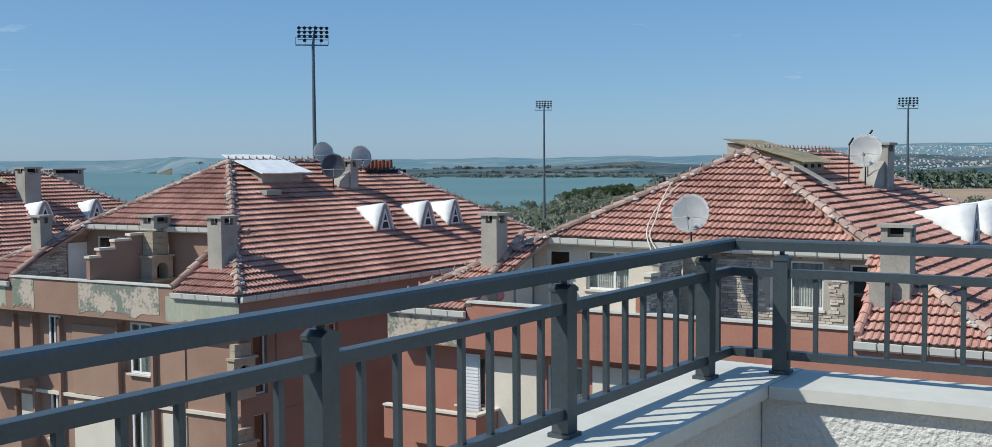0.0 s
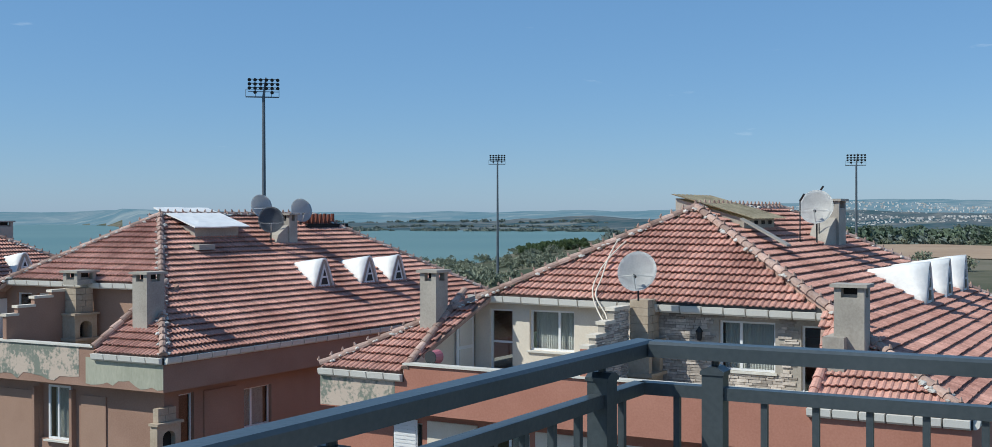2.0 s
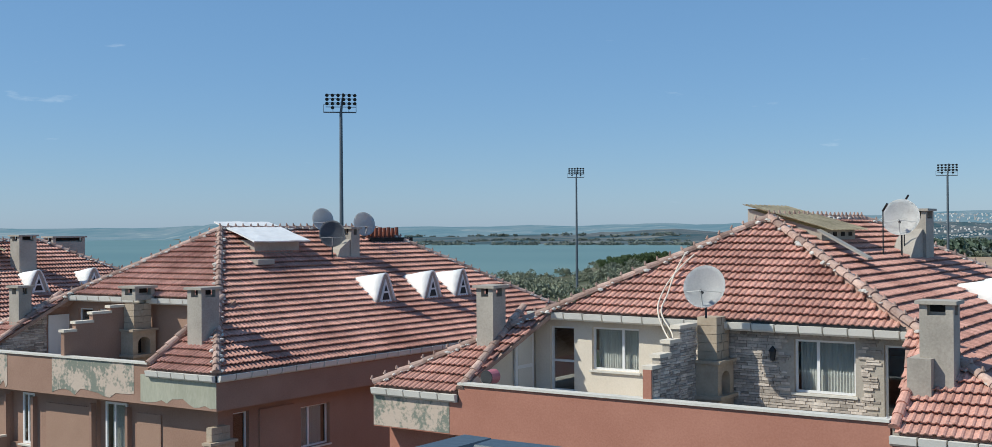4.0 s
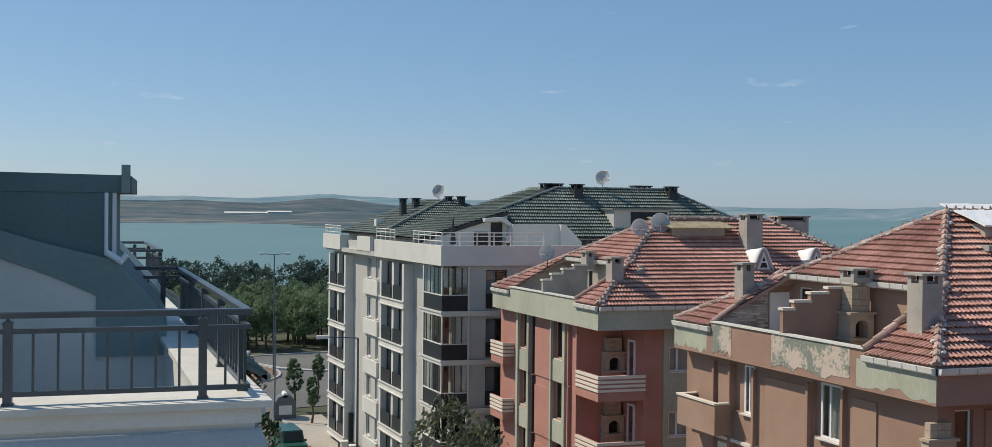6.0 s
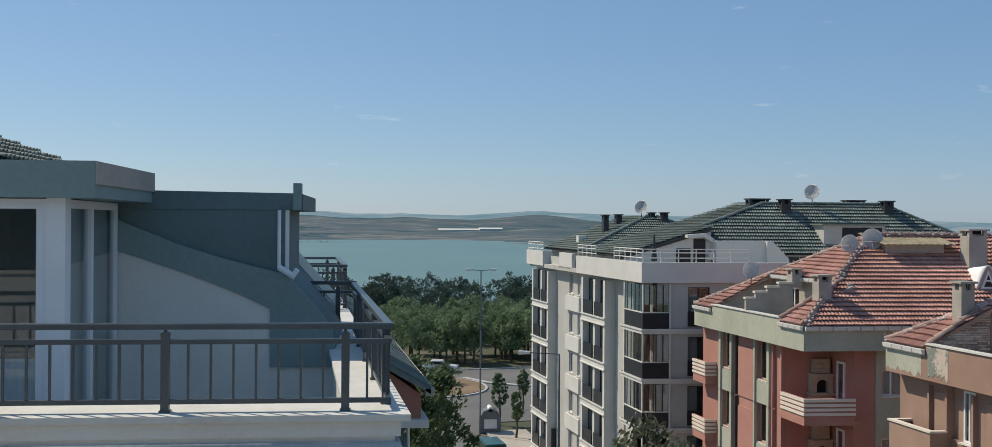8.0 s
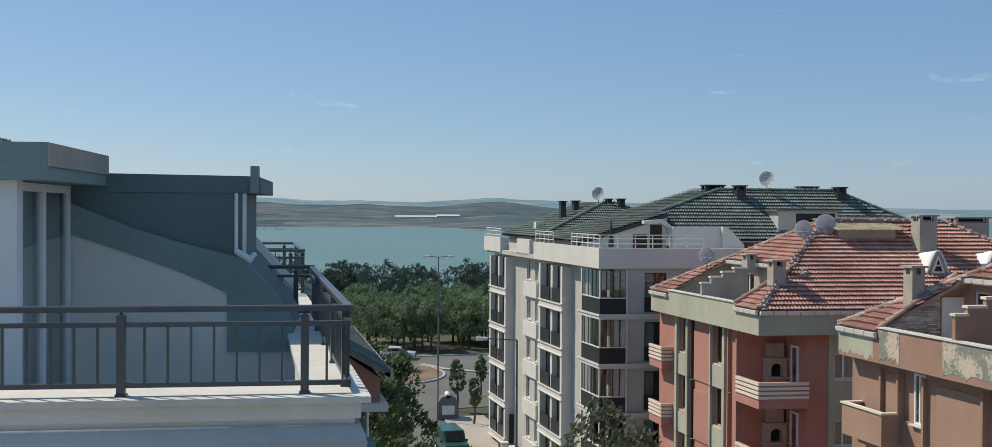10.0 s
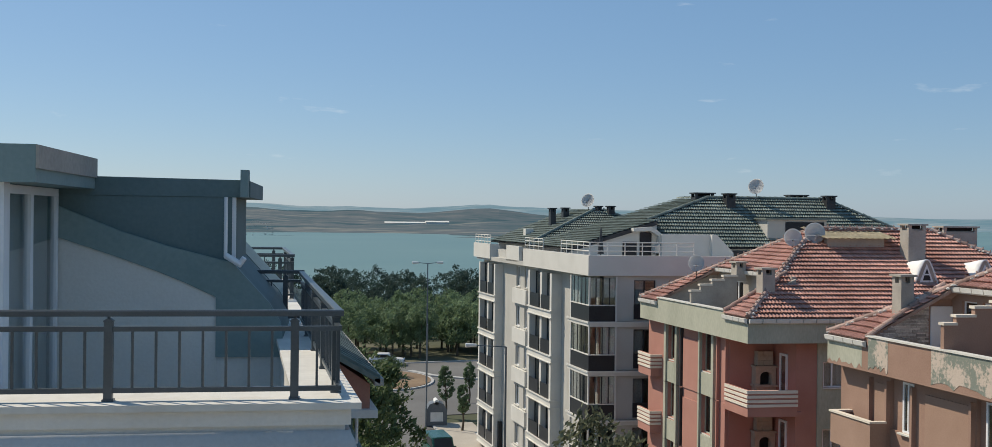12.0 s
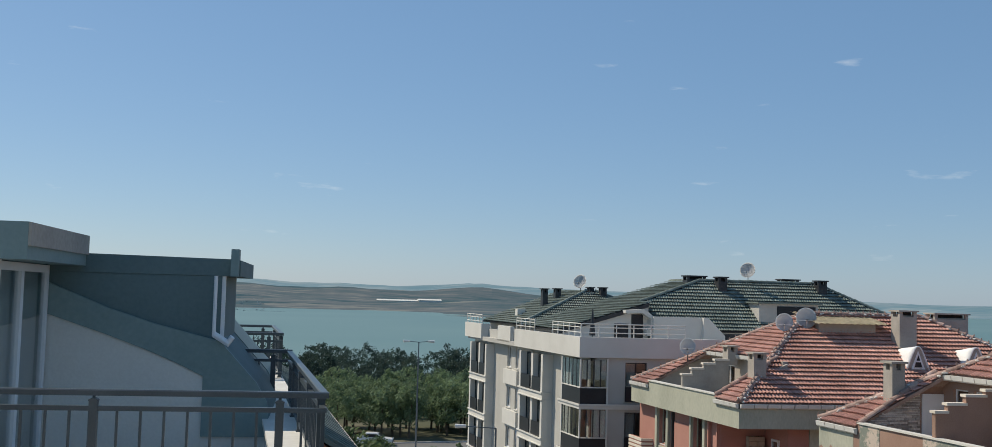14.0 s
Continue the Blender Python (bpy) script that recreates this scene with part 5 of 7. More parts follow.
st = part("pot_stack", boxes(TB, [(13.95, 16.75, 6.0, 6.6, 16.3, 17.03)]), M_SOOT, house_b, "dark chimney stack with a row of clay pots")
for i in range(8):
    u = 14.12 + i * 0.27
    part("clay_pot", tube(bmesh.new(), TB(u, 6.3, 17.03), TB(u, 6.3, 17.46 + 0.03 * (i % 2)), 0.10, 0.085, 10), M_POT, st)
dish(TB(10.5, 5.0, 16.25), 225, 12, 0.52, 0.95, M_DISH_DARK, "dark grey satellite dish on a roof pole")
dish(TB(11.0, 6.0, 16.8), 205, 14, 0.46, 0.98, M_DISH_GREY, "pale satellite dish seen edge-on by the ridge")
dish(TB(13.7, 6.2, 16.8), 205, 14, 0.5, 0.80, M_DISH_GREY, "pale satellite dish beside the roof chimney")
sk = part("roof_hatch", boxes(TB, [(6.9, 9.2, 5.5, 7.3, 16.4, 17.02)]), M_GREY_RENDER, house_b)
bm = bmesh.new()
vs = [bm.verts.new(TB(u, v, z)) for u, v, z in ((6.5, 5.1, 16.98), (9.4, 5.1, 16.98), (9.7, 7.6, 17.75), (6.9, 7.6, 17.75))]
bm.faces.new(vs)
bmesh.ops.subdivide_edges(bm, edges=bm.edges[:], cuts=6, use_grid_fill=True)
for v in bm.verts:
    v.co.z += 0.03 * noise.noise(v.co * 1.7)
bmesh.ops.solidify(bm, geom=bm.faces[:], thickness=0.05)
part("cover_sheet", bm, M_SHEET, sk, "white sheet covering the hatch")
part("flashing", boxes(TB, [(6.2, 7.0, 4.6, 5.5, 16.1, 16.3)]), M_GREY_RENDER, sk)

# ---- red and olive house ----
WC = 12.6
KC = 3.9 / 6.3


def plane_c(v):
    return EAVE + KC * v


terrace_block(house_c, TC, WC, 19.4, uc, zc, 2.3, 2.4, M_OLIVE, M_OLIVE, z_cap=13.2)
CF = (9.85, 6.8, 3.75, 0.7)
holes, sholes = [], []
for z in CF:
    holes += [(8.8, 9.85, z + 0.1, z + 1.95), (4.5, 5.7, z + 0.05, z + 1.92)]
    sholes += [(3.9, 5.16, z - 0.05, z + 1.1)]
part("wall", wall_w(TC, 0.5, 0.25, (2.8, WC - 0.2), GROUND, 11.87, holes), M_RED, house_c)
part("south_wall", wall_s(TC, 0.6, 0.25, (2.6, 19.2), GROUND, 11.87, sholes), M_RED, house_c)
part("loggia_back", boxes(TC, [(2.65, 2.85, 0.85, 2.9, GROUND, 11.87), (0.75, 2.65, 2.8, 2.9, GROUND, 11.87)]), M_RED, house_c)
strip_rows = []
z_low = GROUND
for z in CF[::-1]:
    strip_rows += [(3.6, 6.2, 0.53, 0.6, z_low, z - 0.12), (3.6, 3.84, 0.53, 0.6, z - 0.12, z + 1.12), (5.22, 6.2, 0.53, 0.6, z - 0.12, z + 1.12)]
    z_low = z + 1.12
strip_rows.append((3.6, 6.2, 0.53, 0.6, z_low, 11.85))
part("olive_strip", welded(boxes(TC, strip_rows)), M_OLIVE, house_c)
for z in CF:
    window(house_c, TC, "w", 0.56, 8.8, 9.85, z + 0.1, z + 1.95, split=(0.4,), material=M_OLIVE, curtain=0.6)
    window(house_c, TC, "w", 0.56, 4.5, 5.7, z + 0.05, z + 1.92, split=(0.4,), material=M_OLIVE, curtain=0.6)
    window(house_c, TC, "s", 0.55, 3.9, 5.16, z - 0.05, z + 1.1, split=(0.35,), curtain=0.95)
    dr = part("door", boxes(TC, [(2.57, 2.65, 1.4, 1.49, z - 1.05, z + 1.35), (2.57, 2.65, 1.96, 2.05, z - 1.05, z + 1.35), (2.57, 2.65, 1.49, 1.96, z - 1.05, z - 0.5), (2.57, 2.65, 1.49, 1.96, z + 1.25, z + 1.35)]), M_PVC, house_c)
    part("pane", boxes(TC, [(2.60, 2.62, 1.49, 1.96, z - 0.5, z + 1.25)]), M_GLASS, dr)
    part("loggia_floor", boxes(TC, [(0.12, 2.65, 0.12, 2.8, z - 1.2, z - 1.05)]), M_RED, house_c)
    fireplace(house_c, TC, 1.6, 2.78, z - 0.72, z + 1.55, 1.0, 0.4)
    for v0, v1 in ((8.5, 8.75), (9.9, 10.15), (4.2, 4.45), (5.75, 5.9)):
        part("fin", boxes(TC, [(0.36, 0.5, v0, v1, z - 1.15, z + 1.95)]), M_OLIVE, house_c)
    for v0, v1 in ((8.75, 9.9), (4.45, 5.75)):
        part("apron", boxes(TC, [(0.44, 0.5, v0, v1, z - 1.1, z - 0.02)]), M_OLIVE, house_c)
    part("red_panel", boxes(TC, [(0.44, 0.5, 6.0, 7.85, z - 1.1, z + 1.45)]), M_RED, house_c)
    for v in (7.95, 3.75, 2.85):
        part("pipe_fin", boxes(TC, [(0.34, 0.5, v, v + 0.1, z - 1.1, z + 1.9)]), M_DARK if v == 7.95 else M_RED, house_c)
    for tag, bx in (("s", (0.04, 2.36, 0.0, 2.2)), ("n", (-0.1, 0.5, 10.75, 12.5))):
        u0, u1, v0, v1 = bx
        base = z - 0.88 if tag == "s" else z - 0.62
        rows = [(u0, u1, v0, v1, base - 0.36, base - 0.05), (u0, u0 + 0.12, v0, v1, base - 0.05, base + 0.82), (u0 + 0.12, u1, v0, v0 + 0.12, base - 0.05, base + 0.82)]
        b = part("balcony", boxes(TC, rows), M_RED, house_c)
        for i in range(4):
            zz = base + 0.08 + i * 0.2
            part("moulding", boxes(TC, [(u0 - 0.05, u0, v0 - 0.05, v1, zz, zz + (0.14 if i == 3 else 0.12)), (u0, u1, v0 - 0.05, v0, zz, zz + (0.14 if i == 3 else 0.12))]), M_CREAM, b)
part("north_wall", boxes(TC, [(0.5, 19.2, WC - 0.2, WC - 0.02, GROUND, 11.87)]), M_RED, house_c)
part("east_wall", boxes(TC, [(19.0, 19.3, 0.5, WC - 0.05, GROUND, EAVE - 0.1)]), M_RED, house_c)
part("attic_wall", wall_w(TC, 3.3, 0.25, (2.4, WC - 2.2), 12.5, zc - 0.1, [(7.2, 8.6, 12.7, 14.2)]), M_GREY_RENDER, house_c)
window(house_c, TC, "w", 3.3, 7.2, 8.6, 12.7, 14.2)
gutters(house_c, TC, "w", uc, 2.9, WC - 2.2, zc - 0.14)
cheek(house_c, TC, WC - 2.45, 3.4, 12.5, 13.1, 14.6, M_GREY_RENDER)
cheek(house_c, TC, 2.15, 3.4, 12.5, 13.1, 14.6, M_GREY_RENDER)
stepped_wall(house_c, TC, 6.0, [(0.02, 0.5, 13.75), (0.5, 1.1, 14.05), (1.1, 1.7, 14.3), (1.7, 2.4, 14.5)], M_GREY_RENDER, 12.5, M_CREAM)
chimney(house_c, TC, 1.45, 2.05, 1.55, 2.15, 13.3, 15.15)
chimney(house_c, TC, 2.5, 3.0, 6.3, 6.9, 14.3, 15.25)
chimney(house_c, TC, 10.0, 10.9, 3.7, 4.4, 15.3, 17.25)
chimney(house_c, TC, 14.3, 16.2, 7.2, 8.0, 14.9, 17.15)
ridge_caps(TC(0.0, 2.3, EAVE + 0.15), TC(3.0, 2.3, zc + 0.1), house_c, M_TILE_RIDGE, 0.12, 0.4)
for u in (10.0, 13.0):
    dormer(house_c, TC, plane_c, u, 2.3, 1.2, 1.15, KC)
sk = part("roof_hatch", boxes(TC, [(6.5, 9.5, 4.9, 6.6, 15.7, 16.5)]), M_GREY_RENDER, house_c)
bm = bmesh.new()
rows = []
for i in range(49):
    u = 6.1 + 3.8 * i / 48
    rows.append([bm.verts.new(TC(u, v, z + 0.025 * math.cos(i * math.pi / 2))) for v, z in ((4.5, 16.5), (7.0, 17.02))])
for r0, r1 in zip(rows, rows[1:]):
    bm.faces.new((r0[0], r1[0], r1[1], r0[1]))
bmesh.ops.solidify(bm, geom=bm.faces[:], thickness=0.04)
part("sheet", bm, M_FIBRE, sk, "pale corrugated sheet over the hatch")
dish(TC(4.9, 5.3, 15.85), 200, 15, 0.43, 0.62, M_DISH_GREY, "grey satellite dish at the hip of the roof")
dish(TC(6.1, 5.4, 16.2), 200, 15, 0.5, 0.5, M_DISH_GREY, "grey satellite dish at the hip of the roof")
dish(TC(2.0, 9.9, 14.0), 205, 12, 0.42, 1.0, M_DISH_GREY, "grey satellite dish on the roof terrace")

# ---- white apartment block with a green roof ----
TD = shear(14.4, 61.0, 0.12)
house_d = thing("apartment_building", "white and grey apartment block with green tiled roofs", "apartment building", at=TD(0, 0, GROUND))
DF = (11.47, 8.62, 5.77, 2.92, 0.07)
holes = []
for z in DF:
    holes += [(7.15, 8.85, z + 0.02, z + 2.25), (9.6, 11.3, z + 0.02, z + 2.25), (14.1, 14.75, z + 0.9, z + 2.35), (15.8, 16.8, z + 0.9, z + 2.35), (20.75, 22.45, z + 0.02, z + 2.25), (23.0, 24.7, z + 0.02, z + 2.25), (0.6, 3.3, z + 0.1, z + 2.4)]
part("wall", wall_w(TD, 0.6, 0.25, (0.0, 26.0), GROUND, 14.0, holes), M_GREY_FACADE, house_d)
sh_d = []
for z in DF:
    sh_d += [(2.65, 3.95, z + 0.05, z + 2.3), (7.0, 8.4, z + 0.5, z + 2.3), (0.75, 1.55, z + 0.1, z + 2.4)]
part("south_wall", wall_s(TD, 0.0, 0.25, (0.6, 22.0), GROUND, 14.0, sh_d), M_GREY_FACADE, house_d)
part("back_walls", boxes(TD, [(0.85, 22, 25.75, 26.0, GROUND, 14.0), (21.75, 22, 0.25, 25.75, GROUND, 14.0)]), M_GREY_FACADE, house_d)
part("roof_deck", boxes(TD, [(0.0, 22, 0.0, 26.0, 14.0, 14.3)]), M_GREY_FACADE, house_d)
part("parapet", boxes(TD, [(-0.15, 0.1, -0.2, 12.7, 14.03, 15.2), (0.1, 22, -0.2, 0.1, 14.03, 15.2)]), M_WHITE_FACADE, house_d)
part("parapet", boxes(TD, [(0.0, 0.25, 14.2, 17.4, 14.2, 15.3)]), M_WHITE_FACADE, house_d)
part("parapet", boxes(TD, [(-0.1, 0.15, 21.6, 26.6, 14.15, 15.28), (0.15, 0.6, 21.6, 21.8, 14.15, 15.28)]), M_WHITE_FACADE, house_d)
part("parapet", boxes(TD, [(0.45, 0.7, 12.7, 26.0, 13.95, 14.9)]), M_GREY_FACADE, house_d)
for z in DF:
    for v0, v1, u in ((6.7, 11.7, -0.06), (20.3, 25.1, -0.02)):
        rows = [(u + 0.003, 0.6, v0, v0 + 0.35, z - 0.05, z + 2.31), (u + 0.003, 0.6, v1 - 0.35, v1, z - 0.05, z + 2.31), (u, 0.6, v0, v1, z - 0.5, z - 0.05), (u + 0.1, 0.6, 0.5 * (v0 + v1) - 0.2, 0.5 * (v0 + v1) + 0.2, z - 0.05, z + 2.31)]
        b = part("bay", boxes(TD, rows), M_WHITE_FACADE, house_d)
        part("moulding", boxes(TD, [(u - 0.08, 0.6, v0 - 0.06, v1 + 0.06, z - 0.14, z - 0.05), (u - 0.08, 0.6, v0 - 0.06, v1 + 0.06, z - 0.56, z - 0.5)]), M_WHITE_FACADE, b)
        for a, e in ((v0 + 0.38, 0.5 * (v0 + v1) - 0.22), (0.5 * (v0 + v1) + 0.22, v1 - 0.38)):
            part("balustrade", boxes(TD, [(u + 0.02, u + 0.05, a, e, z - 0.03, z + 0.85)]), M_DARK_BOARD, b)
    for a, e in ((7.15, 8.85), (9.6, 11.3), (20.75, 22.45), (23.0, 24.7)):
        window(house_d, TD, "w", 0.25, a, e, z + 0.02, z + 2.25, split=(0.5,), material=M_DARK, sill=False, curtain=0.4, bar=0.07)
    for a, e in ((14.1, 14.75), (15.8, 16.8)):
        window(house_d, TD, "w", 0.6, a, e, z + 0.9, z + 2.35, split=(0.5,))
    part("spandrel", boxes(TD, [(0.42, 0.6, 13.9, 17.2, z - 0.3, z + 0.75)]), M_WHITE_FACADE, house_d)
    window(house_d, TD, "s", 0.0, 2.65, 3.95, z + 0.05, z + 2.3, split=(0.5,), material=M_DARK, sill=False, curtain=0.5)
    part("floor_band", boxes(TD, [(3.5, 22, -0.06, 0.0, z - 0.38, z - 0.1)]), M_GREY_FACADE, house_d)
    window(house_d, TD, "s", 0.0, 7.0, 8.4, z + 0.5, z + 2.3)
    part("door_rail", boxes(TD, [(2.62, 3.98, -0.08, -0.05, z + 0.05, z + 0.9)]), M_DARK_BOARD, house_d)
    # glazed corner balcony
    b = part("balcony", boxes(TD, [(-0.08, 0.6, -0.15, 3.5, z - 0.38, z - 0.08), (0.6, 3.46, -0.15, 0.0, z - 0.38, z - 0.08)]), M_WHITE_FACADE, house_d)
    part("moulding", boxes(TD, [(-0.14, 0.6, -0.21, 3.56, z - 0.19, z - 0.08), (0.6, 3.5, -0.21, 0.0, z - 0.19, z - 0.08)]), M_WHITE_FACADE, b)
    part("balustrade", boxes(TD, [(-0.05, -0.01, -0.12, 3.0, z - 0.08, z + 0.82), (-0.01, 1.55, -0.12, -0.08, z - 0.08, z + 0.82)]), M_DARK_BOARD, b)
    part("cap_rail", boxes(TD, [(-0.08, 0.03, -0.15, 3.0, z + 0.82, z + 0.88), (0.03, 1.55, -0.15, -0.05, z + 0.82, z + 0.88)]), M_WHITE_FACADE, b)
    if z > 5:
        for v in (0.55, 1.2, 1.85, 2.5):
            part("glazing_bar", boxes(TD, [(-0.05, -0.01, v - 0.03, v + 0.03, z + 0.88, z + 2.44)]), M_DARK, b)
        for u in (0.35, 0.75, 1.15):
            part("glazing_bar", boxes(TD, [(u - 0.03, u + 0.03, -0.12, -0.08, z + 0.88, z + 2.44)]), M_DARK, b)
        part("pane", boxes(TD, [(-0.035, -0.025, -0.1, 3.0, z + 0.88, z + 2.44)]), M_GLASS, b).visible_shadow = False
        part("pane", boxes(TD, [(-0.02, 1.55, -0.105, -0.095, z + 0.88, z + 2.44)]), M_GLASS, b).visible_shadow = False
        part("blind", boxes(TD, [(0.12, 1.5, 0.0, 0.02, z + 1.3, z + 2.40)]) if z > 10 else boxes(TD, [(0.7, 1.5, -0.03, -0.02, z + 0.9, z + 2.40)]), M_CURTAIN, b, "pale blind behind the balcony glazing")
    for r in ((-0.07, 0.06, 2.95, 3.1, z - 0.08, z + 2.5), (-0.07, 0.01, -0.14, -0.06, z + 0.88, z + 2.5), (1.5, 1.6, -0.14, -0.04, z - 0.08, z + 2.5)):
        part("corner_post", boxes(TD, [r]), M_WHITE_FACADE, b)
part("shop_front", boxes(TD, [(0.3, 0.6, 20.0, 25.4, GROUND, 1.9)]), M_DARK_BOARD, house_d)
part("garden_wall", boxes(TD, [(-0.9, 0.3, 11.6, 18.8, GROUND, 0.0)]), M_DARK_BOARD, house_d)
# green roofs
slope([TD(0.3, 5.0, 15.45), TD(0.3, 13.0, 15.45), TD(11.0, 13.0, 18.75), TD(11.0, 8.4, 18.75), TD(6.1, 6.48, 17.24), TD(6.1, 5.0, 17.24)], house_d, M_TILE_GREEN, deck=M_DARK)
slope([TD(6.1, 4.4, 15.6), TD(25.0, 4.4, 15.6), TD(19.2, 8.4, 18.75), TD(11.0, 8.4, 18.75), TD(6.1, 6.48, 17.24)], house_d, M_TILE_GREEN, deck=M_DARK)
slope([TD(25.0, 4.4, 15.6), TD(25.0, 14, 15.6), TD(19.2, 12.0, 18.75), TD(19.2, 8.4, 18.75)], house_d, M_TILE_GREEN, deck=M_DARK)
part("attic_back", boxes(TD, [(6.4, 21.8, 4.7, 13.5, 14.3, 15.5)]), M_WHITE_FACADE, house_d)
bm = bmesh.new()
prism(bm, TD, [(0.5, 14.3), (6.1, 14.3), (6.1, 17.0), (0.5, 15.28)], "v", 5.05, 5.25)
part("gable_wall", bm, M_WHITE_FACADE, house_d)
bm = bmesh.new()
prism(bm, TD, [(0.2, 15.16), (6.1, 16.98), (6.1, 17.2), (0.2, 15.38)], "v", 4.9, 5.0)
part("fascia_board", bm, M_DARK, house_d)
part("attic_front", boxes(TD, [(6.1, 9.2, 4.2, 4.5, 14.3, 16.4)]), M_WHITE_FACADE, house_d)
bm = bmesh.new()
prism(bm, TD, [(9.2, 14.9), (10.6, 14.9), (10.6, 15.3), (9.5, 16.4), (9.2, 16.4)], "v", 3.9, 4.5)
part("sloping_pier", bm, M_WHITE_FACADE, house_d)
# dark board put in for the shade of the recess below the eave
part("dark_recess", boxes(TD, [(10.6, 16.0, 4.6, 4.68, 14.6, 15.4)]), M_DARK, house_d)
bm = bmesh.new()
prism(bm, TD, [(4.4, 16.75), (5.6, 16.85), (6.3, 16.35), (6.3, 15.2), (5.8, 15.2), (5.8, 15.55), (6.05, 15.8), (6.05, 16.25), (5.5, 16.6), (4.4, 16.55)], "v", 4.5, 5.04)
part("roof_door", bm, M_WHITE_FACADE, house_d, "white zigzag frame of the roof door")
part("roof_window", boxes(TD, [(3.9, 4.8, 5.0, 5.046, 14.9, 15.9), (5.0, 5.75, 5.0, 5.046, 15.0, 16.5)]), M_DARK_BOARD, house_d)
part("dormer_box", boxes(TD, [(13.4, 17.4, 5.0, 7.6, 16.2, 17.4)]), M_GREY_FACADE, house_d)
part("dormer_front", boxes(TD, [(14.6, 17.2, 4.96, 5.0, 16.4, 17.25)]), M_DARK_BOARD, house_d)
part("dormer_cap", boxes(TD, [(13.2, 17.6, 4.8, 7.9, 17.4, 17.5)]), M_TILE_GREEN, house_d)
for p, q in (((11.0, 8.4, 18.8), (19.2, 8.4, 18.8)), ((11.0, 8.4, 18.8), (6.1, 6.48, 17.29)), ((19.2, 8.4, 18.8), (25.0, 4.4, 15.65)), ((11.0, 8.4, 18.8), (11.0, 13.0, 18.8))):
    ridge_caps(TD(*p), TD(*q), house_d, M_TILE_GREEN)
for u0, u1, v0, v1, z0, z1 in ((10.3, 11.6, 8.7, 9.4, 18.2, 19.15), (11.9, 12.5, 7.5, 8.1, 17.8, 19.1), (17.0, 18.2, 8.7, 9.4, 18.2, 19.1), (18.9, 19.5, 7.5, 8.1, 17.8, 19.05)):
    chimney(house_d, TD, u0, u1, v0, v1, z0, z1, M_DARK)
slope([TD(1.0, 15.2, 15.45), TD(1.0, 25.5, 15.45), TD(7.3, 25.5, 17.95), TD(7.3, 19.5, 17.95)], house_d, M_TILE_GREEN, deck=M_DARK)
slope([TD(1.0, 15.2, 15.45), TD(13.6, 15.2, 15.45), TD(8.0, 19.5, 17.95), TD(7.3, 19.5, 17.95)], house_d, M_TILE_GREEN, deck=M_DARK)
slope([TD(13.6, 15.2, 15.45), TD(13.6, 25.5, 15.45), TD(8.0, 25.5, 17.95), TD(8.0, 19.5, 17.95)], house_d, M_TILE_GREEN, deck=M_DARK)
ridge_caps(TD(7.3, 19.5, 18.0), TD(1.0, 15.2, 15.5), house_d, M_TILE_GREEN)
ridge_caps(TD(8.0, 19.5, 18.0), TD(13.6, 15.2, 15.5), house_d, M_TILE_GREEN)
part("attic_back", boxes(TD, [(1.6, 13.0, 15.8, 25.4, 14.3, 15.4)]), M_WHITE_FACADE, house_d)
part("roof_vent", boxes(TD, [(2.2, 2.8, 20.0, 20.6, 15.6, 16.5)]), M_WHITE_FACADE, house_d)
for u0, u1, v0, v1, z0, z1 in ((4.05, 4.45, 19.8, 20.3, 16.4, 18.1), (5.5, 5.95, 21.2, 21.7, 17.0, 18.15), (7.6, 7.95, 19.6, 20.2, 17.4, 18.3), (8.2, 8.65, 18.8, 19.3, 16.9, 18.3)):
    chimney(house_d, TD, u0, u1, v0, v1, z0, z1, M_DARK)
for pts in (((-0.03, 8.6), (-0.03, 12.6)), ((-0.03, 0.0), (-0.03, 5.0)), ((0.0, -0.03), (6.2, -0.03)), ((0.02, 21.8), (0.02, 26.4)), ((10.6, -0.03), (14.0, -0.03))):
    r = part("roof_rail", bmesh.new(), M_WHITE, house_d)
    (ua0, va0), (ua1, va1) = pts
    bm = bmesh.new()
    for zz in (15.45, 15.75, 15.95):
        tube(bm, TD(ua0, va0, zz), TD(ua1, va1, zz), 0.03, n=6)
    n = max(2, int((abs(ua1 - ua0) + abs(va1 - va0)) / 0.9))
    for i in range(n + 1):
        f = i / n
        p = TD(ua0 + (ua1 - ua0) * f, va0 + (va1 - va0) * f, 15.15)
        tube(bm, p, p + Vector((0, 0, 0.8)), 0.03, n=6)
    bm.to_mesh(r.data)
    bm.free()
dish(TD(14.4, 8.4, 18.6), 215, 20, 0.52, 0.95, M_DISH_GREY, "pale satellite dish on a mast at the green ridge")
dish(TD(7.0, 19.9, 17.8), 215, 20, 0.52, 0.85, M_DISH_GREY, "pale satellite dish on the green roof")
umb = thing("parasol", "closed dark parasol standing on the roof terrace", "parasol", at=TD(1.6, 2.6, 14.3))
part("canopy", tube(bmesh.new(), TD(1.6, 2.6, 15.2), TD(1.6, 2.6, 16.8), 0.2, 0.03, 8), M_DARK, umb)
part("pole", tube(bmesh.new(), TD(1.6, 2.6, 14.3), TD(1.6, 2.6, 15.2), 0.03), M_DARK, umb)
part("base", tube(bmesh.new(), TD(1.6, 2.6, 14.3), TD(1.6, 2.6, 14.4), 0.25), M_DARK, umb)

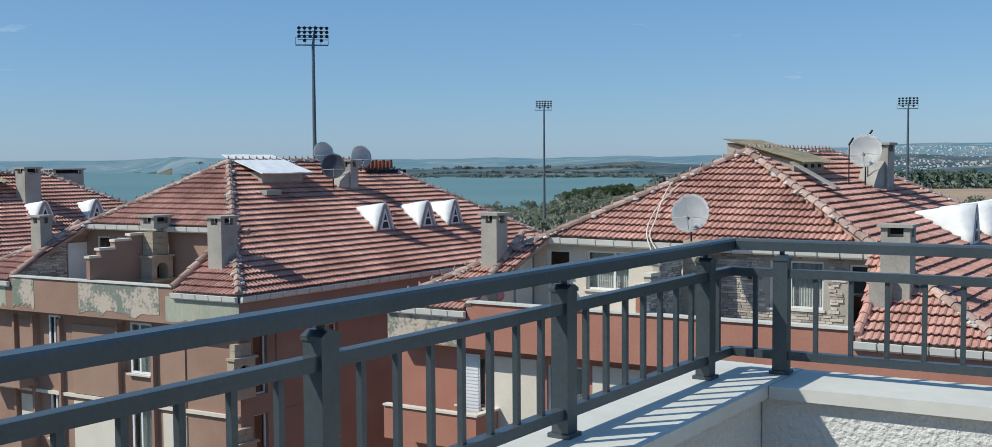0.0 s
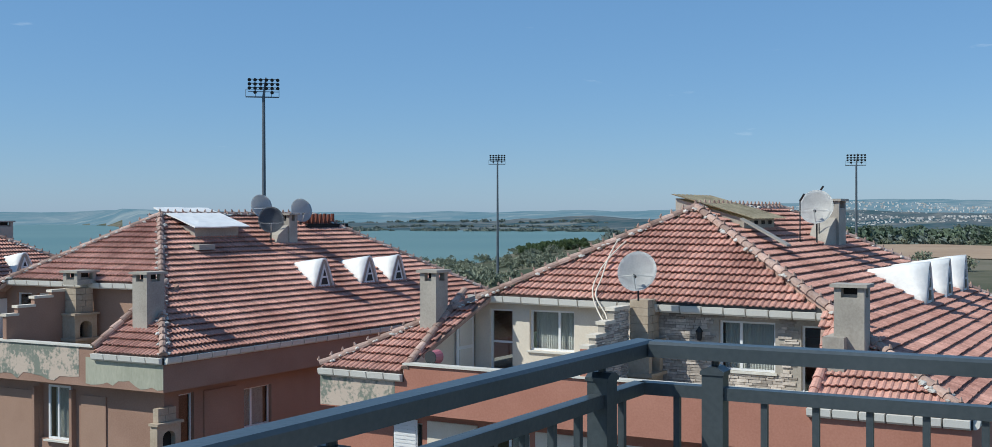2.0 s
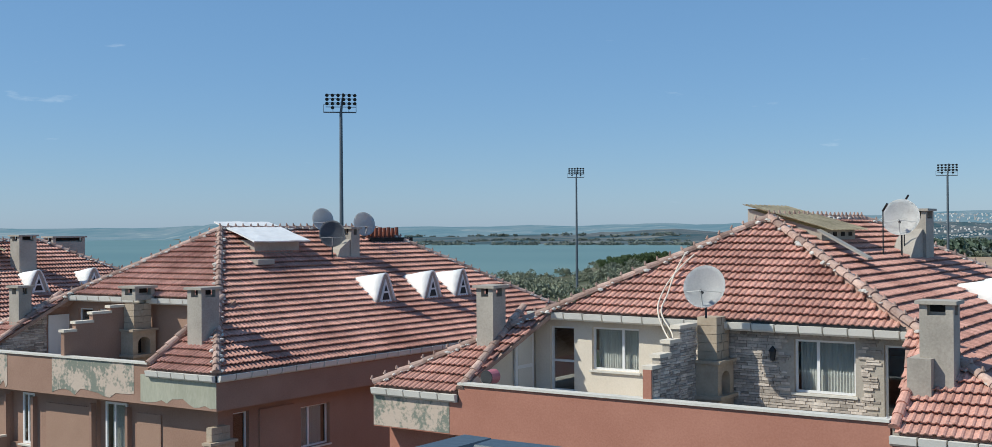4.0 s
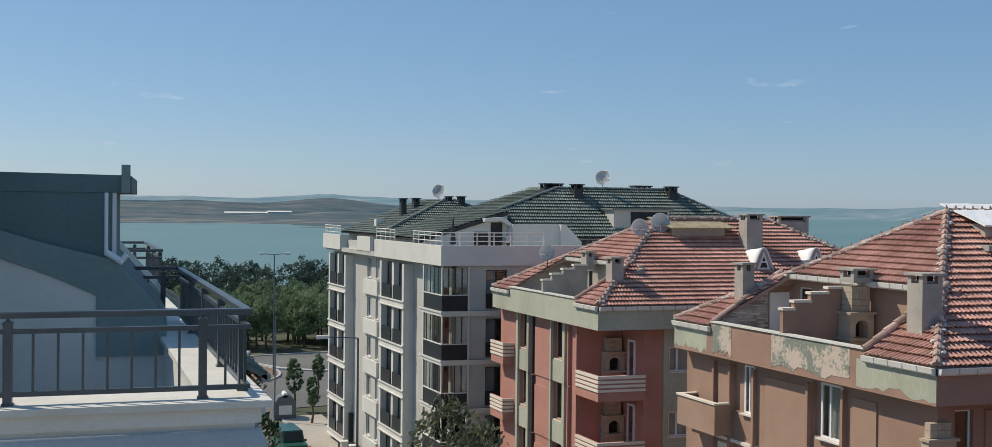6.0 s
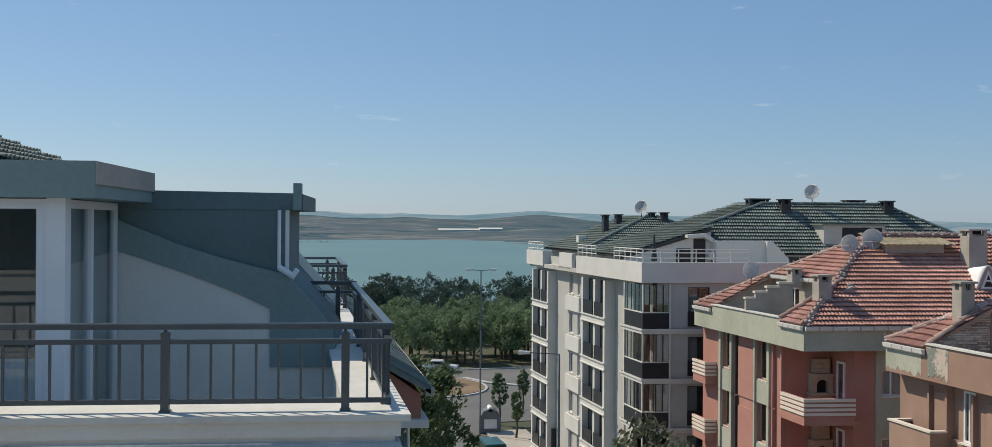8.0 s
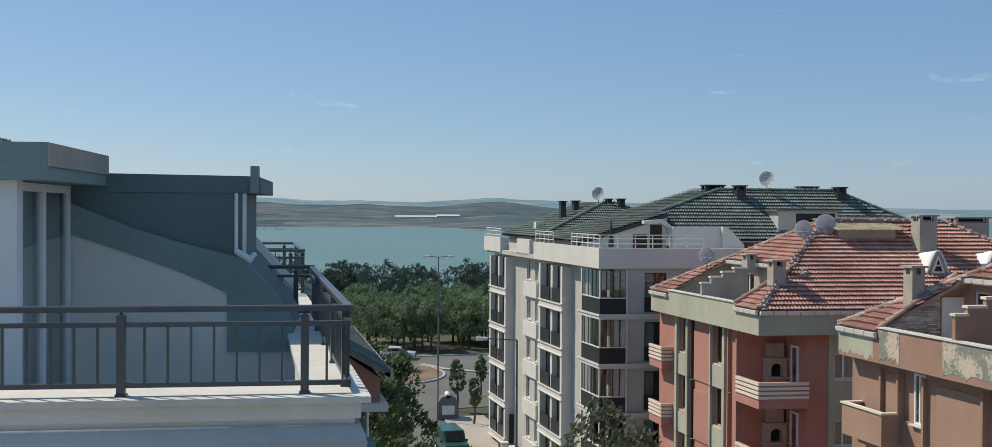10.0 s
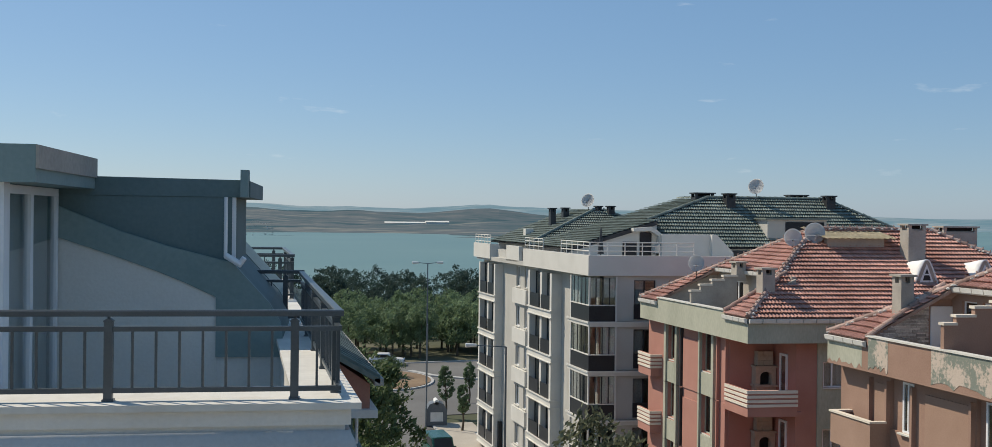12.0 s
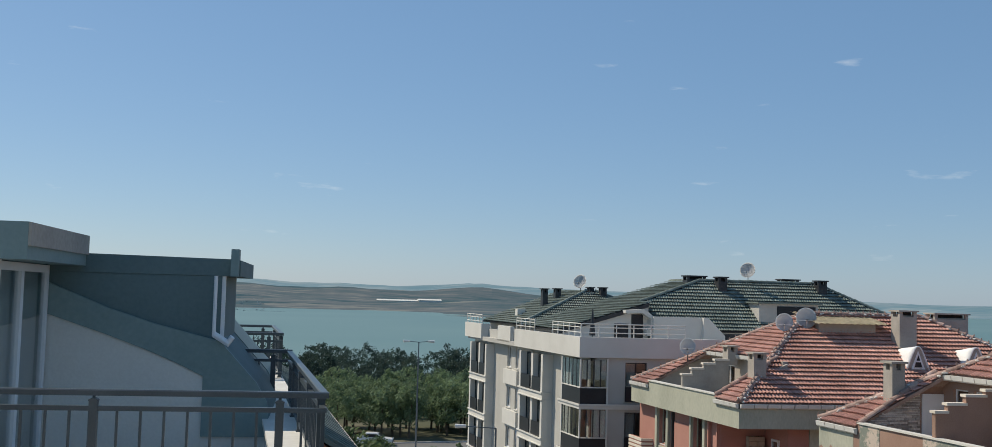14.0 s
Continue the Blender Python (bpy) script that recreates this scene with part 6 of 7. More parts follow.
# ---- streets ----
def strip(name, pts, width_l, width_r, z, t, material, label, category, name_kind="structure"):
    """A slab along a line of (x, y), so wide to the left and right."""
    bm = bmesh.new()
    lo, hi = [], []
    for i, (x, y) in enumerate(pts):
        a, c = pts[max(0, i - 1)], pts[min(len(pts) - 1, i + 1)]
        d = Vector((c[0] - a[0], c[1] - a[1], 0)).normalized()
        n = Vector((-d.y, d.x, 0))
        row = [Vector((x, y, z)) + n * width_l, Vector((x, y, z)) - n * width_r]
        hi.append([bm.verts.new(p) for p in row])
        lo.append([bm.verts.new(p - Vector((0, 0, t))) for p in row])
    for i in range(len(pts) - 1):
        bm.faces.new((hi[i][0], hi[i][1], hi[i + 1][1], hi[i + 1][0]))
        bm.faces.new((lo[i][0], lo[i][1], hi[i][1], hi[i][0])) if i == 0 else None
        for k in (0, 1):
            bm.faces.new((lo[i][k], lo[i + 1][k], hi[i + 1][k], hi[i][k]))
    bmesh.ops.recalc_face_normals(bm, faces=bm.faces)
    return tagged(part(name, bm, material), label, category, kind=name_kind)


ROAD = [(15.5, -60), (13.2, 0), (11.0, 30), (8.9, 55), (7.0, 75), (5.6, 95), (4.9, 110)]
strip("road", ROAD, 3.0, 2.9, GROUND + 0.04, 0.5, M_ROAD, "worn grey asphalt street between the houses", "road")
strip("pavement", [(x + 0.0, y) for x, y in ROAD[:6]], -2.9, 6.6, GROUND + 0.16, 0.5, M_PAVING, "sunlit paved footway beside the white block", "pavement")
strip("pavement", ROAD[:6], 7.5, -3.0, GROUND + 0.15, 0.5, M_PAVING, "paved footway under the trees", "pavement")
strip("kerb", ROAD[:6], -2.88, 3.06, GROUND + 0.18, 0.5, M_KERB, "pale stone kerb", "kerb")
CROSS = [(-90, 118), (-30, 113), (0, 114), (20, 118), (60, 124), (140, 132)]
strip("road", CROSS, 19.0, 16.0, GROUND + 0.05, 0.5, M_ROAD, "wide asphalt cross street by the park", "road")
strip("kerb", CROSS, 19.3, -19.0, GROUND + 0.18, 0.5, M_KERB, "pale stone kerb by the park", "kerb")
strip("kerb", [(9.0, 128.2), (11.4, 124.2), (15.1, 121.6), (26.0, 121.2), (60.0, 126.0)], 0.4, 0.4, GROUND + 0.2, 0.4, M_KERB, "narrow pale kerb between the two lanes", "kerb")
isl = bmesh.new()
ring = [(5.2 + 5.6 * math.cos(i * math.tau / 32), 121.0 + 7.0 * math.sin(i * math.tau / 32)) for i in range(32)]
prism(isl, ident, ring, "z", GROUND, GROUND + 0.24)
kb = bmesh.new()
for i in range(32):
    a, e = Vector((*ring[i], 0)), Vector((*ring[(i + 1) % 32], 0))
    c = Vector((5.2, 121.0, 0))
    prism(kb, ident, [(a.x, a.y), (e.x, e.y), (e + (e - c).normalized() * 0.35).to_tuple()[:2], (a + (a - c).normalized() * 0.35).to_tuple()[:2]], "z", GROUND, GROUND + 0.2)
tagged(part("kerb", kb, M_KERB), "pale stone kerb round the traffic island", "kerb", kind="structure")
tagged(part("traffic_island", isl, mat("dry_soil", (0.16, 0.10, 0.06), (0.26, 0.18, 0.11), 0.95, 0.4, 5, 0.4)), "round island of bare brown soil with a kerb", "island", kind="structure")


# ---- trees ----
def leaves(verts, faces, c, r, n, size, rng, flat=0.8):
    """n leaf quads in an uneven clump round c."""
    for _ in range(n):
        d = Vector((rng.gauss(0, 1), rng.gauss(0, 1), rng.gauss(0, 1) * flat)).normalized() * r * (0.45 + 0.6 * rng.random())
        p = c + d
        a = Vector((rng.gauss(0, 1), rng.gauss(0, 1), rng.gauss(0, 1))).normalized()
        b2 = a.orthogonal().normalized() * size * rng.uniform(0.6, 1.3)
        e = a.cross(b2).normalized() * size * rng.uniform(0.5, 1.0)
        k = len(verts)
        verts.extend((tuple(p - b2), tuple(p - e * 0.6), tuple(p + b2), tuple(p + e * 0.6)))
        faces.append((k, k + 1, k + 2, k + 3))


def crown_data(c, rx, h, clumps, per, size, rng):
    verts, faces = [], []
    for _ in range(clumps):
        f = rng.random()
        w = math.sin(math.pi * min(0.98, max(0.06, f * 0.9 + 0.08))) ** 0.6
        a = rng.uniform(0, math.tau)
        q = rx * w * math.sqrt(rng.random()) * 0.95
        cc = c + Vector((math.cos(a) * q, math.sin(a) * q, (f - 0.5) * h))
        leaves(verts, faces, cc, rx * rng.uniform(0.14, 0.30), per, size, rng)
    return verts, faces


def mesh_part(name, verts, faces, material, parent=None):
    me = bpy.data.meshes.new(name)
    me.from_pydata(verts, [], faces)
    me.materials.append(material)
    ob = new(name, me)
    if parent:
        ob.parent, ob.matrix_parent_inverse = parent, Matrix.Translation(-parent.location)
    return ob


def tree(at, h, r, trunk, material, seed, label, clumps=70, per=38, size=0.16, lean=0.0, name="tree"):
    rng = random.Random(seed)
    o = Vector(at)
    t = thing(name, label, name, "street trees" if name == "tree" else "", at=at)
    bm = bmesh.new()
    top = o + Vector((lean, 0, trunk))
    tube(bm, o, o + (top - o) * 0.5 + Vector((0.1, 0, 0)), 0.03 * h * 0.5 + 0.06, 0.02 * h * 0.5 + 0.05, 9)
    tube(bm, o + (top - o) * 0.5 + Vector((0.1, 0, 0)), top + Vector((0, 0, (h - trunk) * 0.5)), 0.02 * h * 0.5 + 0.05, 0.03, 8)
    for i in range(7):
        a = i * 2.4 + rng.random()
        p = top + Vector((0, 0, (h - trunk) * 0.07 * i - 0.2))
        q = p + Vector((math.cos(a) * r * 0.75, math.sin(a) * r * 0.75, (h - trunk) * 0.2 * rng.uniform(0.5, 1.3)))
        tube(bm, p, q, 0.05, 0.015, 6)
    part("trunk", bm, M_BARK, t)
    v, f = crown_data(top + Vector((0, 0, (h - trunk) * 0.5)), r, h - trunk, clumps, per, size, rng)
    mesh_part("crown", v, f, material, t)
    return t


tree((1.0, 44.0, GROUND), 11.4, 1.9, 2.6, M_LEAF, 3, "broad green street tree in front of the houses", 140, 60, 0.14)
tree((2.4, 52.0, GROUND), 11.0, 2.0, 2.4, M_LEAF, 5, "broad green street tree in front of the houses", 130, 46, 0.15)
tree((1.3, 61.0, GROUND), 10.6, 2.3, 2.4, M_LEAF, 6, "broad green street tree in front of the houses", 110, 46, 0.16)
tree((-0.6, 72.0, GROUND), 9.0, 2.6, 2.4, M_LEAF, 7, "broad green street tree by the crossing", 110, 46, 0.16)
tree((10.2, 43.5, GROUND), 10.2, 2.3, 3.6, M_LEAF_DUSTY, 11, "dusty sparse tree before the white block", 60, 36, 0.16)
tree((12.6, 46.5, GROUND), 8.6, 2.4, 3.0, M_LEAF_DUSTY, 12, "dusty dense tree before the white block", 80, 44, 0.16)
tree((14.0, 43.0, GROUND), 7.0, 2.2, 2.4, M_LEAF_DUSTY, 13, "dusty low tree before the red house", 70, 40, 0.16)
tree((10.86, 91.8, GROUND + 0.14), 3.8, 0.68, 1.5, M_LEAF_PARK, 21, "slim young green tree on the footway", 60, 80, 0.085)
tree((10.1, 98.5, GROUND), 4.7, 0.82, 1.7, M_LEAF_PARK, 22, "slim young green tree on the footway", 60, 80, 0.085)
tree((13.2, 106, GROUND), 4.0, 0.7, 1.6, M_LEAF_PARK, 23, "slim young green tree on the footway", 60, 80, 0.085)
tree((6.3, 122.6, GROUND + 0.22), 2.1, 1.7, 0.3, M_LEAF, 27, "low round shrub on the traffic island", 60, 44, 0.11, name="shrub")



def woods(name, label, spots, material, size, per, clumps, seed, bole=0.0):
    """Many trees of one wood as one mass of leaf clumps; bole: the bare share of each tree's height, with its trunk."""
    rng = random.Random(seed)
    verts, faces = [], []
    for x, y, z, h, r in spots:
        low = bole or 0.16
        v, f = crown_data(Vector((x, y, z + h * (1 + low) / 2)), r, h * (1 - low), clumps, per, size * r / 3, rng)
        k = len(verts)
        verts.extend(v)
        faces.extend(tuple(i + k for i in q) for q in f)
    leaf_faces = len(faces)
    if bole:
        for x, y, z, h, r in spots:
            k, lx, ly = len(verts), rng.uniform(-0.5, 0.5), rng.uniform(-0.5, 0.5)
            for dx, dy, up, w in ((0, 0, -0.3, 0.19), (lx * 0.3, ly * 0.3, h * bole * 0.7, 0.14), (lx, ly, h * 0.6, 0.06)):
                verts.extend((x + dx + w * math.cos(j * math.tau / 5), y + dy + w * math.sin(j * math.tau / 5), z + up) for j in range(5))
            faces.extend((k + m * 5 + j, k + m * 5 + (j + 1) % 5, k + m * 5 + 5 + (j + 1) % 5, k + m * 5 + 5 + j) for m in (0, 1) for j in range(5))
    ob = mesh_part(name, verts, faces, material)
    ob.data.materials.append(M_BARK)
    for p in ob.data.polygons[leaf_faces:]:
        p.material_index = 1
    return tagged(ob, label, "woods", kind="stuff")


def ground_at(x, y):
    r = math.hypot(x, y)
    return land_height(math.degrees(math.atan2(x, y)), r)


rng = random.Random(31)
spots = []
for i in range(90):
    bb, r = rng.uniform(-9, 19), rng.uniform(141, 163)
    x, y = r * math.sin(radians(bb)), r * math.cos(radians(bb))
    spots.append((x, y, ground_at(x, y), rng.uniform(6.0, 8.6), rng.uniform(2.4, 3.6)))
woods("park_trees", "light green park trees beyond the cross street", spots, M_LEAF_PARK, 0.21, 40, 46, 1, 0.27)
spots = []
for i in range(210):
    bb, r = rng.uniform(-10, 20), rng.uniform(172, 218)
    x, y = r * math.sin(radians(bb)), r * math.cos(radians(bb))
    spots.append((x, y, ground_at(x, y), rng.uniform(9.0, 12.6), rng.uniform(2.2, 3.4)))
woods("pine_belt", "dark pine belt between the park and the lake", spots, M_LEAF_DARK, 0.22, 32, 40, 2)
spots = []
for i in range(420):
    bb = rng.uniform(44, 92)
    near = lerp_table(bb, NEAR_SHORE)
    r = rng.uniform(260, min(near - 8, 900))
    x, y = r * math.sin(radians(bb)), r * math.cos(radians(bb))
    size = rng.uniform(2.5, 5), rng.uniform(3.5, 6)
    if bb > 71 and 480 < r < 830:
        continue
    spots.append((x, y, ground_at(x, y), *size))
woods("shore_scrub", "grey-green scrub and bushes towards the lake shore", spots, M_LEAF_SCRUB, 0.36, 22, 18, 3)
spots = []
for i in range(60):
    bb, r = rng.uniform(59.2, 62.7), rng.uniform(780, 835)
    x, y = r * math.sin(radians(bb)), r * math.cos(radians(bb))
    spots.append((x, y, ground_at(x, y), rng.uniform(4.5, 7.5), rng.uniform(3.5, 5)))
woods("grove", "dark rounded grove by the lake shore", spots, M_LEAF, 0.36, 30, 22, 4)
spots = []
for i in range(700):
    bb = rng.uniform(40, 92)
    far = lerp_table(bb, FAR_SHORE)
    r = far + rng.choice((30, 120, 420, 800)) + rng.uniform(0, 60) if bb < 64 else rng.uniform(700, 2300)
    x, y = r * math.sin(radians(bb)), r * math.cos(radians(bb))
    size = (rng.uniform(2.5, 5.5), rng.uniform(7, 16)) if bb < 64 else (rng.uniform(5, 10), rng.uniform(8, 18))
    if bb > 71 and 480 < r < 860:
        continue
    spots.append((x, y, ground_at(x, y) - 1, *size))
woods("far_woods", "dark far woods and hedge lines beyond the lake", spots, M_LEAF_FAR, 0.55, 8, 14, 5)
spots = []
for i in range(560):
    bb, r = rng.uniform(66, 93), 880 + 1300 * rng.random() ** 1.4
    x, y = r * math.sin(radians(bb)), r * math.cos(radians(bb))
    spots.append((x, y, ground_at(x, y) - 1, rng.uniform(6, 10), rng.uniform(10, 19)))
woods("forest_belt", "broad dark green forest belt before the far town", spots, M_LEAF_FOREST, 0.5, 12, 14, 7)


# ---- a ploughed field beyond the houses ----
verts, faces = [], []
for i in range(45):
    for j in range(18):
        bb, r = 72 + i * 0.5, 580 + j * 15 + 12 * math.sin(i * 0.5)
        x, y = r * math.sin(radians(bb)), r * math.cos(radians(bb))
        verts.append((x, y, ground_at(x, y) + 0.5))
        if i and j:
            k = i * 18 + j
            faces.append((k - 19, k - 18, k, k - 1))
tagged(mesh_part("field", verts, faces, mat("dry_earth", (0.30, 0.20, 0.13), (0.42, 0.30, 0.20), 0.95, 0.02, 0.4, 0.2)), "dry tan ploughed field beyond the houses", "field", kind="structure")


# ---- far buildings ----
def far_town():
    rng = random.Random(77)
    bm = bmesh.new()
    for i in range(2400):
        bb = rng.choice((rng.uniform(71, 92), rng.uniform(-20, -3), rng.uniform(71, 92), rng.uniform(71, 92)))
        r = rng.uniform(2500, 3500) if bb > 0 else rng.uniform(1600, 2400)
        x, y = r * math.sin(radians(bb)), r * math.cos(radians(bb))
        z = ground_at(x, y)
        w, d, h = rng.uniform(2.5, 5), rng.uniform(2.5, 5), rng.uniform(1.2, 2.6)
        if bb < 0:
            w, d, h = w * 0.5, d * 0.5, h * 0.5
        box(bm, ident, x - w / 2, x + w / 2, y - d / 2, y + d / 2, z - 3, z + h)
    ob = part("far_town", bm, mat("far_walls", (0.36, 0.35, 0.34), (0.62, 0.60, 0.58), 0.9, 0.02, 0.2, 0.0, island=0.35))
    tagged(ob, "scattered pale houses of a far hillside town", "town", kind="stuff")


far_town()
for bb, ln in ((3.9, 105), (5.5, 55)):
    r = 2650
    x, y = r * math.sin(radians(bb)), r * math.cos(radians(bb))
    z = ground_at(x, y) + 1
    wh = thing("warehouse", "long white warehouse on the far hillside", "warehouse", "far warehouses", at=(x, y, z))
    part("hall", boxes(ident, [(x - ln / 2, x + ln / 2, y, y + 25, z - 6, z + 5)]), M_WHITE_FACADE, wh)
    bm = bmesh.new()
    prism(bm, ident, [(y - 1, z + 5), (y + 26, z + 5), (y + 12.5, z + 8)], "u", x - ln / 2 - 1, x + ln / 2 + 1)
    part("roof", bm, M_WHITE, wh)


# ---- floodlight masts ----
def mast(x, y, z_top, width, label):
    g = min(GROUND, ground_at(x, y))
    m = thing("floodlight_mast", label, "floodlight mast", "stadium floodlights", at=(x, y, g))
    s = Vector((math.cos(math.atan2(x, y)), -math.sin(math.atan2(x, y)), 0))
    f = Vector((math.sin(math.atan2(x, y)), math.cos(math.atan2(x, y)), 0))
    h = width * 0.62
    part("pole", tube(bmesh.new(), (x, y, g), (x, y, z_top - h), width * 0.085, width * 0.05, 10), M_MAST, m)
    part("spine", tube(bmesh.new(), (x, y, z_top - h), Vector((x, y, z_top)) + s * width * 0.07, width * 0.045, width * 0.02, 8), M_MAST, m)
    c = Vector((x, y, z_top))
    bm = bmesh.new()
    for i in range(4):
        zz = -0.06 * width - i * 0.13 * width
        tube(bm, c + s * (-width * 0.48) + Vector((0, 0, zz)), c + s * (width * 0.48) + Vector((0, 0, zz)), width * 0.012, n=5)
    part("crossarm", bm, M_MAST, m)
    lamp_bm = bmesh.new()
    tube(lamp_bm, Vector((0, 0, 0)), -f * width * 0.07 + Vector((0, 0, -width * 0.03)), width * 0.025, width * 0.06, 8)
    lm = mesh_of("floodlight", lamp_bm, M_DARK)
    for i in range(4):
        for j in range(6):
            if i == 3 and j not in (1, 4):
                continue
            ob = new("floodlight", lm)
            ob.parent, ob.matrix_parent_inverse = m, Matrix.Translation(-m.location)
            ob.location = c + s * (j - 2.5) * width * 0.175 + Vector((0, 0, -0.06 * width - i * 0.13 * width))
    bm = bmesh.new()
    base = c + Vector((0, 0, -h))
    tube(bm, base - s * width * 0.55, base + s * width * 0.48, width * 0.022, n=5)
    for q in (-0.55, -0.25, 0.25, 0.48):
        tube(bm, base + s * width * q, base + s * width * q + Vector((0, 0, width * 0.24)), width * 0.008, n=4)
    tube(bm, base - s * width * 0.55 + Vector((0, 0, width * 0.24)), base + s * width * 0.48 + Vector((0, 0, width * 0.24)), width * 0.008, n=4)
    part("platform", bm, M_MAST, m)


mast(121.0, 119.0, 38.8, 4.9, "tall steel floodlight mast with tiers of lamps")
mast(279.0, 175.0, 36.0, 4.9, "tall steel floodlight mast with tiers of lamps")
mast(291.0, 71.0, 33.5, 5.0, "tall steel floodlight mast with tiers of lamps")


# ---- street furniture and vehicles ----
def street_lamp(at, h, arms, label):
    t = thing("street_lamp", label, "street lamp", "street lamps", at=at)
    o = Vector(at)
    part("pole", tube(bmesh.new(), o, o + Vector((0, 0, h)), 0.10, 0.06, 10), M_MAST, t)
    for dx, dy in arms:
        e = o + Vector((dx, dy, h + 0.1))
        part("arm", tube(bmesh.new(), o + Vector((0, 0, h)), e, 0.035), M_MAST, t)
        d = Vector((dx, dy, 0)).normalized()
        part("lamp_head", tube(bmesh.new(), e - d * 0.1, e + d * 0.6, 0.10, 0.14, 8), M_DISH, t)


street_lamp((10.1, 118.5, GROUND), 13.2, ((1.1, 0.1), (-1.1, -0.1)), "tall double-armed street lamp at the crossing")
street_lamp((10.8, 68.6, GROUND + 0.14), 9.9, ((-2.0, 0.1),), "grey street lamp with a long arm over the road")
street_lamp((14.8, 39.0, GROUND + 0.14), 8.7, ((-2.4, 0.6),), "grey street lamp with a long arm over the road")


sign_pole = thing("utility_pole", "slim grey steel pole at the kerb", "pole", at=(7.9, 93.4, GROUND))
part("pole", tube(bmesh.new(), (7.9, 93.4, GROUND), (7.95, 93.4, 8.0), 0.07, 0.05, 8), M_MAST, sign_pole)
part("cap", tube(bmesh.new(), (7.95, 93.4, 8.0), (7.95, 93.4, 8.06), 0.07, 0.03, 8), M_MAST, sign_pole)


def car(at, bearing, length, width, height, paint, label, van=False):
    """A parked car: body, glasshouse, windows, bumpers, lamps and wheels. Built along +y, then turned."""
    t = thing("car", label, "van" if van else "car", "parked cars")
    L2, W2 = length / 2, width / 2
    if van:
        prof = [(-L2, 0.35), (L2 - 0.1, 0.35), (L2, 0.6), (L2 - 0.05, 0.95), (L2 - 0.75, 1.1), (-L2, 1.1)]
        top = [(-L2 + 0.02, 1.1), (L2 - 0.72, 1.1), (L2 - 1.35, height), (-L2 + 0.12, height)]
    else:
        prof = [(-L2, 0.35), (L2 - 0.1, 0.35), (L2, 0.55), (L2 - 0.1, 0.78), (L2 - 1.1, 0.92), (-L2 + 0.7, 0.95), (-L2 + 0.05, 0.88)]
        top = [(-L2 + 0.5, 0.93), (L2 - 1.15, 0.92), (L2 - 1.9, height), (-L2 + 1.15, height)]
    bm = bmesh.new()
    prism(bm, ident, prof, "u", -W2, W2)
    bmesh.ops.bevel(bm, geom=bm.edges[:], offset=0.06, segments=2, affect="EDGES")
    body = part("body", bm, paint, t, smooth=False)
    bm = bmesh.new()
    prism(bm, ident, top, "u", -W2 + 0.1, W2 - 0.1)
    bmesh.ops.bevel(bm, geom=bm.edges[:], offset=0.05, segments=2, affect="EDGES")
    part("cabin", bm, paint, t)
    a, c = top[1], top[2]
    bm = bmesh.new()
    vs = [bm.verts.new(p) for p in ((-W2 + 0.2, a[0] - 0.06, a[1] + 0.08), (W2 - 0.2, a[0] - 0.06, a[1] + 0.08), (W2 - 0.26, c[0] + 0.12, c[1] - 0.08), (-W2 + 0.26, c[0] + 0.12, c[1] - 0.08))]
    bm.faces.new(vs)
    bmesh.ops.translate(bm, verts=bm.verts, vec=(0, 0.035, 0.02))
    bmesh.ops.solidify(bm, geom=bm.faces[:], thickness=0.02)
    part("windscreen", bm, M_DARK_BOARD, t)
    for sg in (-1, 1):
        x0, x1 = sorted((sg * (W2 - 0.105), sg * (W2 - 0.085)))
        bm = bmesh.new()
        prism(bm, ident, [(top[0][0] + 0.35, 1.0 if not van else 1.15), (top[1][0] - 0.35, 1.0 if not van else 1.15), (top[2][0] - 0.05, height - 0.1), (top[3][0] + 0.15, height - 0.1)], "u", x0, x1)
        part("side_window", bm, M_DARK_BOARD, t)
        part("headlight", tube(bmesh.new(), (sg * (W2 - 0.3), L2 - 0.1, 0.74), (sg * (W2 - 0.3), L2 + 0.01, 0.72), 0.13, 0.11, 10), M_PVC, t)
        part("mirror", boxes(ident, [(*sorted((sg * W2, sg * (W2 + 0.16))), L2 - 1.3, L2 - 1.2, 1.0, 1.16)]), M_DARK, t)
        for y in (-L2 + 0.75, L2 - 0.8):
            wh = part("wheel", tube(bmesh.new(), (sg * (W2 - 0.16), y, 0.31), (sg * (W2 + 0.01), y, 0.31), 0.31, n=18), M_DARK, t)
            part("rim", tube(bmesh.new(), (sg * (W2 + 0.01), y, 0.31), (sg * (W2 + 0.02), y, 0.31), 0.19, n=12), M_DISH, wh)
    part("bumper", boxes(ident, [(-W2 + 0.1, W2 - 0.1, L2 - 0.04, L2 + 0.04, 0.36, 0.55)]), M_DARK, t)
    part("plate", boxes(ident, [(-0.26, 0.26, L2 + 0.04, L2 + 0.05, 0.40, 0.51)]), M_PVC, t)
    t.location = at
    t.rotation_euler = (0, 0, radians(-bearing))
    return t


P_GREEN = mat("green_car_paint", (0.03, 0.10, 0.075), (0.045, 0.13, 0.10), 0.25, 1, 30, 0.0, metal=0.3)
P_WHITE = mat("white_car_paint", (0.66, 0.67, 0.68), (0.74, 0.74, 0.74), 0.25, 1, 30, 0.0)
car((7.9, 81.5, GROUND + 0.04), 173, 4.4, 1.8, 1.82, P_GREEN, "dark green delivery van parked at the kerb", True)
car((3.9, 67.5, GROUND + 0.04), 353, 4.2, 1.75, 1.45, P_WHITE, "white hatchback parked in tree shade")
car((6.5, 134.0, GROUND + 0.05), 97, 4.4, 1.78, 1.45, P_WHITE, "white saloon car on the cross street")

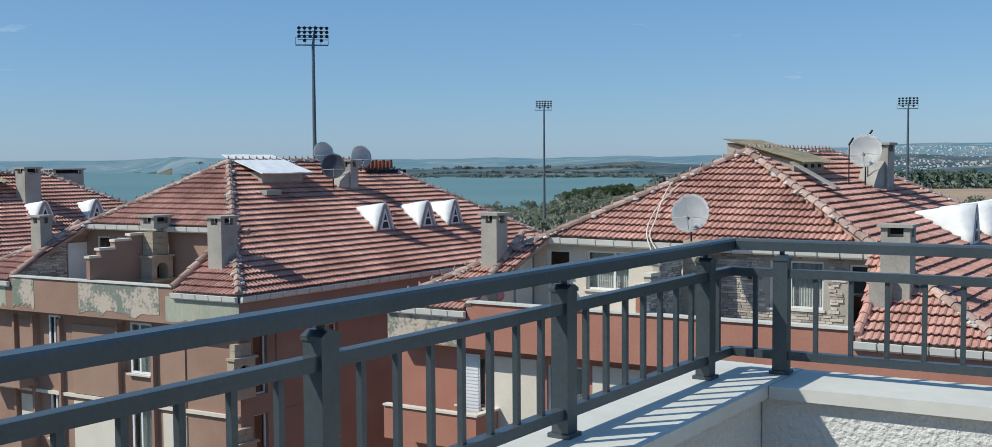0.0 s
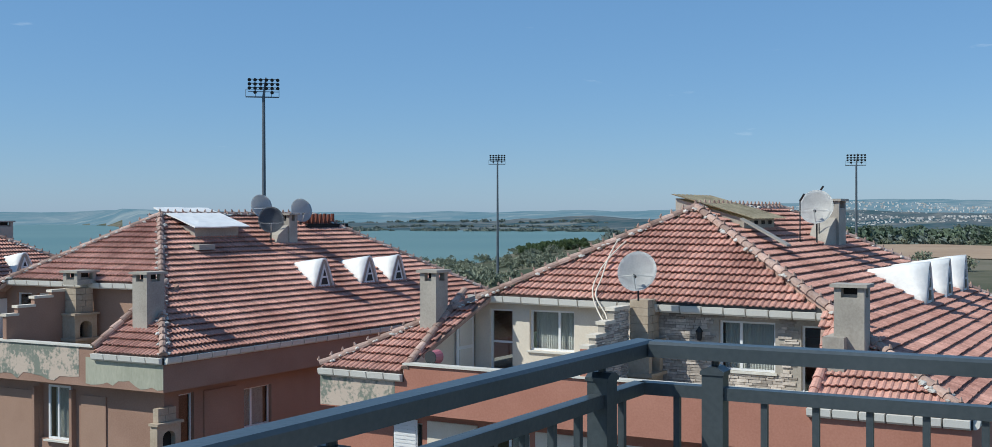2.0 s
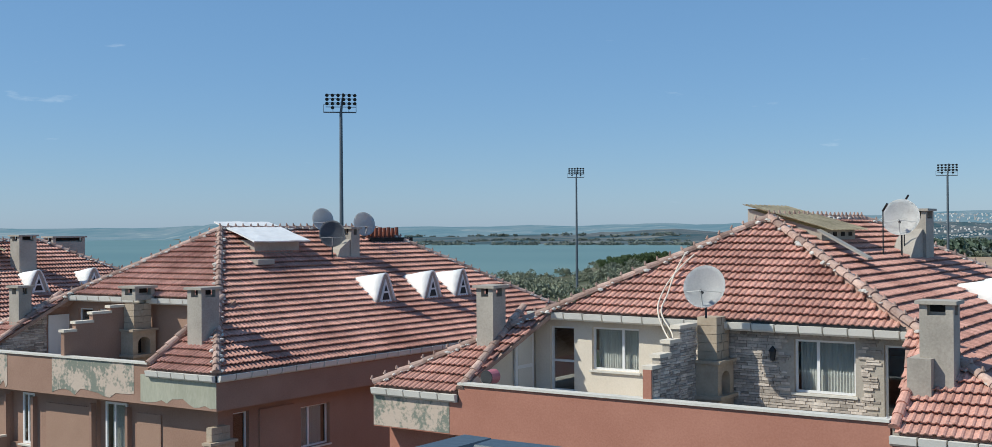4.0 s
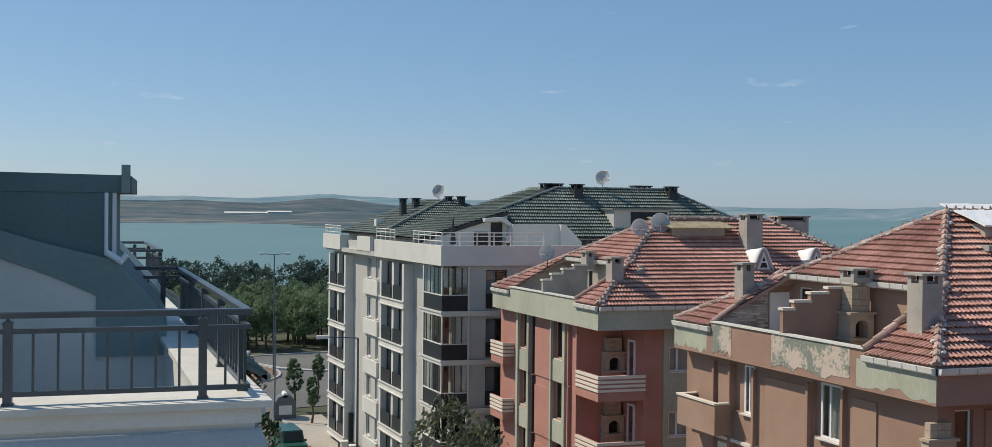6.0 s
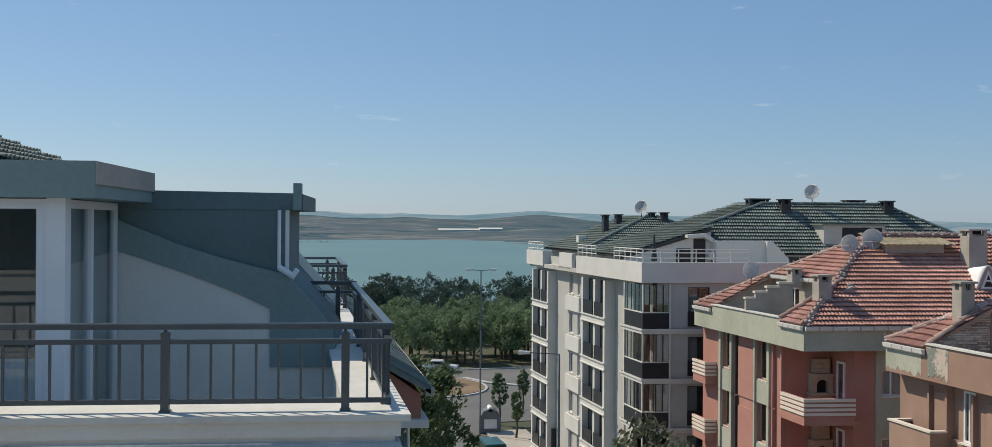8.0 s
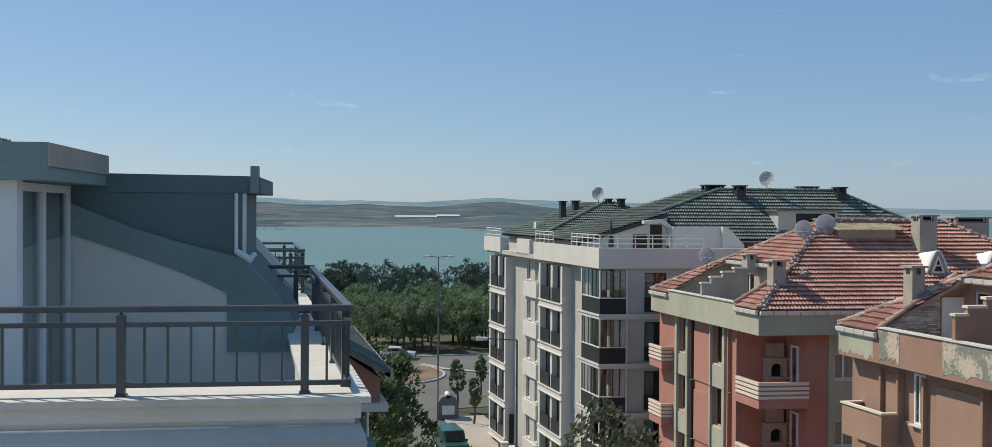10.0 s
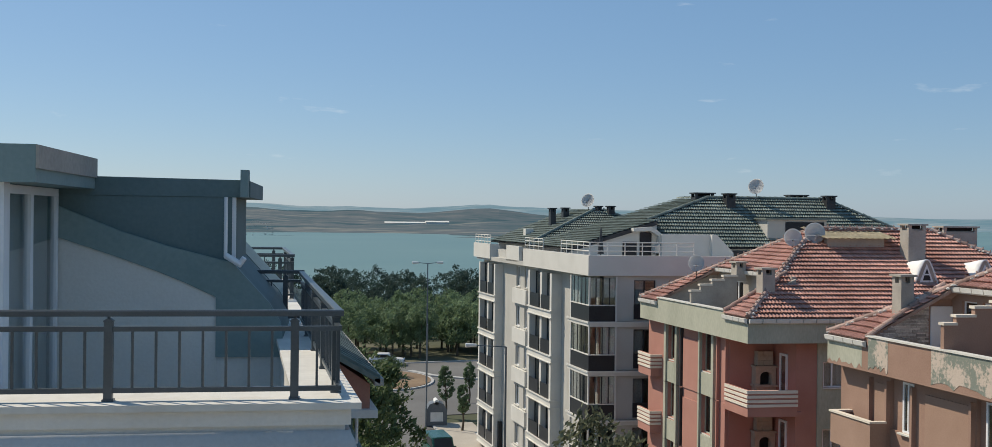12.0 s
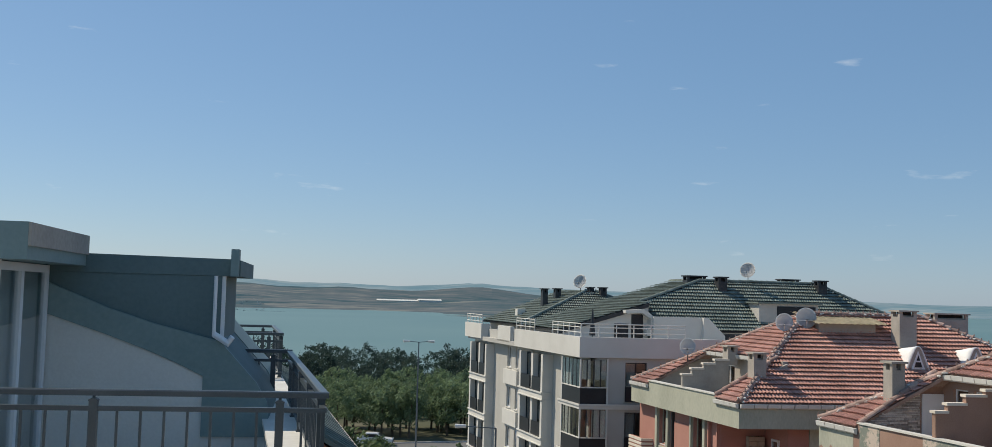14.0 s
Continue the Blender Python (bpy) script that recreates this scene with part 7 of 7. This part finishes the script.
bin_t = thing("recycling_container", "grey metal recycling container on the footway", "container", at=(8.9, 94.8, GROUND + 0.1))
bm = bmesh.new()
prism(bm, ident, [(8.0, -0.9), (9.8, -0.9), (9.8, 0.5), (9.5, 1.0), (8.9, 1.2), (8.3, 1.0), (8.0, 0.5)], "v", 94.2, 95.6)
part("body", bm, M_MAST, bin_t)
part("label_panel", boxes(ident, [(8.35, 9.45, 94.17, 94.2, -0.5, 0.3)]), M_DISH, bin_t)
part("lid", tube(bmesh.new(), (8.9, 94.2, 1.15), (8.9, 95.6, 1.15), 0.22, n=10), M_DISH, bin_t)
M_CONE = mat("orange_cone", (0.45, 0.10, 0.03), (0.6, 0.16, 0.05), 0.5)
for x, y in ((9.35, 78.3), (9.2, 79.6)):
    c = thing("traffic_cone", "orange traffic cone standing at the kerb", "traffic cone", "traffic cones", at=(x, y, GROUND + 0.18))
    part("cone", tube(bmesh.new(), (x, y, GROUND + 0.22), (x, y, GROUND + 0.95), 0.16, 0.03, 10), M_CONE, c)
    part("foot", boxes(ident, [(x - 0.2, x + 0.2, y - 0.2, y + 0.2, GROUND + 0.18, GROUND + 0.22)]), M_DARK, c)
for i, (x, y) in enumerate(((11.2, 76.5), (11.6, 75.0), (12.2, 66.0), (12.6, 62.5))):
    g = thing("gate_pier", "pale rendered gate pier by the footway", "pier", "gate piers", at=(x, y, GROUND + 0.16))
    part("shaft", boxes(ident, [(x - 0.22, x + 0.22, y - 0.22, y + 0.22, GROUND + 0.16, GROUND + 1.7)]), M_WHITE_FACADE, g)
    part("cap", boxes(ident, [(x - 0.28, x + 0.28, y - 0.28, y + 0.28, GROUND + 1.7, GROUND + 1.82)]), M_WHITE_FACADE, g)
verts, faces = [], []
hr = random.Random(8)
for i in range(260):
    f = hr.random()
    leaves(verts, faces, Vector((12.0 + 1.1 * f + hr.uniform(-0.3, 0.3), 73.5 - 13.5 * f, GROUND + 0.2 + hr.uniform(0, 1.0))), 0.25, 30, 0.09, hr)
tagged(mesh_part("hedge", verts, faces, M_LEAF), "clipped green hedge along the footway", "hedge", kind="stuff")
